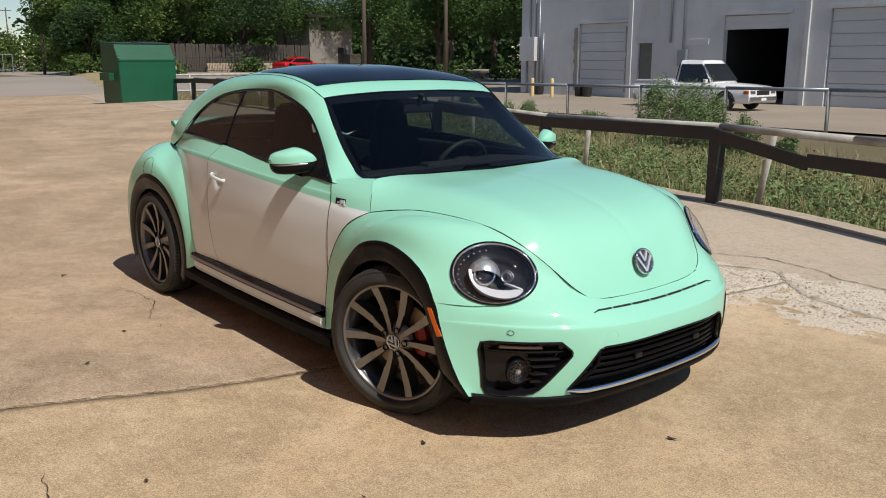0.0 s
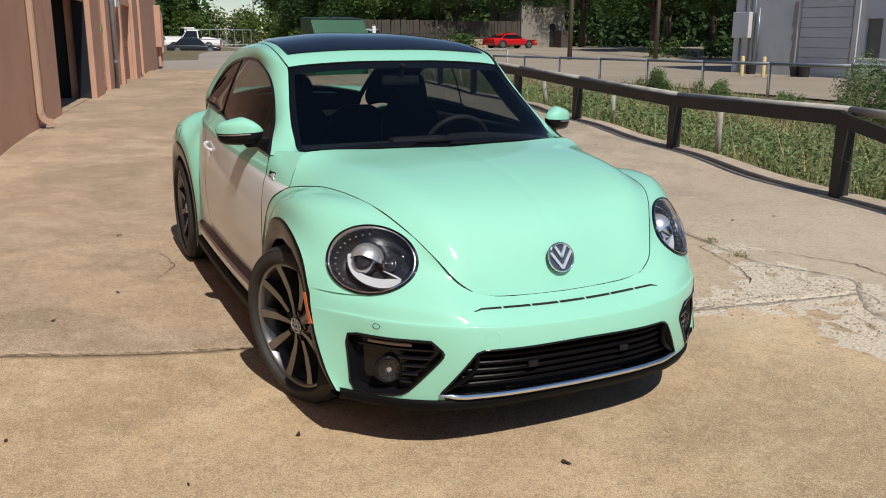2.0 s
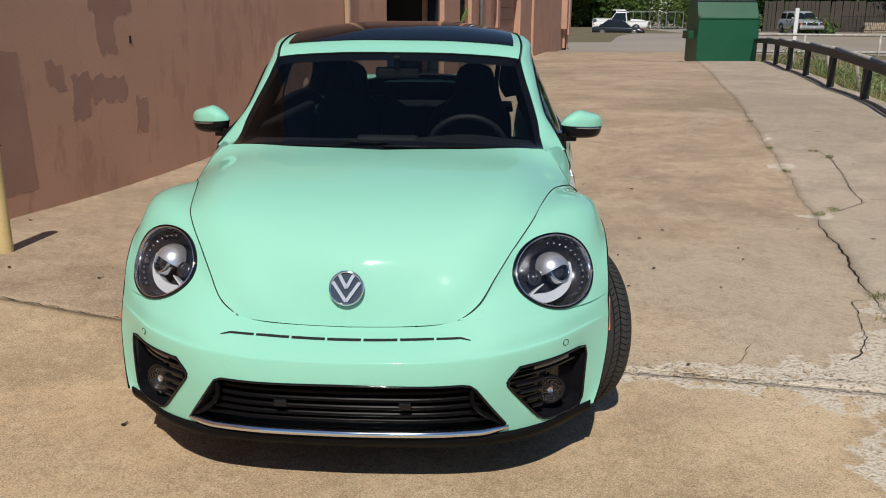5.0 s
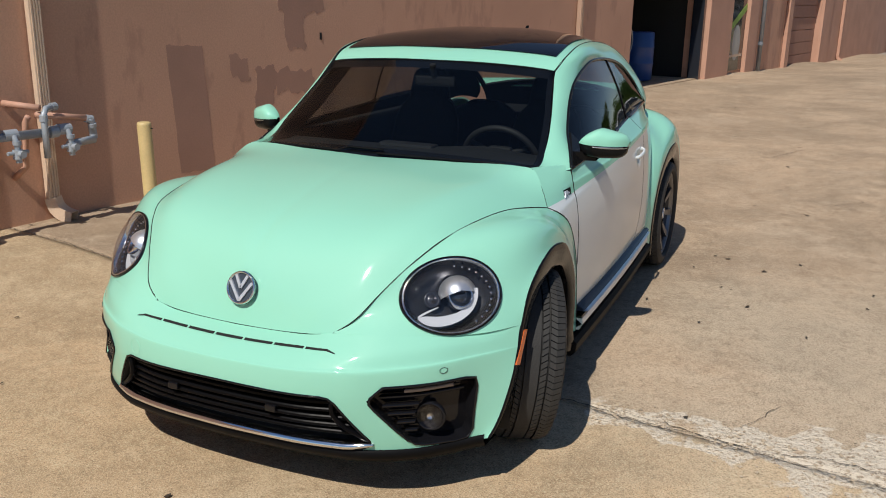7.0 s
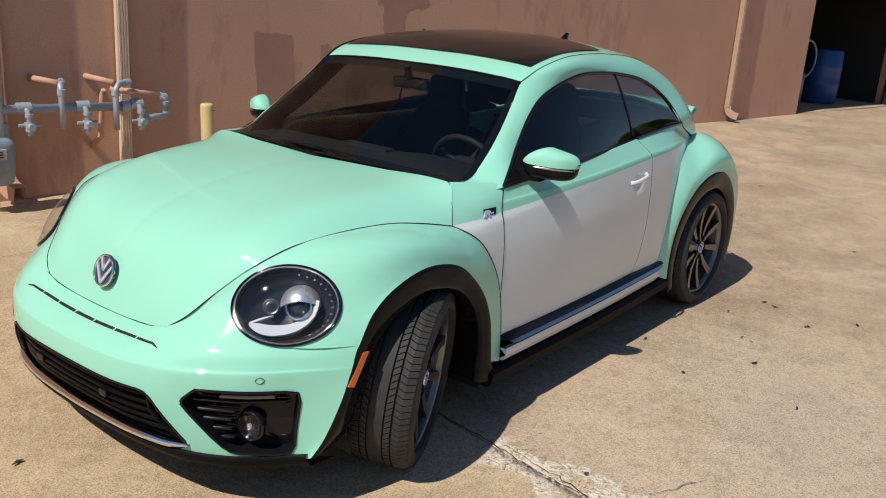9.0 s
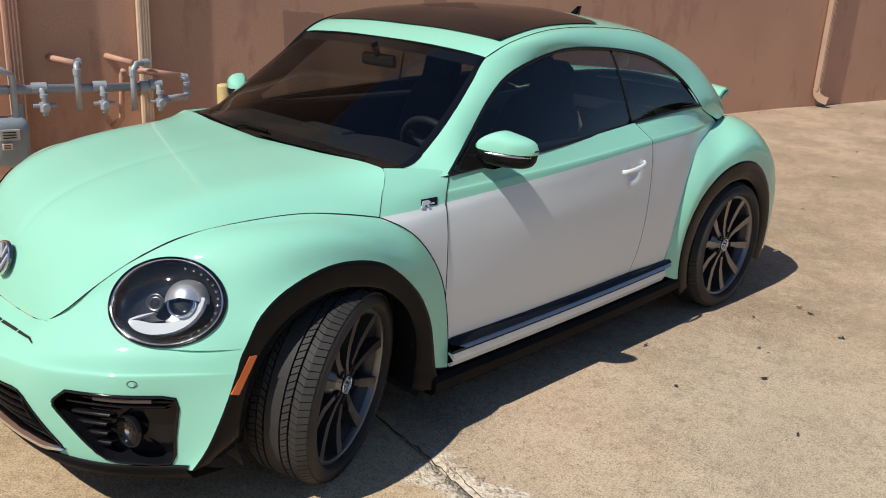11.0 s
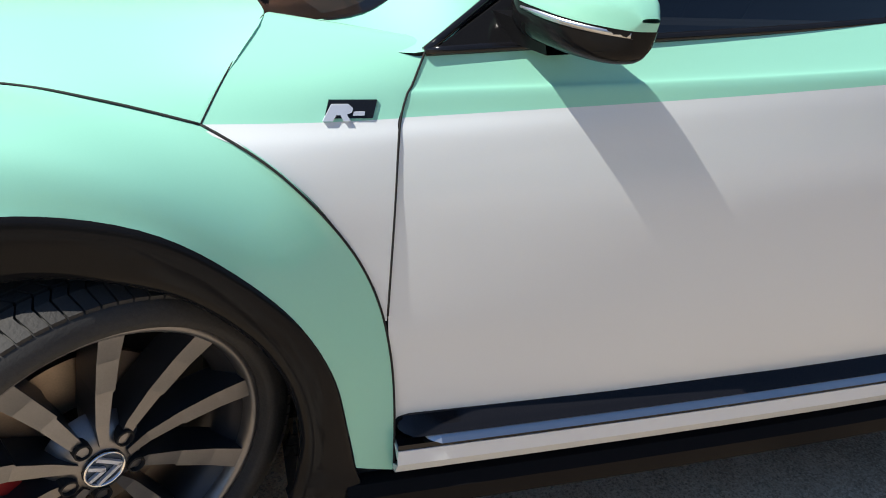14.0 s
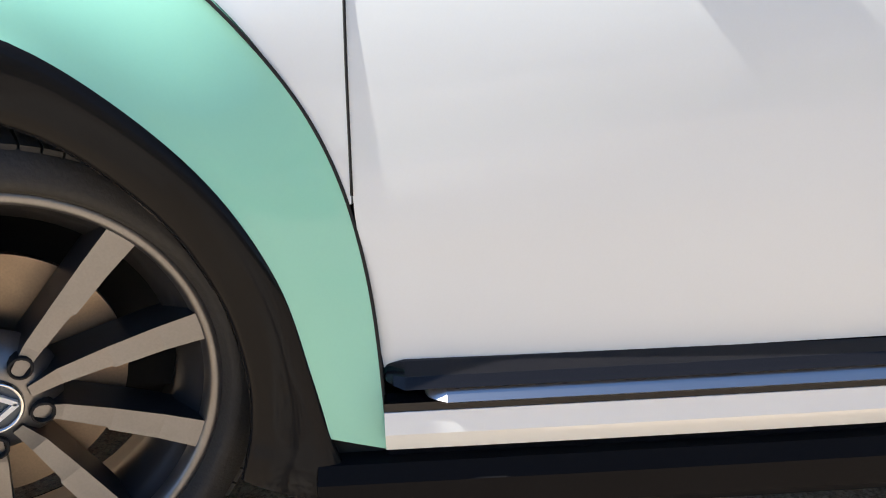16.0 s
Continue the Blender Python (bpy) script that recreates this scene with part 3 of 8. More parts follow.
P += [[(x, y, road_z(19.6, y)) for y in (34, 35.5, 37, 39, 41, 43, *np.linspace(46, 260, 46))] for x in (30, 45, 70)]
P = [[(x, y, z - (0.05 if x > 19.7 and y < 70 else 0)) for x, y, z in row] for row in P]
tagged(part("road", sheet(P, centre=Vector((0, 0, -500))), ASPHALT, smooth=True), "grey worn asphalt road and parking area", "road", kind="structure")
DRYGRASS = surf("dry_grass", (0.40, 0.32, 0.16), 0.95, vary=0.5, scale=0.6, fine=9, bump=0.5, tint=(0.20, 0.21, 0.08))
P = []
for y in np.linspace(42, 104, 60):
    x0 = 12.4 + (y - 42) * 0.24 + 0.18 * math.sin(y * 1.7) + 0.1 * math.sin(y * 4.1)
    wide = max(0.6, min(9.0, 0.3 * (y + 3.4) - x0))
    P.append([(x0 + d, y, max(road_z(min(x0 + d, 19.6), y), lot_z(x0 + d, y) if x0 + d > 19.6 and y < 66 else -9) + h) for d, h in ((0, -0.02), (0.15, 0.05), (0.17 * wide, 0.12), (0.35 * wide, 0.16), (0.6 * wide, 0.2), (wide, 0.1))])
tagged(part("verge", sheet(P, centre=Vector((0, 0, -500))), DRYGRASS, smooth=True), "dry yellow grass verge beside the road", "verge", kind="structure")

# ---- the brown building ----
building = thing("building", along(0, 0, 0), "brown stucco industrial building with salmon piers and garage doors", "building", turn=TURN)


def slab(name, s0, s1, z0, z1, q0, q1, material, label="", bevel=0.0, parent=building):
    bm = bmesh.new()
    box(bm, q0, s0, z0, q1, s1, z1, bevel)
    return part(name, bm, material, parent, label)


slab("wall", -16, 7.65, -0.4, 5.2, -0.35, 0, STUCCO, "brown stucco wall with darker repainted patches")
slab("wall", 7.65, 11.35, 2.08, 5.2, -0.35, 0, STUCCO)
slab("wall", 11.35, 18.3, -0.4, 5.2, -0.35, -0.004, STUCCO)
slab("wall", 18.3, 22.5, 2.25, 5.2, -0.35, -0.004, STUCCO)
slab("wall", 22.5, 39, -0.4, 5.2, -0.35, -0.004, STUCCO2)
slab("end_wall", 38.6, 39, -0.4, 5.2, -8, -0.36, STUCCO2)
slab("parapet", -16, 39.05, 5.2, 5.35, -0.4, 0.06, STUCCO2, "salmon coping", 0.02)
slab("roof", -16, 38.6, 5.0, 5.1, -8, -0.36, DARK)
for s0, s1, d in ((11.4, 12.95, 0.12), (14.35, 15.1, 0.1), (18.1, 18.5, 0.1), (22.45, 23.7, 0.1)):
    slab("pier", s0, s1, -0.3, 5.15, 0.0, d, STUCCO2, "salmon stucco pier", 0.015)
# open bay, lined near-black so the colour carries the interior's shade
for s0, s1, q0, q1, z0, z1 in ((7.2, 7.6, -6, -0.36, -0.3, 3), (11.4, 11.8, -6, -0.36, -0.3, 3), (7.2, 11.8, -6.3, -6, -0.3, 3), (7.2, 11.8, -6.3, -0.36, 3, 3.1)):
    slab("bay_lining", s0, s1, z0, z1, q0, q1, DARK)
slab("bay_floor", 7.66, 11.34, -0.2, 0.215, -6, -0.02, CONCRETE, "worn concrete threshold")
slab("door_frame", 11.25, 11.34, 0.2, 2.08, -0.2, 0.03, CARDARK, "dark steel door guide")
slab("lintel", 7.55, 11.4, 2.05, 2.2, -0.02, 0.02, STUCCO2, "painted steel lintel")
# roller door, built of horizontal slats
roller = slab("roller_door", 18.5, 22.45, -0.2, 2.4, -0.2, -0.16, STUCCO2, "salmon painted sectional garage door")
for i in range(7):
    bm = bmesh.new()
    box(bm, -0.16, 18.5, 0.0 + i * 0.34, -0.12, 22.45, 0.0 + i * 0.34 + 0.325, 0.008)
    part("slat", bm, surf("slat_paint", (0.40, 0.21, 0.15), 0.7, vary=0.2), roller) if i == 0 else part("slat", bm, bpy.data.materials["slat_paint"], roller)
# glazed side light beside the bay
sidelight = slab("window", 12.98, 14.3, 0.25, 2.6, 0.0, 0.012, CARGLASS, "dark glazed side light with a green poster stripe")
bm = bmesh.new()
box(bm, 0.013, 13.05, 0.55, 0.02, 14.25, 0.6)
part("window_bar", bm, CREAM, sidelight)
bm = bmesh.new()
box(bm, 0.013, -0.75, -0.07, 0.02, 0.75, 0.07, m=pose(0, 13.65, 1.35, 22, 0, 0))
part("poster_stripe", bm, surf("poster_green", (0.25, 0.42, 0.08), 0.5), sidelight)
bm = bmesh.new()
bmesh.ops.create_uvsphere(bm, u_segments=18, v_segments=12, radius=0.33, matrix=pose(0.006, 13.75, 0.85) @ Matrix.Diagonal((0.05, 1, 1.25, 1)))
part("poster_shape", bm, surf("poster_grey", (0.45, 0.45, 0.42), 0.5), sidelight, smooth=True)
# darker repainted patches on the stucco
PATCH = surf("repaint_brown", (0.45, 0.255, 0.185), 0.85, vary=0.25, scale=2, fine=70, bump=0.1)
rnd = random.Random(4)
for number, (s0, s1, z0, z1) in enumerate(((-1.70, -1.34, 0.24, 1.25), (-1.1, -0.9, 0.96, 1.15), (-0.85, -0.62, 0.68, 1.03), (-0.6, -0.1, 0.8, 1.0), (-0.45, -0.2, 1.2, 1.62), (-0.55, 0.05, 1.5, 2.2), (0.02, 0.2, 0.5, 0.8))):
    bm = bmesh.new()
    n = 96
    ragged = 0.003 if number == 0 else 0.012
    lean = -0.07 if number == 0 else rnd.uniform(-0.12, 0.12)
    ph = [rnd.uniform(0, 6.28) for k in range(8)]
    ring = []
    for k in range(n):
        side, f = divmod(k * 4 / n, 1)
        a, b = ((s0 + (s1 - s0) * f, z0), (s1, z0 + (z1 - z0) * f), (s1 - (s1 - s0) * f, z1), (s0, z1 - (z1 - z0) * f))[int(side)]
        a += lean * (b - z0) + ragged * (math.sin(9 * b + ph[0]) + 0.7 * math.sin(23 * b + ph[1]) + 0.5 * math.sin(51 * b + ph[2]) + rnd.uniform(-0.4, 0.4))
        b += ragged * (1.6 * math.sin(14 * a + ph[4]) + 1.5 * math.sin(33 * a + ph[5]) + 0.8 * math.sin(71 * a + ph[6]) + rnd.uniform(-0.5, 0.5))
        ring.append((a, b))
    lo = [bm.verts.new((0.0005, a, b)) for a, b in ring]
    hi = [bm.verts.new((0.0015 + 0.0001 * number, a, b)) for a, b in ring]
    bm.faces.new(hi)
    for k in range(n):
        bm.faces.new((lo[k], lo[(k + 1) % n], hi[(k + 1) % n], hi[k]))
    bmesh.ops.recalc_face_normals(bm, faces=bm.faces)
    part("repainted_patch", bm, PATCH, building)


# ---- downspouts ----
def downspout(s, material, label, width=0.075, depth=0.06, bottom=0.12, ribs=3):
    root = thing("downspout", along(s, 0), label, "downspout", turn=TURN)
    g = bottom
    bm = bmesh.new()
    box(bm, 0.012, -width / 2, g, 0.012 + depth, width / 2, 5.0, 0.01)
    for k in range(ribs):
        box(bm, 0.012 + depth - 0.004, -width / 2 + width * (k + 0.7) / (ribs + 0.4), g, 0.012 + depth + 0.006, -width / 2 + width * (k + 0.7) / (ribs + 0.4) + 0.01, 5.0)
    part("pipe", bm, material, root)
    bm = bmesh.new()
    P = [(0.04, 0, g + 0.02), (0.06, 0.01, g - 0.05), (0.11, 0.03, g - 0.095), (0.18, 0.06, g - 0.115)]
    C = spline(P, 8)
    rings = []
    for i, p in enumerate(C):
        a, b = Vector(C[max(i - 1, 0)]), Vector(C[min(i + 1, len(C) - 1)])
        q = (b - a).to_track_quat("Z", "Y")
        w = width / 2
        rings.append([bm.verts.new(Vector(p) + q @ Vector(v)) for v in ((-w, -w, 0), (w, -w, 0), (w, w, 0), (-w, w, 0))])
    for A, B in zip(rings, rings[1:]):
        for k in range(4):
            bm.faces.new((A[k], A[(k + 1) % 4], B[(k + 1) % 4], B[k]))
    bmesh.ops.recalc_face_normals(bm, faces=bm.faces)
    thick(part("shoe", bm, material, root, "splayed outlet shoe"), 0.004)
    for z in (2.9, 4.4):
        bm = bmesh.new()
        box(bm, 0.0, -width / 2 - 0.02, z, 0.02 + depth, width / 2 + 0.02, z + 0.03, 0.004)
        part("strap", bm, material, root)
    return root


downspout(-2.86, CREAM, "cream ribbed metal downspout on the stucco wall", 0.085, 0.05, 0.14, 4)
downspout(-3.72, STUCCO2, "salmon painted ribbed downspout beside the gas meter", 0.1, 0.055, 0.2, 4)
downspout(5.55, TANPAINT, "tan painted downspout with a splayed shoe", 0.085, 0.07, 0.2)
downspout(25.8, STUCCO2, "salmon painted downspout near the end of the wall", 0.1, 0.08, 0.12)
con = thing("conduit", along(15.3, 0.15), "grey galvanised conduit pipe against the pier", "pipe", turn=TURN)
bm = bmesh.new()
cyl(bm, (0, 0, -0.1), (0, 0, 5), 0.05)
part("pipe", bm, PIPEGREY, con, smooth=True)
for z in (0.6, 2.0, 3.4):
    bm = bmesh.new()
    cyl(bm, (0, 0, z), (0, 0, z + 0.08), 0.062)
    part("coupling", bm, PIPEGREY, con)

# ---- the car ----
car = thing("hatchback_car", (0, 0, 0), "mint green and white two-tone rounded hatchback with black trim", "car")


def panel(name, P, material, label="", mirror=False, d=0.012, lined=False):
    return thick(part(name, sheet(P, mirror=mirror), material, car, label, smooth=True), d, lined)


def bulged(a, b, n, amount, steps=4, skew=0.8):
    """Points from a to b, swelling towards n."""
    a, b, n = Vector(a), Vector(b), Vector(n).normalized()
    return [tuple(a.lerp(b, k / steps) + n * (amount * (b - a).length * 4 * (k / steps) ** skew * (1 - (k / steps) ** skew))) for k in range(steps + 1)]


# hood: from the centre line to the seam
SEAMLINE = [(0.36, -0.714, 0.575), (0.425, -0.683, 0.622), (0.475, -0.618, 0.69), (0.525, -0.545, 0.756), (0.57, -0.475, 0.807), (0.61, -0.385, 0.846), (0.65, -0.22, 0.870), (0.695, -0.04, 0.878), (0.742, 0.09, 0.868), (0.783, 0.22, 0.845)]
HOODMID = [(0, -0.72, 0.552), (0, -0.712, 0.60), (0, -0.69, 0.67), (0, -0.65, 0.75), (0, -0.58, 0.825), (0, -0.46, 0.885), (0, -0.27, 0.932), (0, -0.05, 0.962), (0, 0.13, 0.972), (0, 0.25, 0.973)]
hood = []
for i, (c, s) in enumerate(zip(HOODMID, SEAMLINE)):
    k = i / 9
    lift = (0.02, 0.03, 0.035, 0.045, 0.055, 0.063, 0.073, 0.08, 0.088, 0.12)[i]
    shx = s[0] * (0.80 + 0.05 * k)
    sy = s[1] + (0.02 + 0.09 * k * k) * (1 if i > 4 else 0)
    sh = (shx, c[1] + (sy - c[1]) * 0.85 if i < 7 else sy, s[2] + lift)
    mid = (s[0] * 0.45, c[1] + (sh[1] - c[1]) * 0.35, c[2] + (sh[2] - c[2]) * 0.22)
    p1, p2, p3 = Vector(mid), Vector(sh), Vector(s)
    full_side = (1, 1, 1, 1, 1, 1, 0.85, 0.6, 0.3, 0)[i]
    side = (p2 + p3) / 2 + ((p3 - p1) / 2 - (p3 - p2)) * 0.1875 * full_side
    hood.append([c, mid, sh, tuple(side), s])
hood[-1] = [(0, 0.258, 0.975), (0.35, 0.285, 0.979), (0.683, 0.318, 0.974), (0.742, 0.264, 0.913), (0.783, 0.22, 0.845)]
hood[0] = [(0, -0.727, 0.551), (0.15, -0.726, 0.554), (0.27, -0.722, 0.561), (0.32, -0.718, 0.567), (0.36, -0.714, 0.575)]
half = net([even(r, 14) for r in hood], 54, 42)
for k in range(45):  # evens out the sheet between its edges
    half[1:-1, 1:-1] = 0.5 * half[1:-1, 1:-1] + 0.125 * (half[2:, 1:-1] + half[:-2, 1:-1] + half[1:-1, 2:] + half[1:-1, :-2])
    half[1:-1, 0, 1:] = 0.5 * half[1:-1, 0, 1:] + 0.25 * (half[2:, 0, 1:] + half[:-2, 0, 1:])
full = np.concatenate([half[:, ::-1] * (-1, 1, 1), half[:, 1:]], axis=1)
panel("hood", full, MINT, "mint green bonnet with a rounded nose")

# front bumper
BUMPER = [
    [(0, -0.80, 0.19), (0, -0.855, 0.28), (0, -0.878, 0.385), (0, -0.872, 0.472), (0, -0.858, 0.49), (0, -0.80, 0.522), (0, -0.729, 0.549)],
    [(0.25, -0.79, 0.19), (0.25, -0.845, 0.28), (0.25, -0.865, 0.385), (0.25, -0.86, 0.474), (0.25, -0.847, 0.492), (0.25, -0.79, 0.526), (0.25, -0.725, 0.557)],
    [(0.39, -0.78, 0.195), (0.40, -0.815, 0.285), (0.408, -0.828, 0.388), (0.41, -0.822, 0.478), (0.406, -0.81, 0.497), (0.40, -0.775, 0.533), (0.365, -0.718, 0.577)],
    [(0.51, -0.755, 0.20), (0.518, -0.77, 0.29), (0.525, -0.775, 0.39), (0.532, -0.768, 0.482), (0.528, -0.757, 0.501), (0.524, -0.736, 0.538), (0.50, -0.698, 0.585)],
    [(0.645, -0.675, 0.195), (0.663, -0.678, 0.29), (0.673, -0.67, 0.395), (0.68, -0.66, 0.488), (0.677, -0.65, 0.506), (0.673, -0.630, 0.546), (0.662, -0.603, 0.577)],
    [(0.762, -0.558, 0.195), (0.779, -0.552, 0.29), (0.787, -0.54, 0.40), (0.795, -0.525, 0.492), (0.793, -0.516, 0.51), (0.791, -0.500, 0.543), (0.786, -0.485, 0.566)],
    [(0.838, -0.512, 0.212), (0.861, -0.474, 0.285), (0.880, -0.432, 0.40), (0.884, -0.398, 0.49), (0.884, -0.390, 0.51), (0.883, -0.374, 0.545), (0.883, -0.362, 0.572)],
]
half = net(BUMPER, 72, 40)
full = np.concatenate([half[::-1] * (-1, 1, 1), half[1:]], axis=0)
bumper = panel("front_bumper", full, MINT, "mint green front bumper")

# fenders round the front wheels: from the arch to the seam
WHEEL_F, WHEEL_R = (0.0, 0.315), (2.54, 0.338)


def arch(w, deg, r, x):
    return (x, w[0] + r * math.cos(radians(deg)), w[1] + r * math.sin(radians(deg)))


ARCH_F = [(0.883, -0.362, 0.572), (0.884, -0.31, 0.655), (0.886, -0.225, 0.718), (0.886, -0.10, 0.758), (0.884, 0.016, 0.762), (0.885, 0.137, 0.735), (0.879, 0.235, 0.674), (0.873, 0.335, 0.575), (0.866, 0.400, 0.46), (0.860, 0.430, 0.34), (0.857, 0.446, 0.258)]
F_S = [(0.362, -0.7165, 0.577), (0.475, -0.618, 0.69), (0.55, -0.507, 0.786), (0.61, -0.385, 0.846), (0.65, -0.22, 0.870), (0.71, 0.0, 0.876), (0.783, 0.22, 0.845), (0.836, 0.335, 0.775), (0.845, 0.445, 0.635), (0.848, 0.497, 0.47), (0.853, 0.514, 0.239)]
F_N = [(0.5, -0.7, 0.4), (0.5, -0.65, 0.55), (0.5, -0.5, 0.7), (0.55, -0.35, 0.75), (0.6, -0.2, 0.8), (0.65, -0.05, 0.8), (0.75, 0.1, 0.65), (0.9, 0.2, 0.4), (1, 0.2, 0.2), (1, 0.2, 0.0), (1, 0.1, 0)]
F_B = (0, 0.05, 0.10, 0.15, 0.18, 0.19, 0.085, 0.03, 0.015, 0.01, 0.01)
fender = [bulged(a, s, n, b) for a, s, n, b in zip(ARCH_F, F_S, F_N, F_B)]
fender[0] = [ARCH_F[0], (0.790, -0.490, 0.570), (0.662, -0.603, 0.577), (0.50, -0.698, 0.585), (0.362, -0.7165, 0.577)]
FENDER = net(fender, 80, 44)
for k in range(40):
    FENDER[1:-1, 1:-1] = 0.5 * FENDER[1:-1, 1:-1] + 0.125 * (FENDER[2:, 1:-1] + FENDER[:-2, 1:-1] + FENDER[1:-1, 2:] + FENDER[1:-1, :-2])
# rear fenders
def rear_r(a):
    return 0.452 + 0.026 * math.exp(-((a - 155) / 38) ** 2)


R_ANG = (-14, 5, 25, 45, 68, 90, 112, 134, 150, 165, 180, 192)
R_S = [(0.62, 3.34, 0.25), (0.62, 3.33, 0.40), (0.63, 3.27, 0.62), (0.64, 3.14, 0.80), (0.65, 2.95, 0.925), (0.66, 2.78, 0.965), (0.684, 2.59, 0.944), (0.790, 2.27, 0.888), (0.838, 2.115, 0.765), (0.857, 2.035, 0.615), (0.862, 1.985, 0.46), (0.861, 1.945, 0.295)]
R_N = [(0.8, 0.6, 0), (0.8, 0.6, 0.1), (0.75, 0.5, 0.4), (0.7, 0.3, 0.6), (0.7, 0.15, 0.7), (0.7, 0, 0.7), (0.75, -0.1, 0.65), (0.85, -0.2, 0.5), (0.95, -0.2, 0.3), (1, -0.2, 0.1), (1, -0.2, 0), (1, -0.1, 0)]
R_B = (0.09, 0.10, 0.14, 0.17, 0.17, 0.165, 0.15, 0.12, 0.09, 0.06, 0.04, 0.03)
REAR = net([bulged(arch(WHEEL_R, a, rear_r(a), 0.90 - 0.025 * abs(k - 5) / 6), s, n, b) for k, (a, s, n, b) in enumerate(zip(R_ANG, R_S, R_N, R_B))], 60, 24)

# the panel behind the front fender, and the door
QUARTER = [
    [(0.846, 0.482, 0.54), (0.847, 0.484, 0.54), (0.848, 0.486, 0.54)],
    [(0.844, 0.443, 0.637), (0.845, 0.465, 0.642), (0.846, 0.488, 0.65)],
    [(0.837, 0.375, 0.738), (0.839, 0.435, 0.74), (0.841, 0.490, 0.745)],
    [(0.817, 0.295, 0.809), (0.824, 0.40, 0.816), (0.828, 0.494, 0.825)],
    [(0.783, 0.22, 0.845), (0.804, 0.37, 0.852), (0.814, 0.494, 0.860)],
    [(0.742, 0.264, 0.913), (0.78, 0.40, 0.91), (0.797, 0.522, 0.912)],
    [(0.683, 0.318, 0.974), (0.732, 0.45, 0.966), (0.775, 0.562, 0.957)],
    [(0.664, 0.338, 0.962), (0.712, 0.468, 0.954), (0.752, 0.580, 0.948)],
]
DOOR = [
    [(0.843, 0.513, 0.340), (0.861, 1.10, 0.361), (0.857, 1.655, 0.360)],
    [(0.845, 0.499, 0.45), (0.873, 1.10, 0.46), (0.870, 1.69, 0.46)],
    [(0.848, 0.488, 0.55), (0.880, 1.10, 0.58), (0.876, 1.715, 0.6)],
    [(0.842, 0.490, 0.72), (0.880, 1.10, 0.74), (0.869, 1.735, 0.76)],
    [(0.828, 0.493, 0.822), (0.867, 1.10, 0.858), (0.858, 1.742, 0.882)],
    [(0.814, 0.498, 0.861), (0.859, 1.10, 0.907), (0.849, 1.742, 0.947)],
    [(0.806, 0.507, 0.893), (0.853, 1.10, 0.930), (0.843, 1.740, 0.966)],
    [(0.799, 0.516, 0.906), (0.843, 1.10, 0.942), (0.833, 1.735, 0.977)],
    [(0.786, 0.535, 0.949), (0.806, 1.10, 0.996), (0.778, 1.69, 1.036)],
]
BACK = [
    [(0.856, 1.660, 0.360), (0.860, 1.81, 0.358), (0.861, 1.948, 0.355)],
    [(0.872, 1.695, 0.46), (0.872, 1.85, 0.46), (0.862, 1.985, 0.46)],
    [(0.880, 1.730, 0.6), (0.872, 1.89, 0.61), (0.857, 2.035, 0.615)],
    [(0.873, 1.755, 0.76), (0.860, 1.94, 0.765), (0.838, 2.115, 0.765)],
    [(0.862, 1.760, 0.87), (0.838, 2.02, 0.890), (0.790, 2.27, 0.888)],
    [(0.855, 1.758, 0.93), (0.800, 2.17, 0.952), (0.684, 2.59, 0.944)],
    [(0.849, 1.755, 0.955), (0.793, 2.17, 0.971), (0.684, 2.588, 0.956)],
    [(0.838, 1.750, 0.966), (0.784, 2.16, 0.983), (0.686, 2.575, 0.966)],
    [(0.788, 1.705, 1.034), (0.755, 2.06, 1.053), (0.728, 2.345, 1.055)],
]
for a, b in zip(DOOR, BACK):  # a hairline gap behind the door
    b[0] = (a[2][0], a[2][1] + 0.0025, a[2][2])
# roof rails: from the windscreen and roof edge (inner) to the side window (outer)
INNER = [(0.683, 0.318, 0.974), (0.674, 0.46, 0.977), (0.665, 0.58, 1.055), (0.64, 0.70, 1.145), (0.61, 0.81, 1.235), (0.588, 0.91, 1.325), (0.598, 1.06, 1.385), (0.585, 1.32, 1.424), (0.56, 1.70, 1.424), (0.545, 2.10, 1.385), (0.525, 2.50, 1.255), (0.51, 2.78, 1.07), (0.56, 2.86, 0.965)]
OUTER = [(0.712, 0.43, 0.955), (0.786, 0.535, 0.950), (0.743, 0.64, 1.018), (0.705, 0.728, 1.077), (0.672, 0.858, 1.193), (0.657, 0.992, 1.274), (0.645, 1.25, 1.338), (0.643, 1.45, 1.349), (0.643, 1.72, 1.334), (0.650, 1.98, 1.290), (0.678, 2.21, 1.187), (0.729, 2.335, 1.056), (0.682, 2.63, 0.960)]
rail_cols = []
for k, (a, b) in enumerate(zip(INNER, OUTER)):
    rail_cols.append(bulged(a, b, (0.75, -0.25 if k < 5 else (0.05 if k < 9 else 0.3), 0.55), 0.0 if k < 2 else (0.09 if k < 6 else 0.14), 4, 0.9))
RAILS = net(rail_cols, 70, 12)


def seam(name, pts, mirror, r=0.0022, material=SEAM, n=60):
    bm = bmesh.new()
    C = spline(pts, n) * ((-1, 1, 1) if mirror else (1, 1, 1))
    tube(bm, C, r, 6)
    return part(name, bm, material, car, smooth=True)


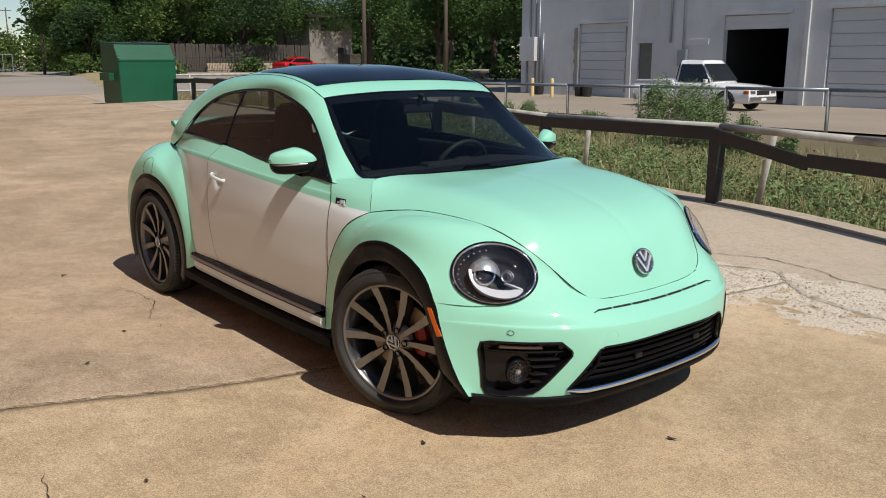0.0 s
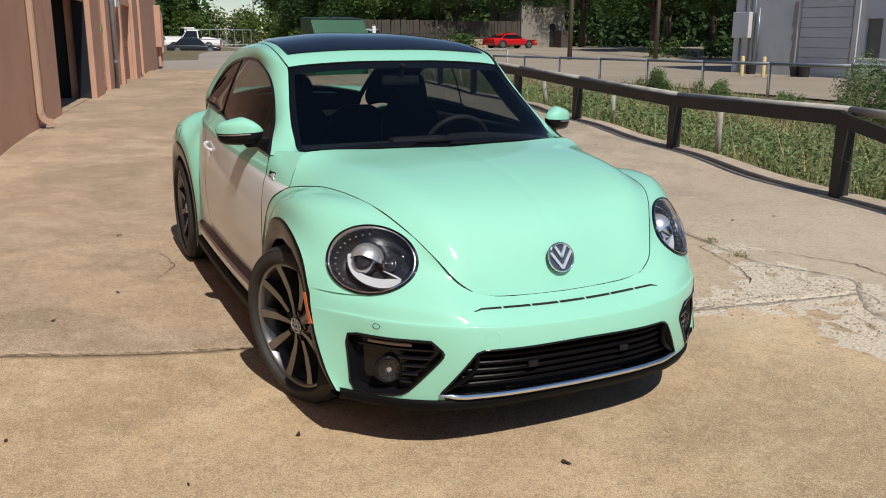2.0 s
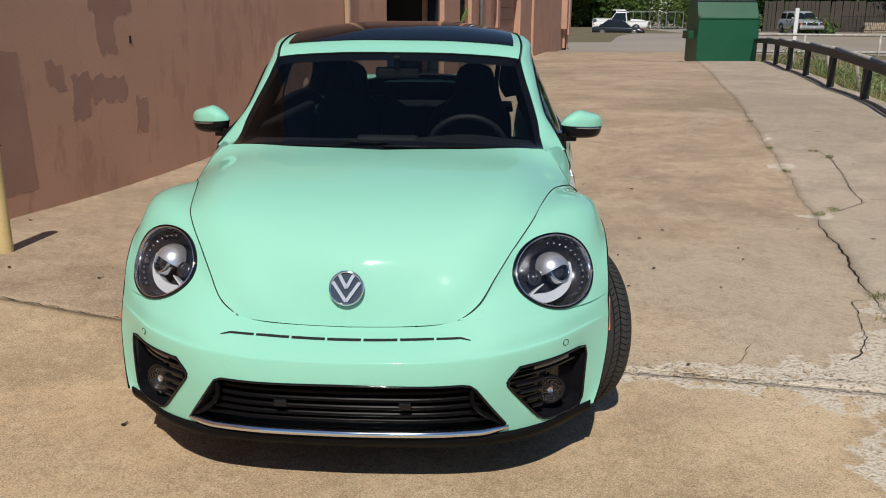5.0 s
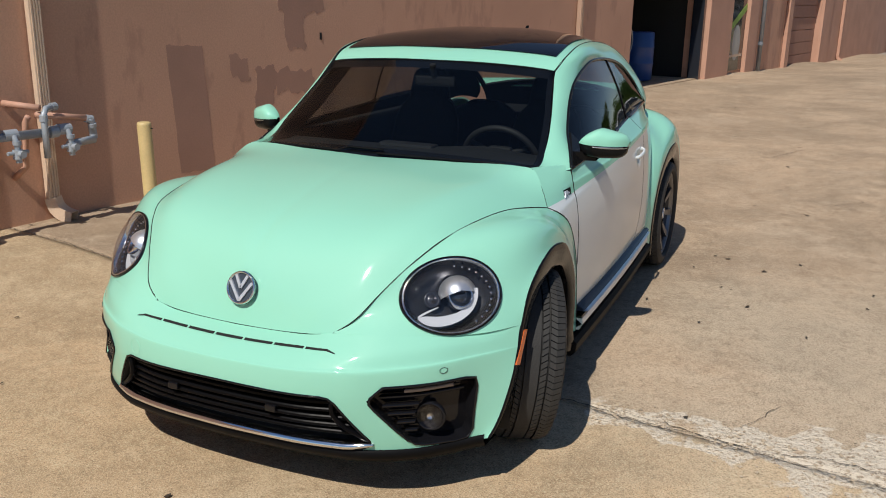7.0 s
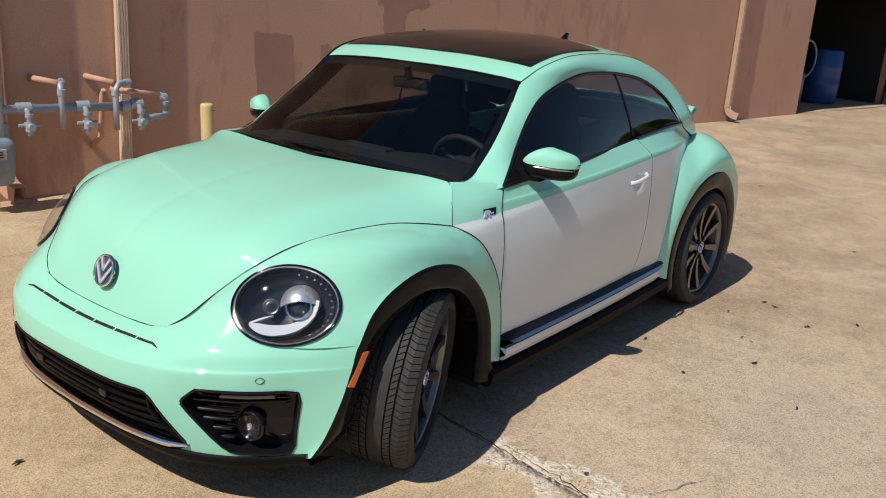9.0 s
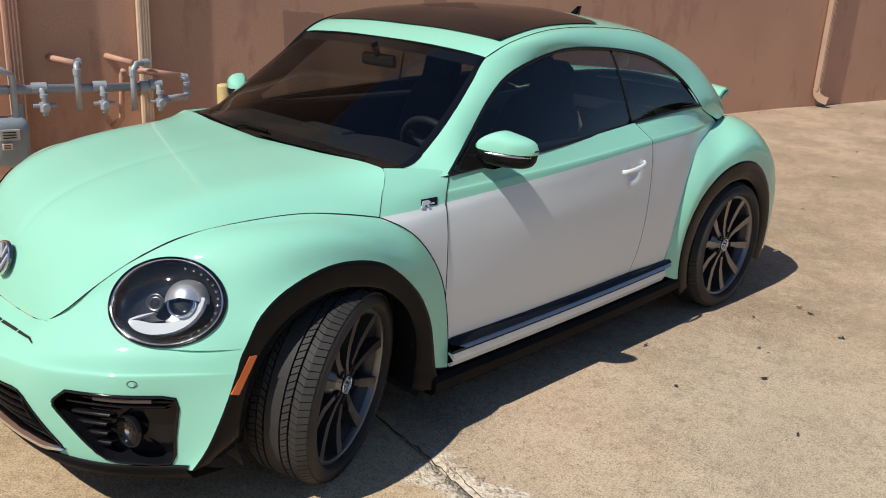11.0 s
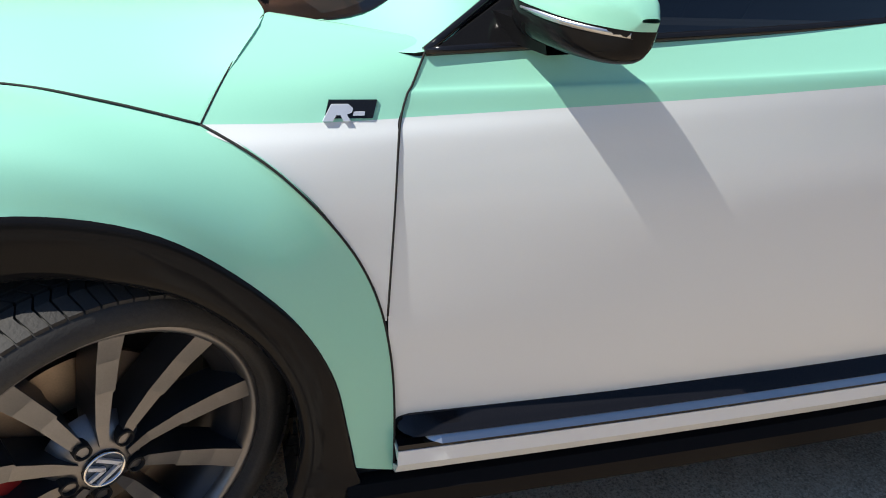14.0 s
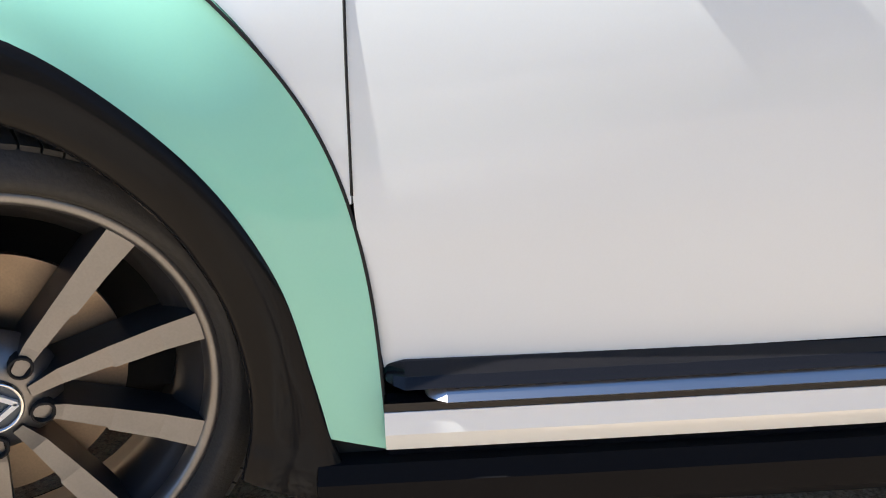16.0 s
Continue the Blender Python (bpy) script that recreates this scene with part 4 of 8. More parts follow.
for side in (False, True):
    panel("front_fender", FENDER, MINT, "mint green rounded front wing", side)
    panel("rear_fender", REAR, MINT, "mint green rounded rear wing", side)
    for name, rows, k, n in (("wing_panel", QUARTER, 4, 24), ("door", DOOR, 5, 72), ("quarter_panel", BACK, 5, 24)):
        P = net(rows, (len(rows) - 1) * 6, n)
        if name == "door":  # the hollow behind the handle
            r2 = ((P[..., 1] - 1.590) / 0.055) ** 2 + ((P[..., 2] - 0.846) / 0.045) ** 2
            P[..., 0] -= 0.02 * np.clip(1 - r2, 0, 1) ** 1.2
        ob = panel(name, P, [WHITE, MINT], {"door": "white door with a mint green band below the window"}.get(name, "white panel with a mint green upper edge"), side, d=0.0008 if name == "quarter_panel" else 0.012, lined=name != "wing_panel")
        for i, p in enumerate(ob.data.polygons):
            p.material_index = int(i // n >= k * 6)
    seam("belt_trim", [(x, y, z + 0.002) for x, y, z in (BACK[-1][0], BACK[-1][1], BACK[-1][2])], side, 0.0065, BLACK)
    panel("roof_rail", RAILS, MINT, "mint green pillar and roof rail", side, lined=True)
    seam("hood_seam", SEAMLINE, side, 0.0021)
    seam("fender_seam", F_S[6:], side, 0.0021)
    seam("door_seam", [(x + 0.0006, y - 0.001, z) for x, y, z in [r[0] for r in DOOR[2:]]], side, 0.0018)
    seam("door_seam", [r[-1] for r in DOOR], side, 0.0009)
    seam("hood_edge_seam", [(0.783, 0.22, 0.845), (0.742, 0.264, 0.913), (0.683, 0.318, 0.974)], side, 0.0014)
    seam("roof_seam", INNER[5:12], side, 0.0022)

# arch cladding
ARCH_R = [arch(WHEEL_R, a, rear_r(a), 0.899 - 0.025 * abs(a - 90) / 110) for a in np.linspace(-22, 203, 15)]
for w, edge, nm in ((WHEEL_F, [p for p in BUMPER[-1][:5]] + ARCH_F + [(0.862, 0.462, 0.21), (0.860, 0.468, 0.165)], "front_arch"), (WHEEL_R, ARCH_R, "rear_arch")):
    cols = []
    for x, y, z in edge:
        d = Vector((0, y - w[0], z - w[1]))
        r, d = d.length, d.normalized()
        cols.append([tuple(Vector((xx, w[0], w[1])) + d * rr) for xx, rr in ((0.70, 0.360), (x - 0.035, 0.354), (x - 0.004, 0.358), (x + 0.006, (0.372 + r) / 2), (x + 0.005, r - 0.006), (x - 0.005, r + 0.002))])
    P = net(cols, 70, 20)
    for side in (False, True):
        part(nm, sheet(P, mirror=side, centre=Vector((0, w[0], w[1]))), CLAD, car, "black plastic wheel arch cladding", smooth=True)

# sills
for side in (False, True):
    sg = -1 if side else 1
    for nm, mt, prof, lab in (
        ("sill_top", BLACK, [(0.832, 0.352), (0.848, 0.349), (0.868, 0.338), (0.880, 0.327), (0.848, 0.320)], "gloss black sill strip"),
        ("sill_chrome", SATIN, [(0.852, 0.329), (0.870, 0.329), (0.887, 0.3125), (0.880, 0.308), (0.852, 0.307)], "bright metal sill strip"),
        ("sill_groove", BLACK, [(0.848, 0.310), (0.876, 0.309), (0.877, 0.299), (0.848, 0.297)], ""),
        ("sill", WHITE, [(0.846, 0.298), (0.879, 0.299), (0.882, 0.272), (0.868, 0.246), (0.836, 0.242)], "white sill"),
        ("sill_gap", BLACK, [(0.836, 0.244), (0.852, 0.243), (0.852, 0.226), (0.828, 0.226)], ""),
        ("sill_skirt", SKIRT, [(0.826, 0.231), (0.869, 0.229), (0.884, 0.211), (0.880, 0.172), (0.860, 0.152), (0.6, 0.15)], "black sill skirt"),
    ):
        y0, y1 = (0.560, 1.985) if nm == "sill_chrome" else (0.512, 1.995 if nm == "sill_top" else 1.945)
        if nm == "sill_skirt":
            y0, y1 = 0.405, 2.10
        ys = [y0, y0 + 0.004, y0 + 0.012, y0 + 0.025] + list(np.linspace(y0 + 0.06, y1, 14))
        mz = sum(z for x, z in prof) / len(prof)
        mx = min(x for x, z in prof)
        P = []
        for y in ys:
            f = min(1.0, 0.35 + 0.65 * ((y - y0) / 0.025) ** 0.5) if nm in ("sill_chrome", "sill_top", "sill_skirt") else 1.0
            P.append([(sg * (mx + (x - mx) * f + 0.012 * math.sin(math.pi * (y - 0.5) / 1.6)), y, mz + (z - mz) * f + 0.019 * (y - 0.5)) for x, z in prof])
        bm = sheet(P, centre=Vector((0, 1.2, 0.27)))
        bmesh.ops.holes_fill(bm, edges=[e for e in bm.edges if len(e.link_faces) == 1])
        ob = part(nm, bm, mt, car, lab, smooth=False)

# windscreen, roof, rear
def across(edge, mids, n, nv=24, flat=2.2):
    """A sheet from side to side through an edge curve and a centre curve."""
    cols = []
    for e, m in zip(edge, mids):
        c = [(e[0] * k, m[0] + (e[1] - m[0]) * abs(k) ** flat, m[1] + (e[2] - m[1]) * abs(k) ** flat) for k in (-1, -0.8, -0.4, 0, 0.4, 0.8, 1)]
        cols.append(c)
    return net(cols, n, nv)


W_IN = [(0.682, 0.322, 0.969), (0.678, 0.47, 0.985), (0.658, 0.585, 1.062), (0.632, 0.705, 1.15), (0.60, 0.815, 1.24), (0.578, 0.912, 1.322)]
W_MID = [(0.262, 0.966), (0.36, 1.035), (0.49, 1.118), (0.62, 1.198), (0.755, 1.275), (0.885, 1.345)]
P = across(W_IN, W_MID, 24)
ob = part("windscreen", sheet(P), GLASS, car, "dark tinted windscreen", smooth=True)
ob.visible_shadow = False
ROOF_E = [(0.578, 0.912, 1.322), (0.590, 1.06, 1.382), (0.578, 1.32, 1.422), (0.553, 1.70, 1.422), (0.54, 2.10, 1.383)]
ROOF_M = [(0.885, 1.349), (1.06, 1.413), (1.32, 1.464), (1.70, 1.480), (2.10, 1.442)]
P = across(ROOF_E, ROOF_M, 32, 32, 3.2)
panel("roof", P, MINT, "mint green roof", lined=True)
k0, k1 = 6, 25
Q = P[k0:k1, 2:-2].copy()
Q[..., 2] += 0.006
part("sunroof", sheet(Q), ROOFGLASS, car, "large black glass sunroof", smooth=True)
HATCH_E = [(0.54, 2.10, 1.383), (0.52, 2.50, 1.25), (0.505, 2.80, 1.06), (0.53, 2.98, 0.93), (0.60, 3.15, 0.80), (0.62, 3.32, 0.55), (0.62, 3.36, 0.25)]
HATCH_M = [(2.10, 1.442), (2.52, 1.30), (2.86, 1.12), (3.08, 0.98), (3.28, 0.82), (3.42, 0.55), (3.42, 0.25)]
P = across(HATCH_E, HATCH_M, 48, 32)
panel("tailgate", P[16:], MINT, "mint green tailgate", lined=True)
ob = part("rear_window", sheet(P[1:17, 2:-2]), REARGLASS, car, "tinted rear window", smooth=True)
ob.visible_shadow = False
thick(part("rear_window_frame", sheet(P[0:17, :3]), MINT, car, smooth=True), lined=True)
thick(part("rear_window_frame", sheet(P[0:17, -3:]), MINT, car, smooth=True), lined=True)
for sg in (1, -1):
    # side window: one sheet from the belt to the rail
    top = spline(OUTER[1:12], 40)
    bot = spline([(0.786, 0.535, 0.950), (0.806, 1.10, 0.993), (0.768, 1.69, 1.030), (0.727, 2.325, 1.056)], 40)
    P = [[tuple(np.array((sg, 1, 1)) * (bot[k] * (1 - v) + top[k] * v + np.array((0.012 * 4 * v * (1 - v) - 0.006, 0, 0)))) for v in np.linspace(0, 1, 9)] for k in range(41)]
    ob = part("side_window", sheet(P), SIDEGLASS, car, "dark tinted side window", smooth=True)
    ob.visible_shadow = False
    bm = bmesh.new()
    edge = np.concatenate([bot, top[::-1]]) * (sg, 1, 1)
    tube(bm, edge, 0.0075, 8, closed=True)
    part("window_trim", bm, BLACK, car, "black rubber window trim", smooth=True)
    bm = bmesh.new()
    post = [min((P[i][v] for i in range(41)), key=lambda p: abs(p[1] - 1.686 + 0.005 * v)) for v in range(9)]
    tube(bm, [(p[0] + sg * 0.002, 1.686 - 0.005 * v, p[2]) for v, p in enumerate(post)], 0.005, 8)
    part("window_divider", bm, BLACK, car, smooth=True)

# floor pan and wheel wells
for b in ((-0.52, -0.68, 0.17, 0.52, 3.2, 0.23), (-0.62, -0.45, 0.231, 0.62, 0.48, 0.62), (-0.82, 0.521, 0.16, 0.82, 1.949, 0.26), (-0.84, 1.95, 0.19, 0.84, 2.14, 0.45), (-0.84, 0.40, 0.17, 0.84, 0.52, 0.30)):
    bm = bmesh.new()
    box(bm, *b)
    part("floor_pan", bm, SEAM, car)

LAMPDARK = surf("lamp_housing", (0.06, 0.06, 0.068), 0.25, 0.6)


# ---- openings cut into the front ----
def cut(ob, poly, u, v, o, near, depth=0.05, liner=None):
    """Cuts a convex polygon, given in the axes u and v round o, out of a panel."""
    u, v, o = Vector(u).normalized(), Vector(v).normalized(), Vector(o)
    bm = bmesh.new()
    bm.from_mesh(ob.data)
    F = [f for f in bm.faces if near(f.calc_center_median())]
    pts = [o + u * a + v * b for a, b in poly]
    w = u.cross(v)
    c = sum(pts, Vector()) / len(pts)
    for k, p in enumerate(pts):
        q = pts[(k + 1) % len(pts)]
        n = (q - p).cross(w).normalized()
        if n.dot(c - p) > 0:
            n = -n
        geo = F + list({e for f in F for e in f.edges}) + list({x for f in F for x in f.verts})
        r = bmesh.ops.bisect_plane(bm, geom=geo, dist=1e-5, plane_co=p, plane_no=n)
        F = [f for f in {g for g in r["geom"] if isinstance(g, bmesh.types.BMFace)} if (f.calc_center_median() - p).dot(n) < 1e-5]
    bmesh.ops.delete(bm, geom=F, context="FACES")
    bm.to_mesh(ob.data)
    bm.free()
    ob.data.polygons.foreach_set("use_smooth", [True] * len(ob.data.polygons))


BUMP = np.array(full)


def on_bumper(x, z, out=0.0):
    """The point of the bumper's face at x and height z."""
    d = (BUMP[..., 0] - x) ** 2 + (BUMP[..., 2] - z) ** 2
    i, j = np.unravel_index(d.argmin(), d.shape)
    a, b = max(i - 1, 0), min(i + 1, BUMP.shape[0] - 1)
    k, m = max(j - 1, 0), min(j + 1, BUMP.shape[1] - 1)
    tu, tv = Vector(BUMP[b, j] - BUMP[a, j]), Vector(BUMP[i, m] - BUMP[i, k])
    n = tu.cross(tv).normalized()
    if n.y > 0:
        n = -n
    p = Vector(BUMP[i, j])
    e = Vector((x, 0, z)) - Vector((p.x, 0, p.z))
    # slide within the tangent plane so that x and z are exact
    y = p.y - (n.x * e.x + n.z * e.z) / n.y
    return Vector((x, y, z)) + n * out


FOG = [(0.56, 0.437), (0.516, 0.393), (0.528, 0.372), (0.632, 0.235), (0.655, 0.222), (0.755, 0.212), (0.776, 0.222), (0.787, 0.25), (0.796, 0.415), (0.790, 0.432), (0.778, 0.438)]
GRILLE = [(-0.39, 0.405), (-0.415, 0.395), (-0.525, 0.235), (-0.50, 0.212), (0.50, 0.212), (0.525, 0.235), (0.415, 0.395), (0.39, 0.405), (0, 0.412)]
for sg in (1, -1):
    cut(bumper, [(sg * a, b) for a, b in FOG], (1, 0, 0), (0, 0, 1), (0, 0, 0), lambda c, sg=sg: 0.45 < sg * c.x < 0.83 and 0.17 < c.z < 0.48)
cut(bumper, GRILLE, (1, 0, 0), (0, 0, 1), (0, 0, 0), lambda c: abs(c.x) < 0.6 and 0.17 < c.z < 0.45)


def outline(poly, step=0.012):
    out = []
    for k, (a, b) in enumerate(poly):
        c, d = poly[(k + 1) % len(poly)]
        m = max(1, int(math.hypot(c - a, d - b) / step))
        out += [(a + (c - a) * i / m, b + (d - b) * i / m) for i in range(m)]
    return out


def recess(name, poly, deep, material, label, rim):
    """A sunk pan behind an opening, with a raised rim."""
    ring = outline(poly)
    cx, cz = sum(p[0] for p in ring) / len(ring), sum(p[1] for p in ring) / len(ring)
    bm = bmesh.new()
    loops = []
    for out, f in ((0.001, 1.0), (-0.012, 0.985), (-deep, 0.96), (-deep, 0.5)):
        loops.append([bm.verts.new(on_bumper(cx + (x - cx) * f, cz + (z - cz) * f, out)) for x, z in ring])
    n = len(ring)
    for A, B in zip(loops, loops[1:]):
        for k in range(n):
            bm.faces.new((A[k], A[(k + 1) % n], B[(k + 1) % n], B[k]))
    bm.faces.new(loops[-1])
    bmesh.ops.recalc_face_normals(bm, faces=bm.faces)
    ob = part(name, bm, material, car, label)
    bm = bmesh.new()
    tube(bm, [on_bumper(x, z, 0.001) for x, z in ring[::2]], rim, 6, closed=True)
    part("rim", bm, BLACK, ob, smooth=True)
    return ob


def slat(parent, pts, h, d, material, name="slat", label=""):
    """A horizontal bar along points, of height h and depth d."""
    P = []
    for p in pts:
        p = Vector(p)
        P.append([p + Vector((0, d, h / 2)), p + Vector((0, 0.003, h / 2)), p + Vector((0, 0, h / 4)), p + Vector((0, 0, -h / 4)), p + Vector((0, 0.003, -h / 2)), p + Vector((0, d, -h / 2))])
    return part(name, sheet([[tuple(v) for v in r] for r in P], centre=Vector((0, 0.3, 0.3))), material, parent, label, smooth=False)


grille = recess("grille", GRILLE, 0.06, SEAM, "black lower grille with horizontal slats", 0.004)
for z in (0.375, 0.345, 0.315, 0.285, 0.255):
    w = 0.40 + 0.1 * (0.40 - z) / 0.17
    slat(grille, [on_bumper(x, z, -0.022) for x in np.linspace(-w, w, 24)], 0.014, 0.03, GRILLEBLACK)
for sg in (1, -1):
    bm = bmesh.new()
    box(bm, -0.02, -0.01, -0.012, 0.02, 0.01, 0.012, 0.004, Matrix.Translation(on_bumper(sg * 0.2, 0.33, -0.02)))
    part("sensor", bm, BLACK, grille)
    P = [on_bumper(sg * (0.525 - 0.11 * k / 6) - sg * 0.045 * math.sin(math.pi * k / 6), 0.235 + 0.16 * k / 6, -0.01) for k in range(7)]
    bm = bmesh.new()
    tube(bm, P, 0.009, 8)
    part("grille_end", bm, GRILLEBLACK, grille, smooth=True)
lip = []
for x in np.linspace(-0.53, 0.53, 36):
    p = on_bumper(x, 0.222, 0.0)
    k = abs(x) / 0.53
    up = 0.012 * max(0, k - 0.85) / 0.15
    hh = 0.0095 * (1 - 0.75 * max(0, k - 0.9) / 0.1)
    lip.append([p + Vector((0, 0.02, 0.012 + up)), p + Vector((0, -0.008, hh + up)), p + Vector((0, -0.016, up - 0.004)), p + Vector((0, -0.012, up - hh)), p + Vector((0, 0.02, up - hh - 0.004))])
part("chrome_lip", sheet([[tuple(v) for v in r] for r in lip], centre=Vector((0, 0, 0.22))), CHROME, car, "bright chrome strip under the grille", smooth=True)
skirt = []
for x in np.linspace(-0.822, 0.822, 60):
    p = on_bumper(x, 0.208 + 0.012 * max(0, abs(x) - 0.74) / 0.08, 0.0)
    skirt.append([p + Vector((0, 0.012, 0.004)), p + Vector((0, -0.008, 0.0)), p + Vector((0, -0.010, -0.016)), p + Vector((0, 0.01, -0.045)), p + Vector((0, 0.12, -0.055))])
part("bumper_skirt", sheet([[tuple(v) for v in r] for r in skirt], centre=Vector((0, 0.2, 0.3))), SKIRT, car, "black lower bumper skirt", smooth=True)
# the thin slot over the bumper, in dashes
for k in range(7):
    x0, x1 = -0.405 + k * 0.1157 + 0.004, -0.405 + (k + 1) * 0.1157 - 0.004
    P = []
    for x in np.linspace(x0, x1, 8):
        e = max(0, abs(x) - 0.37) / 0.035
        z = 0.528 + 0.012 * (abs(x) / 0.4) ** 2 - 0.008 * e
        a, b = on_bumper(x, z - 0.0024 * (1 - 0.6 * e), 0.0015), on_bumper(x, z + 0.0024 * (1 - 0.6 * e), 0.0015)
        P.append([tuple(a), tuple(b)])
    part("air_slot", sheet(P), SEAM, car)
for x, z in ((0.715, 0.477), (-0.715, 0.477)):
    bm = bmesh.new()
    p, q = on_bumper(x, z, -0.004), on_bumper(x, z, 0.003)
    cyl(bm, p, q, 0.009, 0.008)
    ps = part("parking_sensor", bm, MINT, car)
    bm = bmesh.new()
    tube(bm, [on_bumper(x + 0.0095 * math.cos(a), z + 0.0095 * math.sin(a), 0.001) for a in np.linspace(0, 2 * math.pi, 20, endpoint=False)], 0.001, 5, closed=True)
    part("sensor_gap", bm, SEAM, ps)
bm = bmesh.new()
tube(bm, [on_bumper(-0.36 + 0.026 * math.cos(a), 0.445 + 0.026 * math.sin(a), 0.0) for a in np.linspace(0, 2 * math.pi, 24, endpoint=False)], 0.0009, 5, closed=True)
part("tow_cover_line", bm, MINT, car)

for sg in (1, -1):
    poly = [(sg * a, b) for a, b in FOG]
    pan = recess("fog_lamp_housing", poly, 0.05, BLACK, "gloss black fog lamp recess", 0.005)
    for z, x0, x1 in ((0.395, 0.55, 0.77), (0.362, 0.56, 0.66), (0.332, 0.575, 0.65), (0.30, 0.60, 0.65), (0.268, 0.62, 0.655)):
        slat(pan, [on_bumper(sg * x, z, -0.018) for x in np.linspace(x0, x1, 8)], 0.010, 0.025, BLACK)
    slat(pan, [on_bumper(sg * x, 0.412, -0.018) for x in np.linspace(0.62, 0.745, 8)], 0.012, 0.02, surf("lamp_strip", (0.25, 0.2, 0.17), 0.2) if sg == 1 else bpy.data.materials["lamp_strip"], "light_strip", "thin daytime light strip")
    c, d = on_bumper(sg * 0.70, 0.305, -0.045), on_bumper(sg * 0.70, 0.305, 0.0) - on_bumper(sg * 0.70, 0.305, -1.0)
    d = Vector((sg * 0.25, -1, 0)).normalized()
    m = Matrix.Translation(c) @ d.to_track_quat("X", "Z").to_matrix().to_4x4()
    bm = lathe(bmesh.new(), [(0.0, 0.001), (0.004, 0.03), (0.010, 0.040), (0.018, 0.043), (0.020, 0.048), (0.014, 0.052), (0.0, 0.050)], 28)
    bmesh.ops.transform(bm, matrix=m, verts=bm.verts)
    part("fog_lamp", bm, BLACK, pan, "round fog lamp", smooth=True)
    bm = lathe(bmesh.new(), [(0.012, 0.001), (0.013, 0.006), (0.016, 0.010), (0.017, 0.011)], 20)
    bmesh.ops.transform(bm, matrix=m, verts=bm.verts)
    part("reflector", bm, CHROME, pan, smooth=True)
    bm = lathe(bmesh.new(), [(0.024, 0.001), (0.023, 0.02), (0.019, 0.042)], 28)
    bmesh.ops.transform(bm, matrix=m, verts=bm.verts)
    part("lens", bm, LAMPGLASS, pan, smooth=True)

# ---- headlamps ----
HOODMETAL = surf("lamp_hood_silver", (0.86, 0.87, 0.90), 0.30, 0.8)
LED = surf("lamp_white_plastic", (0.58, 0.59, 0.62), 0.2)
for ob in [o for o in car.children if o.name.startswith("front_fender")]:
    sg = -1 if sum(v.co.x for v in ob.data.vertices) < 0 else 1
    c = Vector((sg * 0.663, -0.473, 0.676))
    u, v = Vector((sg * 0.70, 0.71, 0.06)).normalized(), Vector((0, 0.36, 0.933)).normalized()
    n = u.cross(v).normalized() * sg
    if n.y > 0:
        n = -n
    v = (v - u * v.dot(u)).normalized()
    A, B = 0.174, 0.131
    # the lamp lies in the wing's face: tilt it to the rim, and let the bezel follow what is left
    trees = [BVHTree.FromPolygons([tuple(x.co) for x in o.data.vertices], [tuple(p.vertices) for p in o.data.polygons]) for o in (ob, bumper)]
    turns = np.linspace(0, 2 * math.pi, 72, endpoint=False)
    rim = []
    for t in turns:
        o = c + u * A * math.cos(t) + v * B * math.sin(t) + n * 0.15
        far_in = [h[3] for h in (tr.ray_cast(o, -n, 0.32) for tr in trees) if h[0] is not None]
        rim.append((A * math.cos(t), B * math.sin(t), 0.15 - min(far_in) if far_in else np.nan))
    rim = np.array(rim)
    ok = ~np.isnan(rim[:, 2])
    k0, k1, k2 = np.linalg.lstsq(np.c_[np.ones(ok.sum()), rim[ok, :2]], rim[ok, 2], rcond=None)[0]
    basis = np.stack([f(k * turns) for k in (2, 3, 4) for f in (np.cos, np.sin)], 1)
    wave = np.linalg.lstsq(basis[ok], (rim[:, 2] - k0 - k1 * rim[:, 0] - k2 * rim[:, 1])[ok], rcond=None)[0]
    c = c + n * float(k0)
    u, v = (u + n * float(k1)).normalized(), (v + n * float(k2))
    v = (v - u * v.dot(u)).normalized()
    n = u.cross(v) * (1 if u.cross(v).y < 0 else -1)

    def dip(t):
        return float(sum(q * f(k * t) for q, (k, f) in zip(wave, ((k, f) for k in (2, 3, 4) for f in (math.cos, math.sin)))))

    ring = [(A * math.cos(t), B * math.sin(t)) for t in np.linspace(0, 2 * math.pi, 44, endpoint=False)]
    for panel_ob in (ob, bumper):
        cut(panel_ob, ring, u, v, c, lambda p, c=c: (p - c).length < 0.24)
    lamp = new("headlamp")
    M = Matrix.Translation(c) @ Matrix((u, v, u.cross(v))).transposed().to_4x4()
    w = 1 if u.cross(v).dot(n) > 0 else -1

    def oval(bm, prof, seg=56):
        """Elliptical rings: (scale, height) along the lamp's axis."""
        rings = [[bm.verts.new(M @ Vector((A * f * math.cos(t), B * f * math.sin(t), w * (h + dip(t) * max(0.0, min(1.0, (f - 0.75) / 0.22)))))) for t in np.linspace(0, 2 * math.pi, seg, endpoint=False)] for f, h in prof]
        for P, Q in zip(rings, rings[1:]):
            for k in range(seg):
                bm.faces.new((P[k], P[(k + 1) % seg], Q[(k + 1) % seg], Q[k]))
        bmesh.ops.recalc_face_normals(bm, faces=bm.faces)
        return bm

    bpy.data.objects.remove(lamp)
    lamp = part("headlamp", oval(bmesh.new(), [(1.0, -0.05), (1.018, -0.004), (1.018, 0.004), (1.008, 0.010), (0.99, 0.010), (0.979, 0.004), (0.972, -0.02)]), BLACK, car, "round headlamp with black bezel", smooth=True)
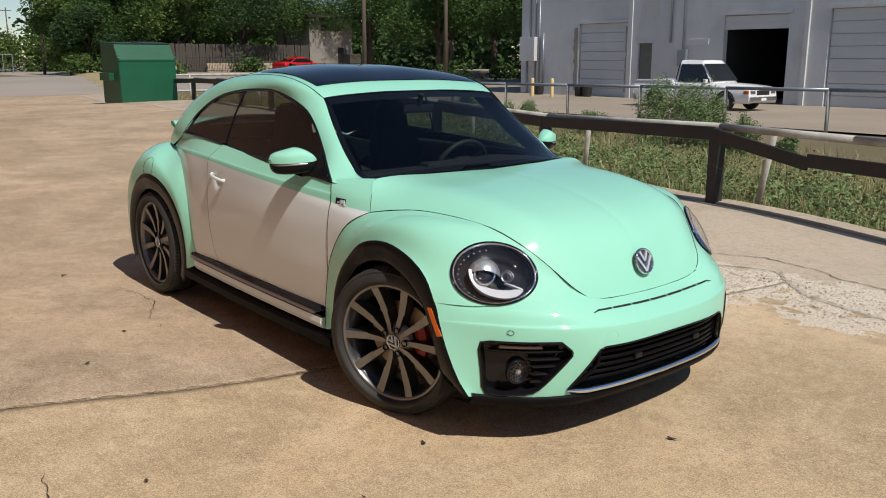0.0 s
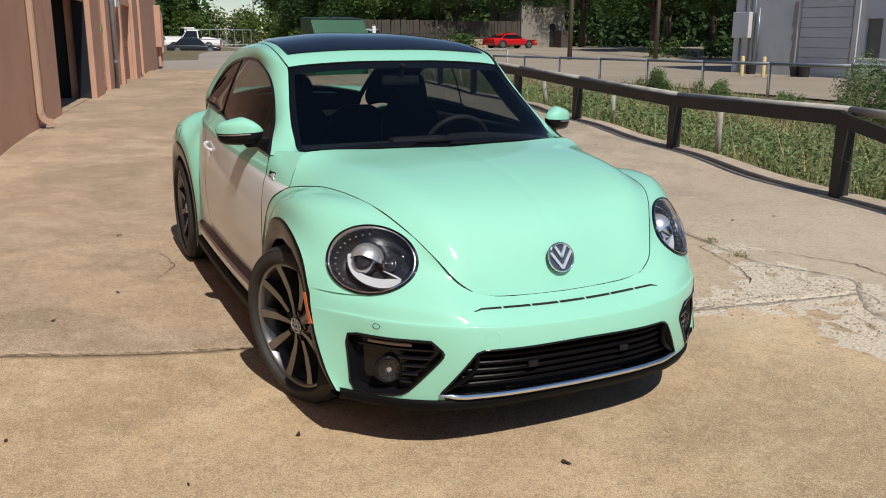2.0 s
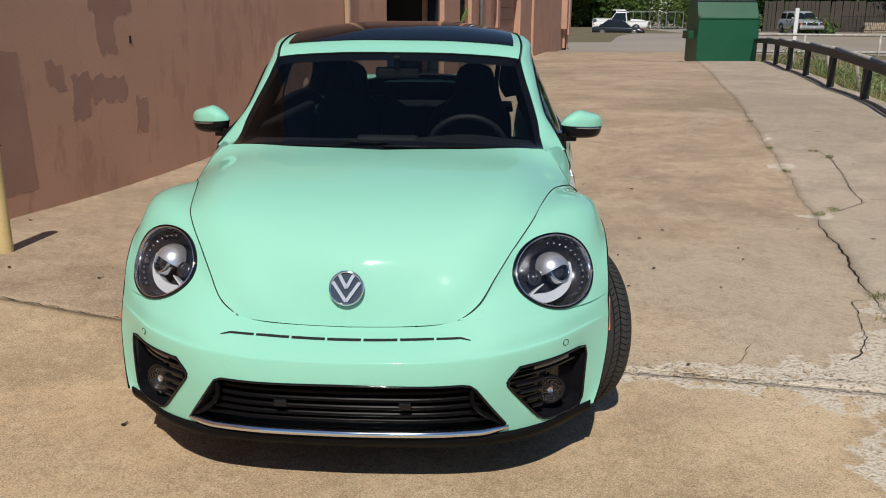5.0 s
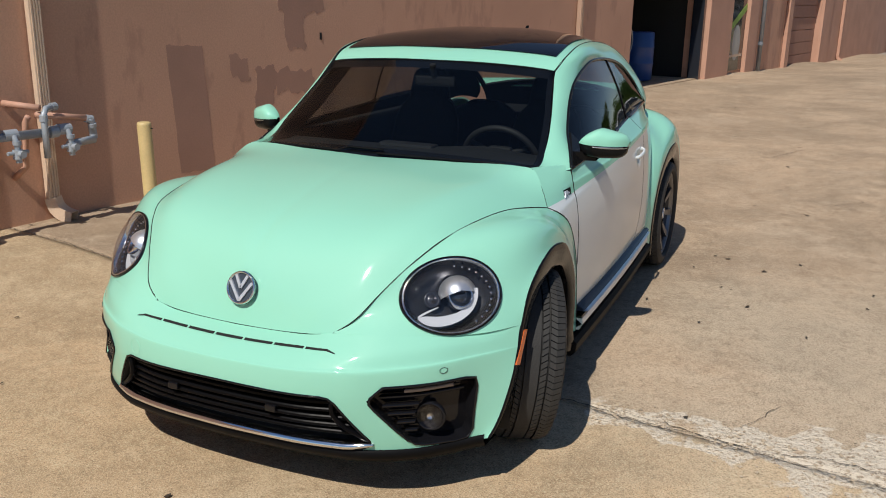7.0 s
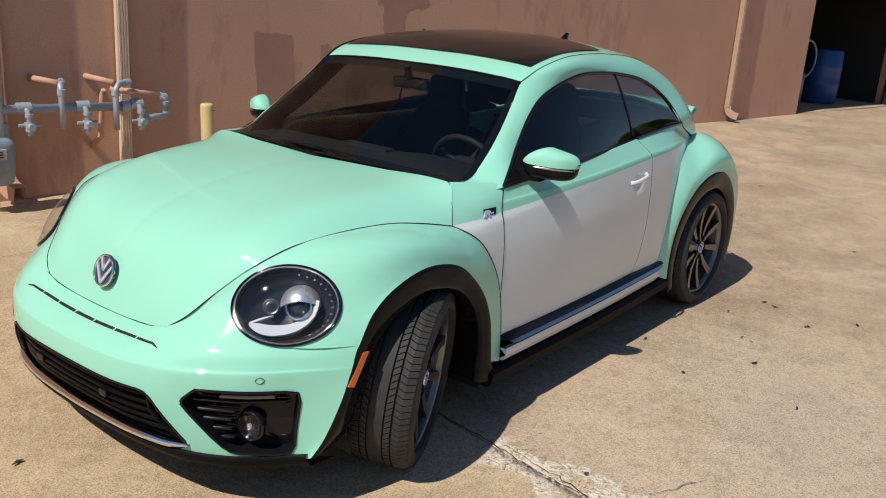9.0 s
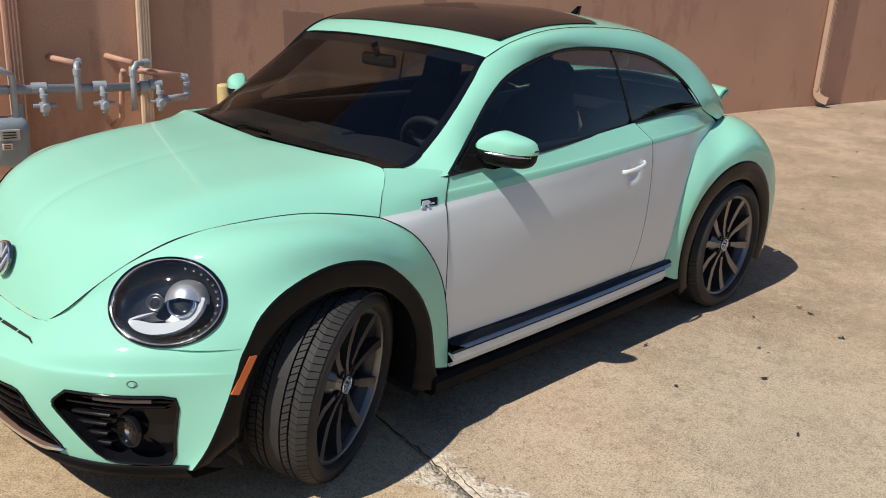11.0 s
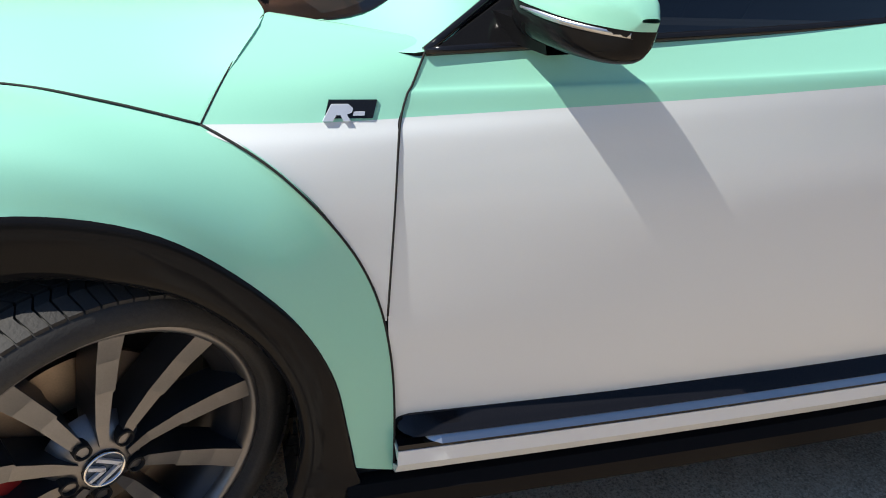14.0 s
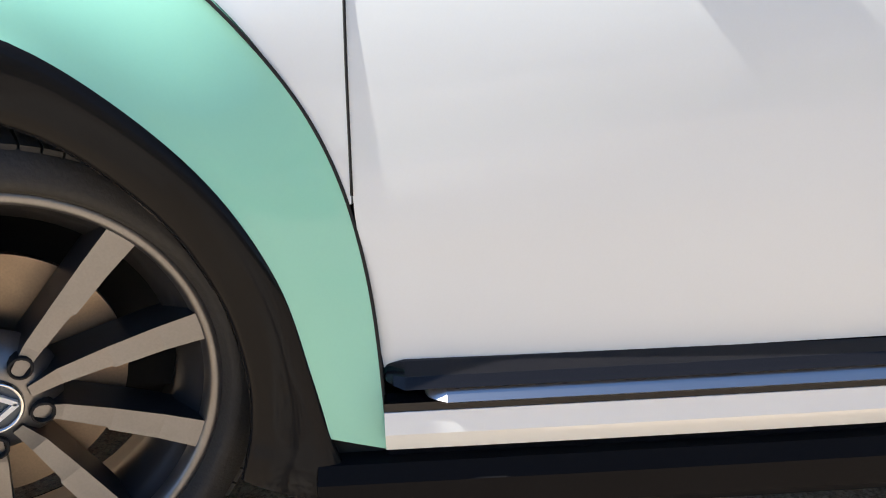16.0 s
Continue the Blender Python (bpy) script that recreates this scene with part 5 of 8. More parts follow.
    part("bezel", oval(bmesh.new(), [(0.976, -0.02), (0.972, 0.006), (0.955, 0.011), (0.935, 0.007), (0.925, -0.010)]), CHROME, lamp, "bright inner ring", smooth=True)
    part("bowl", oval(bmesh.new(), [(0.93, -0.008), (0.90, -0.02), (0.85, -0.05), (0.6, -0.075), (0.02, -0.08)]), LAMPDARK, lamp, smooth=True)

    def place(a, b, h):
        return M @ Vector((a, b, w * h))

    def disc(a, b, h, prof, mat, nm, lb=""):
        bm = lathe(bmesh.new(), prof, 32)
        q = Matrix.Translation(place(a, b, h)) @ (M.to_3x3() @ Vector((0, 0, w))).to_track_quat("X", "Y").to_matrix().to_4x4()
        bmesh.ops.transform(bm, matrix=q, verts=bm.verts)
        bmesh.ops.recalc_face_normals(bm, faces=bm.faces)
        part(nm, bm, mat, lamp, lb, smooth=True)

    # main projector, upper chrome hood, small inner lamp
    disc(0.036, 0.0, -0.045, [(0.0, 0.045), (0.03, 0.043), (0.034, 0.039), (0.03, 0.036), (0.0, 0.034)], CHROME, "projector_ring")
    disc(0.036, 0.0, -0.045, [(0.032, 0.001), (0.029, 0.015), (0.020, 0.028), (0.0, 0.037)], surf("projector_lens", (0.02, 0.022, 0.028), 0.03, coat=1.0) if sg == 1 else bpy.data.materials["projector_lens"], "projector_lens")
    disc(-0.055, 0.006, -0.06, [(0.025, 0.001), (0.02, 0.012), (0.012, 0.022), (0.02, 0.026), (0.0, 0.028)], LAMPDARK, "inner_lamp")
    hoodcap = []
    for t in np.linspace(radians(-8), radians(188), 28):
        hoodcap.append([tuple(place(0.038 + 0.066 * math.cos(f) * math.cos(t), 0.012 + 0.066 * math.cos(f) * math.sin(t), -0.062 + 0.064 * math.sin(f))) for f in np.linspace(0, radians(88), 12)])
    part("reflector", sheet(hoodcap, centre=place(0.038, 0.012, -0.09)), HOODMETAL, lamp, "silver projector hood", smooth=True)
    # the curved daytime light: from the inner side, under the projector, up the outer side
    for pts in (((-0.120, -0.050, 0.008), (-0.092, -0.064, 0.030), (-0.05, -0.074, 0.034), (0.008, -0.070, 0.030), (0.055, -0.050, 0.024), (0.084, -0.018, 0.018), (0.098, 0.018, 0.010)), ((-0.120, -0.048, 0.006), (-0.085, -0.036, 0.006), (-0.045, -0.026, 0.002))):
        C = spline(pts, 24)
        drl = []
        for k, (a, b, wd) in enumerate(C):
            d = Vector(C[min(k + 1, 24)][:2]) - Vector(C[max(k - 1, 0)][:2])
            e = Vector((-d.y, d.x)).normalized() * wd / 2
            drl.append([tuple(place(a + e.x * f, b + e.y * f, h)) for f, h in ((1, -0.05), (1, -0.026), (-1, -0.024), (-1, -0.05))])
        part("daytime_light", sheet(drl, centre=place(0, 0, -0.3)), LED, lamp, "pale curved daytime light", smooth=False)
    for t in np.linspace(radians(-60), radians(75), 13):
        bm = bmesh.new()
        bmesh.ops.create_icosphere(bm, subdivisions=1, radius=0.0055, matrix=Matrix.Translation(place(0.83 * A * math.cos(t), 0.83 * B * math.sin(t), -0.022)))
        part("led", bm, CHROME, lamp, smooth=True)
    dome = part("lens", oval(bmesh.new(), [(0.985, 0.008), (0.9, 0.018), (0.75, 0.026), (0.5, 0.034), (0.25, 0.038), (0.01, 0.0385)]), LAMPGLASS, lamp, "clear domed lamp glass", smooth=True)
    dome.visible_shadow = False

# ---- emblem on the nose, badges ----
EMB = surf("emblem_blue_grey", (0.07, 0.09, 0.12), 0.25, 0.3)


def emblem(parent, M, r, name="emblem"):
    bm = lathe(bmesh.new(), [(-0.004, r), (0.004, r), (0.006, r * 0.95), (0.005, r * 0.88), (0.002, r * 0.86), (0.002, 0.0005)], 40)
    bmesh.ops.transform(bm, matrix=M, verts=bm.verts)
    e = part(name, bm, EMB, parent, "round emblem plate")
    bm = lathe(bmesh.new(), [(-0.002, r), (0.006, r), (0.009, r * 0.96), (0.008, r * 0.88), (0.003, r * 0.85)], 40)
    bmesh.ops.transform(bm, matrix=M, verts=bm.verts)
    part("ring", bm, CHROME, e if name == "emblem" else parent, smooth=True)
    for (a, b), (c, d) in (((-0.40, 0.74), (0.0, 0.0)), ((0.40, 0.74), (0.0, 0.0)), ((-0.76, 0.34), (0.0, -0.76)), ((0.76, 0.34), (0.0, -0.76))):
        p, q = Vector((0.006, a * r, b * r)), Vector((0.006, c * r, d * r))
        l = (q - p).length
        bm = bmesh.new()
        box(bm, -0.003, -0.09 * r, -l / 2, 0.003, 0.09 * r, l / 2, m=Matrix.Translation((p + q) / 2) @ Matrix.Rotation(-math.atan2(q.y - p.y, q.z - p.z), 4, "X"))
        bmesh.ops.transform(bm, matrix=M, verts=bm.verts)
        part("stroke", bm, BADGE, e if name == "emblem" else parent)
    return e


nose = (Vector((0, -1, 0.33))).normalized()
emblem(car, Matrix.Translation((-0.003, -0.702, 0.673)) @ Matrix((nose, Vector((1, 0, 0)), nose.cross(Vector((1, 0, 0))))).transposed().to_4x4(), 0.057)
for sg in (1, -1):
    side_panel = next(o for o in car.children if o.name.startswith("wing_panel") and sum(x.co.x for x in o.data.vertices) * sg > 0)
    skin = BVHTree.FromPolygons([tuple(x.co) for x in side_panel.data.vertices], [tuple(p.vertices) for p in side_panel.data.polygons])

    def on_side(a, b, d):
        y, z = 0.395 + a, 0.871 + b + 0.03 * a
        hit = skin.ray_cast(Vector((sg * 1.5, y, z)), Vector((-sg, 0, 0)))[0]
        return (hit.x if hit is not None else sg * 0.805) + sg * d, y, z

    bm = bmesh.new()
    for pts, d0, d1 in (([(0.0, 0.012), (0.068, 0.012), (0.061, -0.012), (-0.007, -0.012)], -0.001, 0.003),):
        lo, hi = ([bm.verts.new(on_side(a, b, d)) for a, b in pts] for d in (d0, d1))
        bm.faces.new(hi)
        for k in range(4):
            bm.faces.new((lo[k], lo[(k + 1) % 4], hi[(k + 1) % 4], hi[k]))
    bmesh.ops.recalc_face_normals(bm, faces=bm.faces)
    bd = part("badge", bm, BLACK, car, "small chrome and black badge")
    for pts in ([(-0.010, -0.015), (0.003, 0.007), (0.027, 0.007), (0.033, 0.002), (0.031, -0.004), (0.024, -0.006), (0.029, -0.015), (0.019, -0.015), (0.015, -0.007), (0.009, -0.007), (0.004, -0.015)], [(0.034, -0.003), (0.05, -0.003), (0.049, -0.008), (0.033, -0.008)]):
        bm = bmesh.new()
        lo, hi = ([bm.verts.new(on_side(a, b, d)) for a, b in pts] for d in (0.001, 0.0055 if len(pts) > 4 else 0.0045))
        bm.faces.new(hi)
        n = len(pts)
        for k in range(n):
            bm.faces.new((lo[k], lo[(k + 1) % n], hi[(k + 1) % n], hi[k]))
        bmesh.ops.recalc_face_normals(bm, faces=bm.faces)
        part("badge_shape", bm, BADGE, bd)

# ---- door mirrors, handles, side markers ----
for sg in (1, -1):
    c = Vector((0.876, 0.735, 1.040))

    def shell(lo, hi, grow=0.0):
        P = []
        for t in np.linspace(0, 2 * math.pi, 41):  # round the height
            row = []
            for s in np.linspace(-1, 1, 25):  # inner to outer
                wz = max(0.0, 1 - abs(s) ** (9 if s > 0 else 1.7)) ** (0.5 if s > 0 else 0.75)
                top = 0.060 * wz * (1.0 - 0.46 * max(0, s + 0.15)) + 0.004
                bottom = 0.066 * (1 - abs(s) ** 6) ** 0.5 * (1 - 0.1 * max(0, -s)) + 0.002
                cz, sz = math.cos(t), math.sin(t)
                z = (top if sz > 0 else bottom) * math.copysign(abs(sz) ** 0.66, sz)
                yd = -0.070 if cz < 0 else 0.035
                y = abs(yd) * math.copysign(abs(cz) ** 0.8, cz) * (1 - 0.75 * abs(s) ** 3) + 0.045 * s
                row.append((sg * (c.x + (0.100 + grow) * s), c.y + y * (1 + grow * 8), c.z + z * (1 + grow * 8)))
            P.append(row)
        return P

    P = np.array(shell(0, 0))
    mir = part("door_mirror", sheet(P, centre=Vector((sg * c.x, c.y, c.z))), MINT, car, "mint green door mirror with a black base", smooth=True)
    bm = bmesh.new()
    bm.from_mesh(mir.data)
    low = bm.copy()
    for b, keep in ((bm, lambda z, x: z > -0.020 - 0.012 * x), (low, lambda z, x: z <= -0.020 - 0.012 * x)):
        pl = Vector((sg * c.x, c.y, c.z - 0.008))
        bmesh.ops.bisect_plane(b, geom=b.verts[:] + b.edges[:] + b.faces[:], plane_co=pl, plane_no=Vector((sg * 0.06, 0, 1)))
        bmesh.ops.delete(b, geom=[f for f in b.faces if ((f.calc_center_median() - pl).dot(Vector((sg * 0.06, 0, 1))) > 0) != (b is bm)], context="FACES")
    bm.to_mesh(mir.data)
    bm.free()
    mir.data.polygons.foreach_set("use_smooth", [True] * len(mir.data.polygons))
    bmesh.ops.scale(low, vec=(1.0, 1.03, 1.0), space=Matrix.Translation((-sg * c.x, -c.y, -c.z)), verts=low.verts)
    part("mirror_base", low, CLAD, mir, "black lower mirror casing", smooth=True)
    strip = []
    for s in np.linspace(-0.35, 0.97, 22):
        j = int(round((s + 1) / 2 * 24))
        x = sg * (c.x + 0.097 * s)
        y = c.y - 0.0705 * (1 - 0.75 * abs(s) ** 3) + 0.045 * s
        z = c.z - 0.014 - 0.006 * s
        h = 0.005 * (1 - 0.6 * max(0, (-s) / 0.35))
        strip.append([(x, y + 0.004, z + h), (x, y - 0.003, z + h * 0.7), (x, y - 0.003, z - h * 0.7), (x, y + 0.004, z - h)])
    part("indicator", sheet(strip, centre=Vector((sg * c.x, c.y + 0.1, c.z))), SATIN, mir, "clear indicator strip", smooth=True)
    arm = [[(sg * x, y + dy, z + dz) for dy, dz in ((-0.045, 0.012), (0.03, 0.014), (0.035, -0.022), (-0.035, -0.026), (-0.045, 0.012))] for x, y, z in ((0.738, 0.675, 0.995), (0.775, 0.69, 0.993), (0.81, 0.71, 0.990), (0.85, 0.73, 0.988))]
    part("mirror_arm", sheet(arm, centre=Vector((sg * 0.79, 0.69, 0.99))), CLAD, mir)
    corner = [(sg * 0.786, 0.552, 0.957), (sg * 0.792, 0.80, 0.980), (sg * 0.716, 0.745, 1.070)]
    bm = bmesh.new()
    f = [bm.verts.new(Vector(p) + Vector((sg * 0.004, 0, 0))) for p in corner] 
    g = [bm.verts.new(Vector(p) - Vector((sg * 0.01, 0, 0))) for p in corner]
    bm.faces.new(f), bm.faces.new(g)
    for k in range(3):
        bm.faces.new((f[k], f[(k + 1) % 3], g[(k + 1) % 3], g[k]))
    bmesh.ops.recalc_face_normals(bm, faces=bm.faces)
    part("mirror_corner", bm, CLAD, car, "black mirror triangle")
    # handle
    P = [(sg * 0.858, 1.500, 0.853), (sg * 0.880, 1.522, 0.856), (sg * 0.886, 1.585, 0.864), (sg * 0.880, 1.648, 0.873), (sg * 0.858, 1.674, 0.878)]
    C = spline(P, 14)
    bar = [[tuple(Vector(p) + Vector((sg * 0.008 * math.cos(t), 0, 0.010 * math.sin(t)))) for t in np.linspace(0, 2 * math.pi, 13)] for p in C]
    part("door_handle", sheet(bar, centre=Vector((sg * 0.86, 1.6, 0.88))), WHITE, car, "white door handle", smooth=True)
    bm = bmesh.new()
    loop = [Vector(p) for p in ((0.893, -0.330, 0.546), (0.889, -0.352, 0.548), (0.887, -0.414, 0.446), (0.892, -0.392, 0.440))]
    f = [bm.verts.new((sg * (p.x + 0.004), p.y, p.z)) for p in loop]
    g = [bm.verts.new((sg * (p.x - 0.01), p.y, p.z)) for p in loop]
    bm.faces.new(f)
    for k in range(4):
        bm.faces.new((f[k], f[(k + 1) % 4], g[(k + 1) % 4], g[k]))
    bmesh.ops.recalc_face_normals(bm, faces=bm.faces)
    part("side_marker", bm, ORANGE, car, "amber side reflector")
# fuel flap on the right rear wing
FLAP = (2.56, 0.82)
bm = bmesh.new()
wing = next(o for o in car.children if o.name.startswith("rear_fender") and sum(x.co.x for x in o.data.vertices) < 0)
skin = BVHTree.FromPolygons([tuple(x.co) for x in wing.data.vertices], [tuple(p.vertices) for p in wing.data.polygons])
flap = []
for a in np.linspace(0, 2 * math.pi, 40, endpoint=False):
    y, z = FLAP[0] + 0.07 * math.cos(a), FLAP[1] + 0.07 * math.sin(a)
    hit = skin.ray_cast(Vector((-1.5, y, z)), Vector((1, 0, 0)))[0]
    if hit is not None:
        flap.append((hit.x - 0.0006, y, z))
tube(bm, flap, 0.0013, 6, closed=len(flap) == 40)
part("fuel_flap_line", bm, SEAM, car)


# ---- wheels ----
BIG = 1.065


def build_wheel():
    rim = part("wheel", lathe(bmesh.new(), [(-0.10, 0.264), (-0.095, 0.250), (0.03, 0.222), (0.055, 0.240), (0.075, 0.253), (0.088, 0.254), (0.094, 0.259), (0.094, 0.267), (0.088, 0.270)], 72), RIMDARK, None, smooth=True)
    part("rim_lip", lathe(bmesh.new(), [(0.070, 0.2485), (0.089, 0.252), (0.0945, 0.257), (0.0945, 0.266), (0.089, 0.2705)], 96), RIM, rim, "machined rim edge", smooth=True)
    bm = lathe(bmesh.new(), [(-0.11, 0.258), (-0.113, 0.268), (-0.115, 0.288), (-0.108, 0.315), (-0.092, 0.324), (0.092, 0.324), (0.108, 0.315), (0.117, 0.288), (0.117, 0.278), (0.110, 0.2725), (0.100, 0.269), (0.090, 0.265)], 96)
    part("tyre", bm, RUBBER, rim, "black low-profile tyre", smooth=True)
    # tread blocks: ribs with slanted cuts
    bm = bmesh.new()
    # across the rib: start, bend, end; the cuts' lag at each in block lengths; the share of the block between cuts
    ribs = (
        (-0.105, -0.088, -0.066, (0.1, 0.5, 0.2), 0.86), (-0.059, -0.05, -0.041, (0.0, 0.25, 0.5), 0.82), (-0.034, -0.008, 0.016, (0, 0, 0), 1.0),
        (0.022, 0.033, 0.044, (0.6, 0.3, 0.0), 0.82), (0.051, 0.074, 0.105, (0.0, 0.42, 0.12), 0.86),
    )
    n = 88
    step = 2 * math.pi / n
    for x0, xm, x1, lag, share in ribs:
        for k in range(n):
            V = []
            for r in (0.3225, 0.3355):
                for x, s in zip((x0, xm, x1), lag):
                    for e in (0, share):
                        drop = 0.012 * (max(0, (abs(x) - 0.074)) / 0.03) ** 1.5
                        t = step * (k + e + s)
                        V.append(bm.verts.new((x, (r - drop) * math.cos(t), (r - drop) * math.sin(t))))
            for q in ((6, 7, 9, 8), (8, 9, 11, 10), (0, 6, 8, 2), (2, 8, 10, 4), (1, 3, 9, 7), (3, 5, 11, 9), (0, 1, 7, 6), (4, 10, 11, 5)):
                bm.faces.new([V[i] for i in q])
    bmesh.ops.recalc_face_normals(bm, faces=bm.faces)
    tagged(part("tread", bm, RUBBER, rim, "tread blocks with slanted cuts"), kind="stuff")
    # spokes: flat bright faces on dark flanks, stepped half way
    for k in range(10):
        bm = bmesh.new()
        st = [(0.040, -0.006, 0.007, 0.076, 0.03), (0.075, -0.010, 0.010, 0.070, 0.03), (0.128, -0.011, 0.014, 0.070, 0.035), (0.132, -0.011, 0.0175, 0.070, 0.035), (0.19, -0.0135, 0.0185, 0.078, 0.045), (0.232, -0.0155, 0.020, 0.088, 0.06), (0.2405, -0.016, 0.0205, 0.090, 0.075)]
        F, G = [], []
        for r, a, b, x, bx in st:
            F.append([bm.verts.new((x, a, r)), bm.verts.new((x, b, r))])
            G.append([bm.verts.new((bx - 0.03, a * 1.15, r)), bm.verts.new((bx - 0.03, b * 1.15, r))])
        for i in range(len(st) - 1):
            f = bm.faces.new((F[i][0], F[i][1], F[i + 1][1], F[i + 1][0]))
            f.material_index = 0
            for q in ((F[i][0], F[i + 1][0], G[i + 1][0], G[i][0]), (F[i][1], G[i][1], G[i + 1][1], F[i + 1][1])):
                bm.faces.new(q).material_index = 1
        bmesh.ops.transform(bm, matrix=Matrix.Rotation(radians(36 * k + 4), 4, "X") @ Matrix.Diagonal((1, BIG, BIG, 1)), verts=bm.verts)
        bmesh.ops.recalc_face_normals(bm, faces=bm.faces)
        part("spoke", bm, [RIM, RIMDARK], rim)
    bm = lathe(bmesh.new(), [(0.035, 0.082), (0.055, 0.07), (0.068, 0.052), (0.074, 0.036), (0.074, 0.034)], 40)
    part("hub", bm, RIM, rim, smooth=True)
    for k in range(5):
        a = radians(72 * k + 22)
        bm = lathe(bmesh.new(), [(0.05, 0.0145), (0.079, 0.0145), (0.080, 0.012), (0.072, 0.0105), (0.072, 0.0005)], 14)
        bmesh.ops.translate(bm, vec=(0.0, 0.056 * math.cos(a), 0.056 * math.sin(a)), verts=bm.verts)
        part("wheel_bolt", bm, SEAM, rim, smooth=False)
    e = emblem(rim, Matrix.Translation((0.074, 0, 0)) @ Matrix.Rotation(radians(62), 4, "X"), 0.034, "centre_cap")
    bm = lathe(bmesh.new(), [(-0.01, 0.06), (0.0, 0.07), (0.0, 0.165), (-0.012, 0.165), (-0.012, 0.06)], 64)
    part("brake_disc", bm, DISC, rim, "worn brake disc", smooth=False)
    return rim


first = build_wheel()
wheels = []
for sg, w, x, st, lean in ((1, WHEEL_F, 0.766, 25.5, 5), (-1, WHEEL_F, 0.768, 19, 3), (1, WHEEL_R, 0.79, 0, 0), (-1, WHEEL_R, 0.79, 0, 0)):
    ahead = 0.018 if w is WHEEL_F and sg > 0 else 0.0
    m = pose(sg * x, w[0] + ahead, w[1], 0, 0, st + (0 if sg > 0 else 180)) @ Matrix.Rotation(radians(lean), 4, "Y") @ Matrix.Rotation(radians((28 if sg > 0 else 21) if w is WHEEL_F else 40) * sg, 4, "X")
    ob = first if not wheels else copy_thing(first, m)
    ob.matrix_basis = m
    ob.parent = car
    wheels.append(ob)
    if w is WHEEL_F:
        bm = bmesh.new()
        P = [[tuple(Vector((0.012 + dx, r * math.cos(t), r * math.sin(t)))) for dx, r in ((-0.05, 0.085), (0.022, 0.09), (0.03, 0.115), (0.02, 0.145), (-0.05, 0.148))] for t in np.linspace(radians(150), radians(205), 10)]
        sheet(P, bm, Vector((-0.3, -0.1, 0)))
        cal = part("brake_caliper", bm, RED, car, "red brake caliper")
        cal.matrix_basis = pose(sg * x, w[0], w[1], 0, 0, st + (0 if sg > 0 else 180)) @ (Matrix.Identity(4) if sg > 0 else Matrix.Diagonal((1, -1, 1, 1)))
# wheel well liners
for w in (WHEEL_F, WHEEL_R):
    for sg in (1, -1):
        P = [[(sg * x, w[0] + r * math.cos(t), w[1] + r * math.sin(t)) for x, r in ((0.86, 0.385), (0.60, 0.385), (0.58, 0.1))] for t in np.linspace(radians(-22), radians(202), 28)]
        part("wheel_well", sheet(P, centre=Vector((0, w[0], 3))), SEAM, car)

# ---- windscreen details, cabin ----
W = across(W_IN, W_MID, 24, 48)
FRIT = np.array(W)
FRIT[..., 2] -= 0.004
for nm, Q in (("screen_edge", FRIT[:, :3]), ("screen_edge", FRIT[:, -3:]), ("screen_base", FRIT[:4]), ("screen_top", FRIT[-3:])):
    part(nm, sheet(Q), BLACK, car, smooth=True)
for x0, x1, y0, y1 in ((-0.58, 0.02, 0.375, 0.33), (0.0, 0.56, 0.345, 0.40)):
    bm = bmesh.new()
    P = []
    for k in np.linspace(0, 1, 12):
        x = x0 + (x1 - x0) * k
        i = 2
        j = int(round((x / 0.68 + 1) / 2 * 48))
        p = W[1 if x0 > -0.1 else 1 + int(1.4 * k), min(max(j, 0), 48)]
        P.append((x, p[1] - 0.006, p[2] + 0.008))
    tube(bm, P, 0.006, 6)
    part("wiper", bm, CLAD, car, "black windscreen wiper", smooth=True)

bm = bmesh.new()
dash = []
for x in np.linspace(-0.66, 0.66, 22):
    dip = 0.025 * math.exp(-((x - 0.34) / 0.2) ** 2)
    dash.append([(x, 0.40, 0.955), (x, 0.52, 0.965 + dip), (x, 0.66, 0.965 + dip), (x, 0.76, 0.93 + dip), (x, 0.80, 0.80), (x, 0.72, 0.60)])
part("dashboard", sheet(dash), DASH, car, "dark dashboard", smooth=True)
bm = bmesh.new()
box(bm, -0.16, 0.58, 0.95, 0.12, 0.66, 0.985, 0.015)
part("dash_screen", bm, DASH, car)
bm = bmesh.new()
tube(bm, [(0.34 + 0.185 * math.cos(t), 0.90 - 0.06 * math.sin(t), 0.89 + 0.16 * math.sin(t)) for t in np.linspace(0, 2 * math.pi, 36, endpoint=False)], 0.015, 10, closed=True)
wheel_s = part("steering_wheel", bm, DASH, car, "black steering wheel", smooth=True)
bm = bmesh.new()
box(bm, 0.28, 0.865, 0.86, 0.40, 0.91, 0.96, 0.02)
for a in (20, 160, 270):
    cyl(bm, (0.34, 0.89, 0.91), (0.34 + 0.17 * math.cos(radians(a)), 0.90, 0.915 + 0.15 * math.sin(radians(a))), 0.014)
part("steering_hub", bm, DASH, wheel_s)


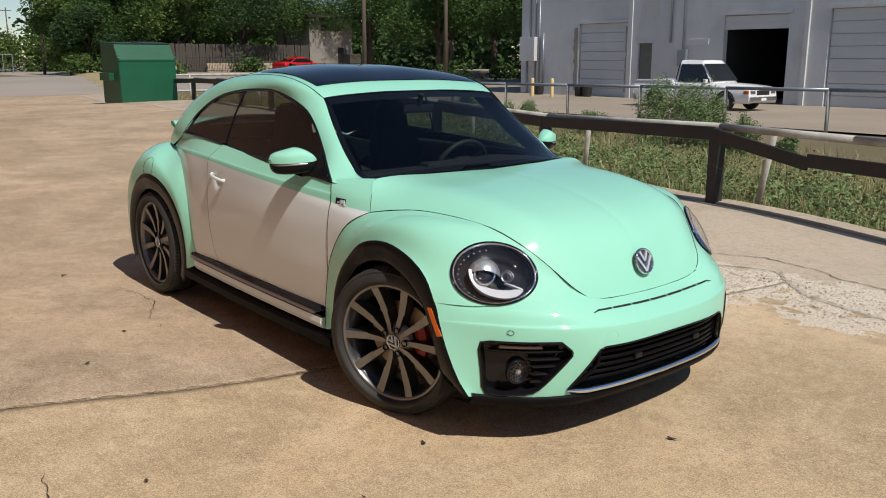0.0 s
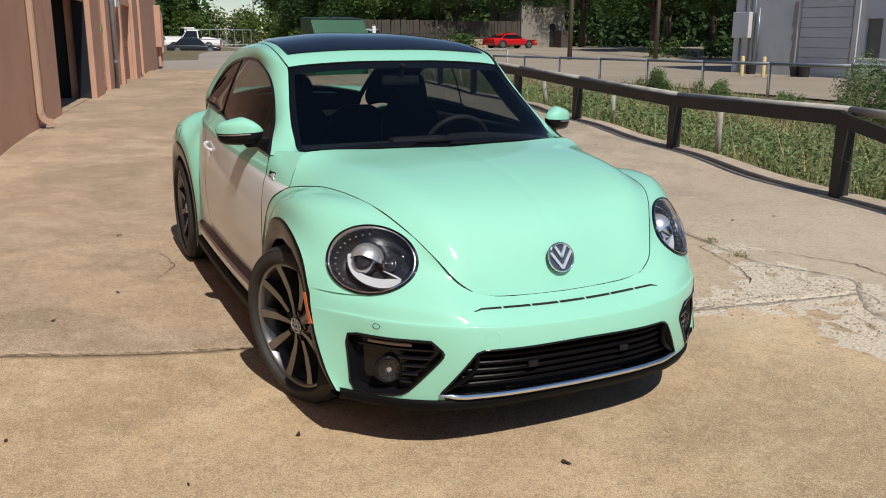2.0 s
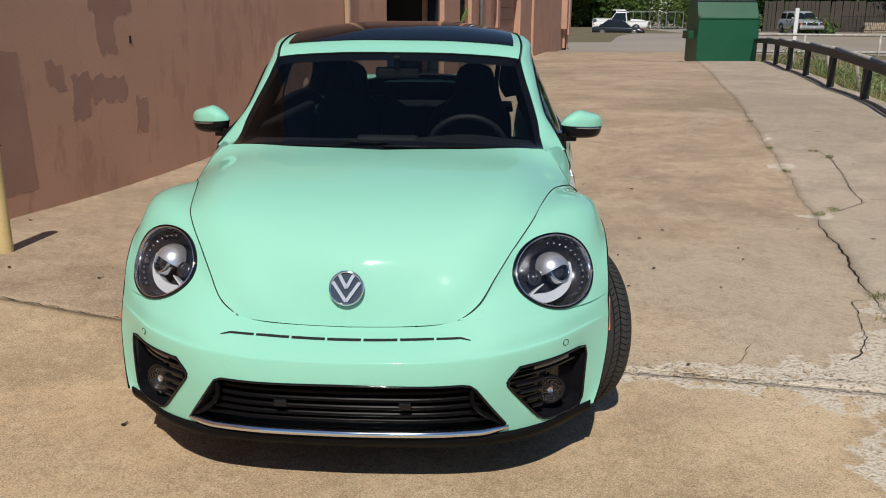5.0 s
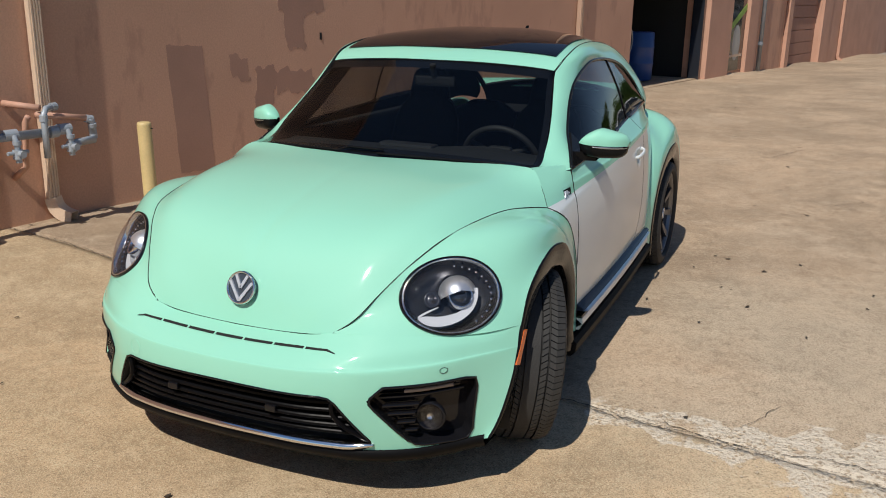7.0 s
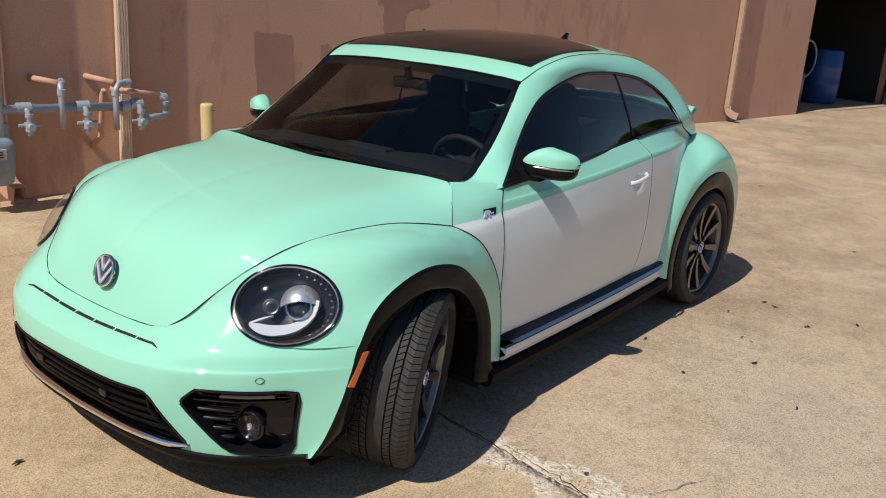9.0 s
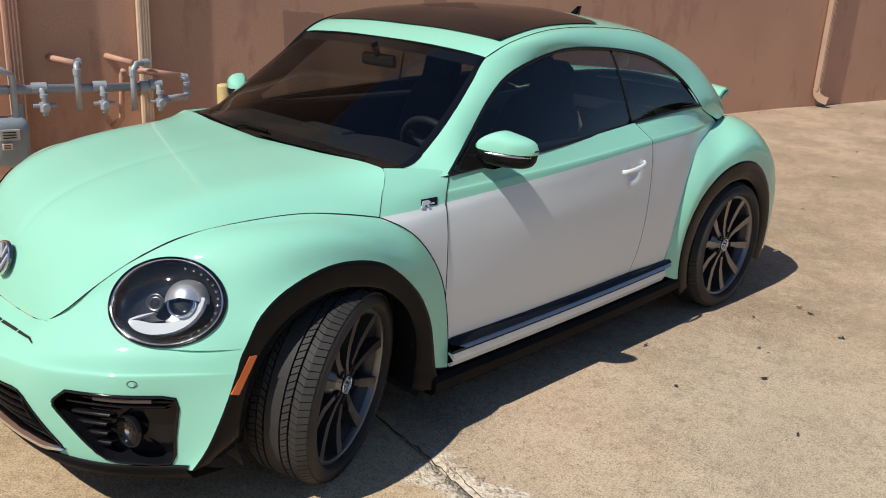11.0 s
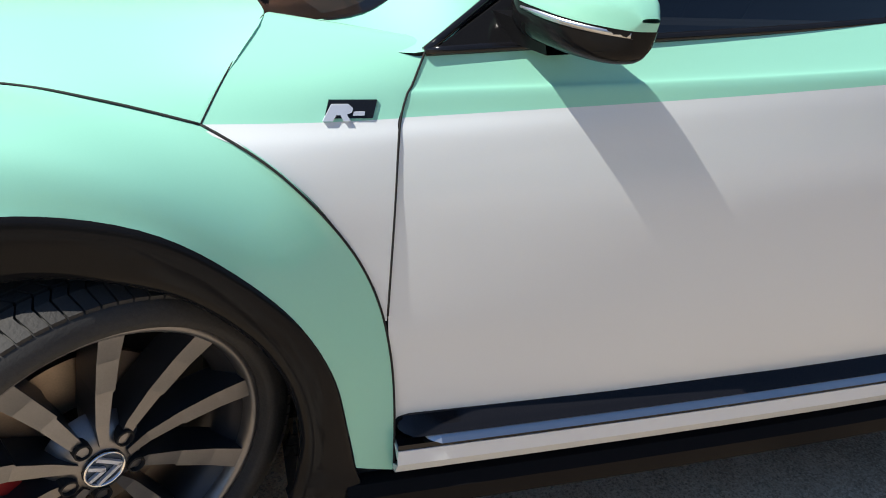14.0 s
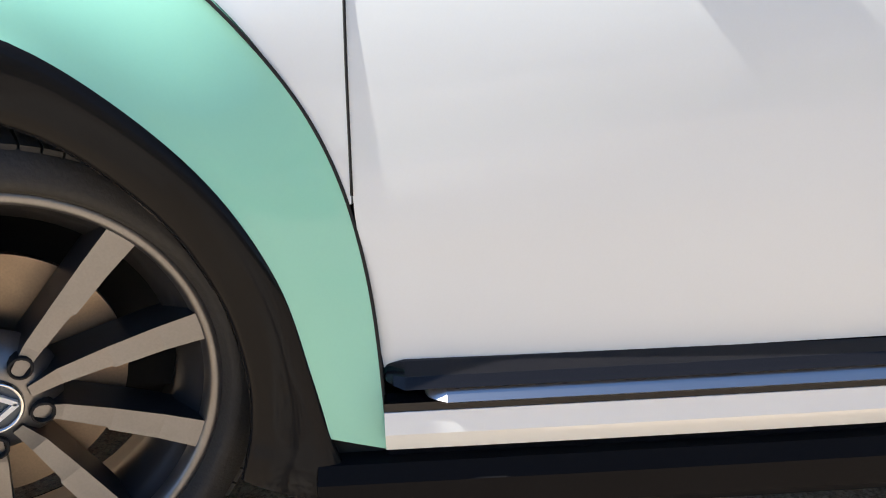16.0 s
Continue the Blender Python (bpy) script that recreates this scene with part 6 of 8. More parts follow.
def seat_part(nm, cx, y0, z0, y1, z1, wide, deep, lb=""):
    """An upholstered slab from a lower to an upper edge."""
    P = []
    for t in np.linspace(0, 2 * math.pi, 25):
        row = []
        for k in np.linspace(0, 1, 9):
            c, s = math.cos(t), math.sin(t)
            w = wide * (1 - 0.22 * k) * (1 - 0.55 * max(0, 2 * k - 1) ** 5)
            row.append((cx + w * math.copysign(abs(c) ** 0.5, c), y0 + (y1 - y0) * k + deep * math.copysign(abs(s) ** 0.6, s), z0 + (z1 - z0) * k))
        P.append(row)
    bm = sheet(P, centre=Vector((cx, (y0 + y1) / 2, (z0 + z1) / 2)))
    bmesh.ops.holes_fill(bm, edges=[e for e in bm.edges if len(e.link_faces) == 1])
    return part(nm, bm, CABIN, car, lb, smooth=True)


for cx in (-0.36, 0.36):
    seat_part("seat_back", cx, 1.42, 0.45, 1.62, 1.12, 0.235, 0.06, "dark front seat back")
    seat_part("head_rest", cx, 1.605, 1.05, 1.63, 1.26, 0.125, 0.05, "dark head rest")
    bm = bmesh.new()
    box(bm, cx - 0.25, 0.98, 0.34, cx + 0.25, 1.45, 0.52, 0.05)
    part("seat_cushion", bm, CABIN, car, smooth=True)
for cx in (-0.3, 0.3):
    seat_part("rear_seat_back", cx, 2.18, 0.5, 2.38, 1.0, 0.29, 0.06, "dark rear seat back")
for sg in (1, -1):
    bm = bmesh.new()
    box(bm, sg * 0.70 - 0.03, 0.62, 0.3, sg * 0.70 + 0.03, 2.2, 0.985, 0.02)
    part("door_lining", bm, CABIN, car)
P = across(ROOF_E, ROOF_M, 16, 16)
P[..., 2] -= 0.035
P[..., 0] *= 0.97
part("headliner", sheet(P), CABIN, car, smooth=True)
bm = bmesh.new()
box(bm, -0.105, 0.86, 1.225, 0.105, 0.885, 1.28, 0.015)
cyl(bm, (0, 0.865, 1.27), (0, 0.84, 1.33), 0.015)
part("rear_view_mirror", bm, CABIN, car, "interior mirror")
bm = bmesh.new()
box(bm, -0.6, 2.45, 0.9, 0.6, 2.9, 0.93, 0.01)
box(bm, -0.66, 0.76, 0.24, 0.66, 3.1, 0.30)
box(bm, -0.66, 0.5, 0.26, 0.66, 0.76, 0.6)
part("cabin_floor", bm, CABIN, car)
# dark trim inside the front pillars
for sg in (1, -1):
    P = [[(sg * (a[0] + (b[0] - a[0]) * k - 0.075 * (1 - abs(2 * k - 1)) - 0.012), a[1] + (b[1] - a[1]) * k + 0.05 * (1 - abs(2 * k - 1)) + 0.012, a[2] + (b[2] - a[2]) * k - 0.012) for k in (0, 0.5, 1)] for a, b in zip(INNER[1:7], OUTER[1:7])]
    part("pillar_trim", sheet(P, centre=Vector((sg * 1.2, 0.5, 1.2))), CABIN, car, "dark inner pillar trim", smooth=True)
# roof aerial and tail spoiler
P = [[(0.026 * math.cos(t) * (1 - 0.8 * k), 2.17 + 0.085 * k + 0.07 * math.sin(t) * (1 - 0.75 * k), 1.40 + 0.085 * k) for t in np.linspace(0, 2 * math.pi, 13)] for k in np.linspace(0, 1, 6)]
bm = sheet(P, centre=Vector((0, 2.2, 1.42)))
bmesh.ops.holes_fill(bm, edges=[e for e in bm.edges if len(e.link_faces) == 1])
part("aerial", bm, CLAD, car, "black fin aerial", smooth=True)
P = [[(x, 2.96 - 0.12 * abs(x / 0.58) ** 3 - 0.10 * k + 0.04, 1.095 - 0.012 * abs(x / 0.58) ** 2 + dz) for k, dz in ((1.0, -0.03), (0.6, 0.002), (0.2, 0.015), (-0.1, 0.012), (-0.1, -0.012), (0.5, -0.04))] for x in np.linspace(-0.585, 0.585, 30)]
thick(part("tail_spoiler", sheet(P, centre=Vector((0, 3.0, 1.0))), MINT, car, "mint green tail spoiler", smooth=True))
bm = bmesh.new()
box(bm, 0.40, 0.885, 1.296, 0.425, 0.895, 1.302)
part("permit_sticker", bm, WHITE, car)


# ---- guard rail along the drive ----
rail = thing("guard_rail", along(0, 7.55, 0), "dark weathered beam rail on square posts along the kerb", "fence", turn=TURN)
POSTS = (-0.92, 1.95, 4.8, 7.4, 10.1, 12.8, 15.2, 17.6, 20.2, 22.8)


def gz(s, q):
    p = along(s, q)
    return p.z


RAILZ = {-0.92: 0.80, 1.95: 0.735, 4.8: 0.79, 7.4: 0.85, 10.1: 0.90, 12.8: 0.90, 15.2: 0.88, 17.6: 0.86, 20.2: 0.82, 22.8: 0.74}
for s in POSTS:
    g = gz(s, 7.5) - 0.1
    bm = bmesh.new()
    box(bm, -0.055, s - 0.06, g - 0.3, 0.055, s + 0.06, RAILZ[s] + 0.05, 0.006)
    part("post", bm, RAIL, rail, "dark square post")
for a, b in zip(POSTS, POSTS[1:]):
    bm = bmesh.new()
    za, zb = RAILZ[a], RAILZ[b]
    l = math.hypot(b - a, zb - za)
    box(bm, -0.066, 0, -0.065, -0.024, l - 0.006, 0.065, 0.006, pose(0, a, za, math.degrees(math.atan2(zb - za, b - a))))
    part("beam", bm, RAIL, rail, "dark beam")
for a, za, b, zb in ((-2.02, 0.615, -0.92, 0.79), (-6.0, 0.60, -2.02, 0.645)):
    bm = bmesh.new()
    l = math.hypot(b - a, zb - za)
    box(bm, -0.072, 0, -0.06, -0.03, l, 0.06, 0.006, pose(0, a, za, math.degrees(math.atan2(zb - za, b - a))))
    part("beam", bm, RAIL, rail, "dark sagging beam")
bm = bmesh.new()
box(bm, -0.055, -4.06, -0.4, 0.055, -3.94, 0.64, 0.006)
part("post", bm, RAIL, rail)

pipe = thing("pipe_rail", along(0, 7.75, 0), "worn white pipe rail with rust behind the beam", "fence", turn=TURN)
for a, b in zip((-5.5, -2.4) + POSTS, (-2.4,) + POSTS):
    bm = bmesh.new()
    za, zb = (RAILZ.get(a, 0.79) + 0.062, RAILZ.get(b, 0.79) + 0.062)
    cyl(bm, (-0.16, a, za), (-0.16, b, zb), 0.037, seg=12)
    part("pipe", bm, PIPEWHITE, pipe, smooth=True)
rnd = random.Random(7)
for s in (-1.08, 1.68, 4.45, 7.1, 9.75, 12.4, 14.9, 17.2):
    g = gz(s, 7.6) - 0.35
    bm = bmesh.new()
    cyl(bm, (0.28, s + 0.08, g), (0.03, s - 0.30 - 0.08 * rnd.random(), RAILZ[min(POSTS, key=lambda p: abs(p - s))] + 0.02), 0.032, seg=12)
    part("stake", bm, PIPEWHITE, pipe, "leaning white pipe stake", smooth=True)

# ---- far pipe rail ----
far_rail = thing("yard_rail", (19.3, 0, 0), "thin grey pipe rail at the edge of the yard", "fence")
ys = np.arange(2.2, 36, 3.03)
for y in ys:
    bm = bmesh.new()
    cyl(bm, (0, y, -0.6), (0, y, 0.80 - 0.011 * y), 0.05, seg=10)
    part("post", bm, PIPEWHITE, far_rail, smooth=True)
for a, b in zip(ys, ys[1:]):
    bm = bmesh.new()
    cyl(bm, (0, a, 0.81 - 0.011 * a), (0, b, 0.81 - 0.011 * b), 0.05, seg=10)
    part("pipe", bm, PIPEGREY, far_rail, smooth=True)
cross = thing("road_rail", (0, 0, 0), "white pipe barrier beside the road", "fence")
for x in (10.9, 14.0, 17.2, 20.35):
    bm = bmesh.new()
    cyl(bm, (x, 36.0, -0.7), (x, 36.0, 0.75), 0.055, seg=10)
    part("post", bm, PIPEWHITE, cross, smooth=True)
for z in (0.72, 0.0):
    bm = bmesh.new()
    cyl(bm, (10.9, 36.0, z), (20.35, 36.0, z), 0.055, seg=10)
    part("pipe", bm, PIPEWHITE, cross, smooth=True)

# ---- dumpster ----
dump = thing("dumpster", (6.92, 25.0, 0.03), "green painted steel dumpster with a sloped front and black lids", "dumpster", turn=2)
L, D_, H_ = 1.88, 1.5, 1.86
bm = bmesh.new()
prof = [(0.0, 0.0), (0.05, 1.38), (0.36, H_), (D_, H_ + 0.1), (D_, 0.0)]
A = [bm.verts.new((0, y, z + 0.02)) for y, z in prof]
B = [bm.verts.new((L, y, z + 0.02)) for y, z in prof]
bm.faces.new(A), bm.faces.new(B[::-1])
for k in range(5):
    bm.faces.new((A[k], B[k], B[(k + 1) % 5], A[(k + 1) % 5]))
bmesh.ops.recalc_face_normals(bm, faces=bm.faces)
bmesh.ops.bevel(bm, geom=bm.edges[:], offset=0.02, segments=2, affect="EDGES")
part("body", bm, GREENSTEEL, dump)
bm = bmesh.new()
box(bm, -0.02, 0.03, 1.37, L + 0.02, 0.075, 1.42, 0.01)
part("front_rib", bm, GREENSTEEL, dump)
for x in (0.0, L):
    bm = bmesh.new()
    box(bm, x - 0.17, 0.5, 0.75, x + 0.17, 1.3, 1.0, 0.015)
    part("lift_pocket", bm, surf("pocket_green", (0.01, 0.08, 0.035), 0.5) if x == 0 else bpy.data.materials["pocket_green"], dump, "lifting sleeve")
for x0, x1, tilt in ((0.02, L / 2 - 0.02, 1), (L / 2 + 0.02, L - 0.02, 3)):
    bm = bmesh.new()
    box(bm, x0, 0, -0.02, x1, D_ - 0.38, 0.03, 0.012, pose(0, 0.40, H_ + 0.05, tilt))
    part("lid", bm, surf("lid_plastic", (0.02, 0.03, 0.025), 0.5) if tilt == 1 else bpy.data.materials["lid_plastic"], dump, "dark plastic lid")
for x, z in ((0.02, 1.5), (L - 0.02, 1.5)):
    bm = bmesh.new()
    bmesh.ops.create_icosphere(bm, subdivisions=2, radius=0.03, matrix=Matrix.Translation((x, 0.02, z)))
    part("reflector", bm, CHROME, dump, smooth=True)

# ---- gas manifold on the wall, bollard ----
gas = thing("gas_manifold", along(0, 0, 0), "grey galvanised gas pipe manifold with shut-off valves on brackets", "gas pipes", turn=TURN)


def run(name, pts, r, mat, label=""):
    bm = bmesh.new()
    tube(bm, pts, r, 12)
    return part(name, bm, mat, gas, label, smooth=True)


run("main_pipe", [(0.25, -6.5, 0.755), (0.25, -2.93, 0.74)], 0.030, GASGREY, "thick horizontal grey pipe")
for s, m in ((-3.62, GASGREY), (-3.24, GASGREY), (-2.86, GASGREY), (-4.2, GASGREY)):
    run("drop_pipe", [(0.25, s, 0.75), (0.28, s + 0.01, 0.74), (0.29, s + 0.02, 0.70), (0.29, s + 0.02, 0.60)], 0.019, m)
    bm = bmesh.new()
    cyl(bm, (0.29, s + 0.02, 0.60), (0.29, s + 0.02, 0.66), 0.033)
    cyl(bm, (0.25, s + 0.02, 0.635), (0.355, s + 0.02, 0.635), 0.022)
    cyl(bm, (0.29, s - 0.05, 0.64), (0.29, s + 0.09, 0.64), 0.013)
    cyl(bm, (0.29, s + 0.02, 0.575), (0.29, s + 0.02, 0.60), 0.02)
    cyl(bm, (0.25, s - 0.045, 0.75), (0.25, s + 0.045, 0.75), 0.037)
    cyl(bm, (0.29, s + 0.02, 0.69), (0.29, s + 0.02, 0.715), 0.027)
    part("valve", bm, GASGREY, gas, "grey shut-off valve", smooth=False)
for s in (-3.38, -3.02):
    run("riser", [(0.27, s, 0.60), (0.27, s, 0.86), (0.25, s + 0.005, 0.895), (0.22, s + 0.02, 0.905), (0.12, s + 0.05, 0.91)] if s < -3.2 else [(0.29, s, 0.58), (0.29, s, 0.86), (0.28, s + 0.03, 0.90), (0.25, s + 0.1, 0.905)], 0.021, GASGREY, "grey riser pipe")
run("wall_pipe", [(0.0, -3.50, 0.92), (0.22, -3.38, 0.905)], 0.022, PIPEPINK, "salmon painted pipe through the wall")
run("wall_pipe", [(0.0, -3.12, 0.925), (0.22, -3.0, 0.90)], 0.022, PIPEPINK)
run("wall_pipe", [(0.16, -3.05, 0.84), (0.12, -3.05, 0.80), (0.09, -3.06, 0.5), (0.0, -3.10, 0.42)], 0.021, PIPEPINK)
run("end_loop", [(0.22, -2.66, 0.80), (0.225, -2.63, 0.78), (0.23, -2.625, 0.67), (0.25, -2.64, 0.655), (0.28, -2.85, 0.65)], 0.027, GASGREY)
run("elbow_pipe", [(0.25, -4.1, 0.86), (0.27, -3.83, 0.87), (0.28, -3.78, 0.84), (0.28, -3.78, 0.5)], 0.021, GASGREY)
for a, b in (((0.22, -2.67, 0.80), (0.22, -2.62, 0.79)), ((0.23, -2.625, 0.69), (0.23, -2.625, 0.66)), ((0.235, -2.63, 0.765), (0.23, -2.625, 0.74)), ((0.27, -3.38, 0.83), (0.27, -3.38, 0.87)), ((0.23, -3.365, 0.904), (0.18, -3.345, 0.907)), ((0.29, -3.02, 0.82), (0.29, -3.02, 0.86)), ((0.255, -2.94, 0.905), (0.245, -2.90, 0.905)), ((0.25, -2.97, 0.74), (0.25, -2.91, 0.74))):
    bm = bmesh.new()
    cyl(bm, a, b, 0.027 if a[2] != 0.74 else 0.04, seg=14)
    part("fitting", bm, GASGREY, gas)
run("wall_pipe", [(0.2, -3.02, 0.855), (0.22, -2.64, 0.80)], 0.022, PIPEPINK)
meter = thing("gas_meter", along(-3.83, 0.27, 0.30), "grey gas meter with pale label plates", "gas meter", turn=TURN)
bm = bmesh.new()
P = [[(0.11 * math.copysign(abs(math.cos(t)) ** 0.45, math.cos(t)) * f, 0.118 * math.copysign(abs(math.sin(t)) ** 0.45, math.sin(t)) * f, z) for t in np.linspace(0, 2 * math.pi, 33)] for z, f in ((-0.04, 0.05), (-0.04, 0.7), (-0.02, 0.85), (0.05, 0.95), (0.16, 1.0), (0.22, 1.02), (0.25, 0.95), (0.27, 0.7), (0.27, 0.05))]
part("meter_body", sheet(P, centre=Vector((0, 0, 0.1))), surf("meter_grey", (0.25, 0.30, 0.34), 0.45, vary=0.3, scale=8, fine=80), meter, smooth=True)
for y, z, w_, h_ in ((-0.01, 0.175, 0.06, 0.035), (-0.03, 0.10, 0.03, 0.02)):
    bm = bmesh.new()
    box(bm, 0.105, y - w_, z - h_, 0.122, y + w_, z + h_, 0.004)
    pl = part("label_plate", bm, CREAM if h_ < 0.03 else PIPEWHITE, meter, "pale plate")
    for k in range(3):
        bm = bmesh.new()
        box(bm, 0.1225, y - w_ * 0.7, z - h_ * 0.6 + k * h_ * 0.5, 0.124, y + w_ * 0.6, z - h_ * 0.6 + k * h_ * 0.5 + h_ * 0.2)
        part("print_bar", bm, SEAM, pl)
bm = bmesh.new()
cyl(bm, (0, -0.08, 0.25), (0, -0.08, 0.36), 0.025)
part("inlet", bm, PIPEGREY, meter)
bm = bmesh.new()
cyl(bm, (0, 0.08, 0.25), (0, 0.08, 0.36), 0.025)
part("outlet", bm, PIPEGREY, meter)
boll = thing("bollard", along(-2.48, 0.62), "pale yellow painted steel bollard in front of the wall", "bollard")
bm = lathe(bmesh.new(), [(-0.3, 0.048), (0.68, 0.048), (0.695, 0.045), (0.70, 0.036), (0.70, 0.0005)], 28, "Z")
bmesh.ops.rotate(bm, matrix=Matrix.Rotation(radians(1.5), 3, "X"), verts=bm.verts)
part("pole", bm, YELLOW, boll, smooth=True)
bm = bmesh.new()
for k in range(3):
    cyl(bm, (0.044, -0.012 + 0.012 * k, 0.655), (0.05, -0.012 + 0.012 * k, 0.655), 0.003, seg=8)
part("rivets", bm, SEAM, boll)
hole = thing("wall_vent", along(0.02, 0.003, 1.29), "small dark slot in the stucco wall", "vent", turn=TURN)
bm = bmesh.new()
box(bm, -0.05, -0.014, -0.035, 0.002, 0.014, 0.03, 0.003)
part("stub", bm, SEAM, hole)
for s, z, dark in ((36.9, 1.1, 0), (38.3, 0.8, 0)):
    mb = thing("meter_box", along(s, 0.0, z), "salmon painted electric meter box on the wall", "meter box", turn=TURN)
    bm = bmesh.new()
    box(bm, 0.0, -0.3, -0.3, 0.28, 0.5, 1.6, 0.02)
    part("case", bm, STUCCO2, mb)
    bm = bmesh.new()
    cyl(bm, (0.12, 0.1, -1.2), (0.12, 0.1, -0.3), 0.07)
    part("feed_pipe", bm, STUCCO2, mb)
panel_w = thing("notice_sign", along(17.2, 0.1, 2.15), "white blank sign board on the wall", "sign", turn=TURN)
bm = bmesh.new()
box(bm, -0.0, -0.4, -0.05, 0.03, 0.4, 0.8, 0.005)
part("board", bm, CARWHITE, panel_w)
barrel = thing("drum", along(9.9, -0.75, 0.235), "blue plastic drum inside the dark bay", "drum")
bm = lathe(bmesh.new(), [(0.0, 0.27), (0.02, 0.29), (0.3, 0.30), (0.32, 0.31), (0.34, 0.30), (0.6, 0.30), (0.62, 0.31), (0.64, 0.30), (0.88, 0.29), (0.9, 0.27), (0.9, 0.001)], 32, "Z")
part("shell", bm, surf("blue_plastic", (0.02, 0.07, 0.25), 0.4), barrel, smooth=True)
hose = thing("hose_reel", along(9.1, -0.7, 0.235), "coiled pale hose inside the dark bay", "hose")
bm = bmesh.new()
tube(bm, [(0.25 * math.cos(t) * 0.3, 0.28 * math.cos(t), 0.75 + 0.3 * math.sin(t)) for t in np.linspace(0, 2 * math.pi, 24, endpoint=False)], 0.02, 8, closed=True)
cyl(bm, (0, 0, 0), (0, 0, 0.5), 0.03)
part("coil", bm, PIPEGREY, hose, smooth=True)

# ---- warehouse ----
wh = thing("warehouse", (31, -0.12, -0.40), "white painted block warehouse with roller doors", "building")


def block(name, x0, y0, z0, x1, y1, z1, m, lb="", bevel=0.0, parent=None):
    bm = bmesh.new()
    box(bm, x0, y0, z0, x1, y1, z1, bevel)
    return part(name, bm, m, parent or wh, lb)


ZT = 8.0
for y0, y1, z0, z1 in ((27.5, 31.6, 0, ZT), (24.55, 27.5, 3.58, ZT), (23.75, 24.55, 0, ZT), (22.95, 23.75, 2.6, ZT), (19.2, 22.95, 0, ZT), (16.2, 19.2, 3.72, ZT), (14.5, 16.2, 0, ZT), (10.5, 14.5, 3.82, ZT), (-30, 10.5, 0, ZT)):
    block("wall", 0, y0, z0, 0.3, y1, z1, WALLWHITE, "white painted wall")
block("side_wall", 0.3, 31.3, 0, 14, 31.6, ZT, WALLWHITE)
block("roof", -0.1, -30, ZT, 14, 31.7, ZT + 0.2, WALLWHITE)
for y0, y1, z1 in ((24.55, 27.5, 3.58), (10.5, 14.5, 3.82)):
    d = block("roller_door", 0.18, y0, 0, 0.22, y1, z1, DOORWHITE, "white roller door")
    for k in range(8):
        h = z1 / 8
        block("slat", 0.13, y0 + 0.03, k * h + 0.012, 0.18, y1 - 0.03, (k + 1) * h - 0.012, DOORWHITE, "", 0.01, d)
    block("door_frame", -0.03, y0 - 0.12, z1, 0.05, y1 + 0.12, z1 + 0.15, WALLWHITE)
d = block("roller_door", 0.1, 16.2, 3.12, 0.16, 19.2, 3.72, DOORWHITE, "rolled-up white door over a dark bay")
block("slat", 0.06, 16.22, 3.4, 0.1, 19.18, 3.68, DOORWHITE, "", 0.01, d)
block("door_frame", -0.04, 16.05, 3.72, 0.05, 19.35, 3.86, WALLWHITE)
# bay walls and ceiling coloured near-black for the gloom inside
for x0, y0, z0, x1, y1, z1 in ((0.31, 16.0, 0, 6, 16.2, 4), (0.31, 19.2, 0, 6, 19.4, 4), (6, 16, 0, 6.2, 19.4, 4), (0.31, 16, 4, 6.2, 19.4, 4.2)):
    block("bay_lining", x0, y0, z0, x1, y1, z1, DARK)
block("door", 0.12, 22.95, 0, 0.18, 23.75, 2.6, surf("grey_door", (0.17, 0.165, 0.15), 0.6, vary=0.3), "grey steel door")
block("door_frame", -0.03, 22.85, 2.6, 0.06, 23.85, 2.72, WALLWHITE)
block("pilaster", -0.1, 24.1, 0, 0.0, 24.35, ZT, WALLWHITE)
block("pilaster", -0.1, 15.3, 0, 0.0, 15.5, ZT, WALLWHITE)
block("meter_cabinet", -0.35, 30.3, 1.75, 0.0, 31.4, 3.0, WALLWHITE, "white electric cabinet", 0.02)
block("meter_box", -0.2, 20.95, 1.55, 0.0, 21.4, 2.3, PIPEGREY, "grey electric box", 0.02)
block("wall_plate", -0.04, 19.9, 2.5, 0.0, 21.0, 2.75, WALLWHITE, "", 0.01)
for y, z0, z1 in ((30.5, 0, ZT), (30.9, 3.0, ZT), (31.1, 0, 1.8), (30.2, 0.5, 5), (21.2, 2.3, ZT), (21.9, 2.6, ZT), (29.9, 0.6, 3.2)):
    bm = bmesh.new()
    cyl(bm, (-0.07, y, z0), (-0.07, y, z1), 0.05, seg=10)
    part("conduit", bm, PIPEGREY, wh, smooth=True)
# flaked paint beside the first door
FLAKE = surf("bare_block", (0.36, 0.32, 0.28), 0.9, vary=0.3)
rnd = random.Random(3)
for y0 in (27.62, 24.42):
    bm = bmesh.new()
    pts = [(y0 + (0.12 + 0.14 * rnd.random()) * (1 if y0 > 26 else 0.5), z) for z in np.linspace(0.3, 3.4, 16)]
    lo = [bm.verts.new((-0.004, y0 - 0.05, z)) for _, z in pts]
    hi = [bm.verts.new((-0.004, y, z)) for y, z in pts]
    for k in range(15):
        bm.faces.new((lo[k], hi[k], hi[k + 1], lo[k + 1]))
    part("flaked_paint", bm, FLAKE, wh)
for y in (28.12, 26.78):
    b = thing("yard_bollard", (28.5, y, -0.30), "short pale yellow bollard in the yard", "bollard", "yard bollards")
    bm = lathe(bmesh.new(), [(-0.2, 0.09), (0.8, 0.09), (0.84, 0.06), (0.85, 0.001)], 16, "Z")
    part("pole", bm, YELLOW, b, smooth=True)
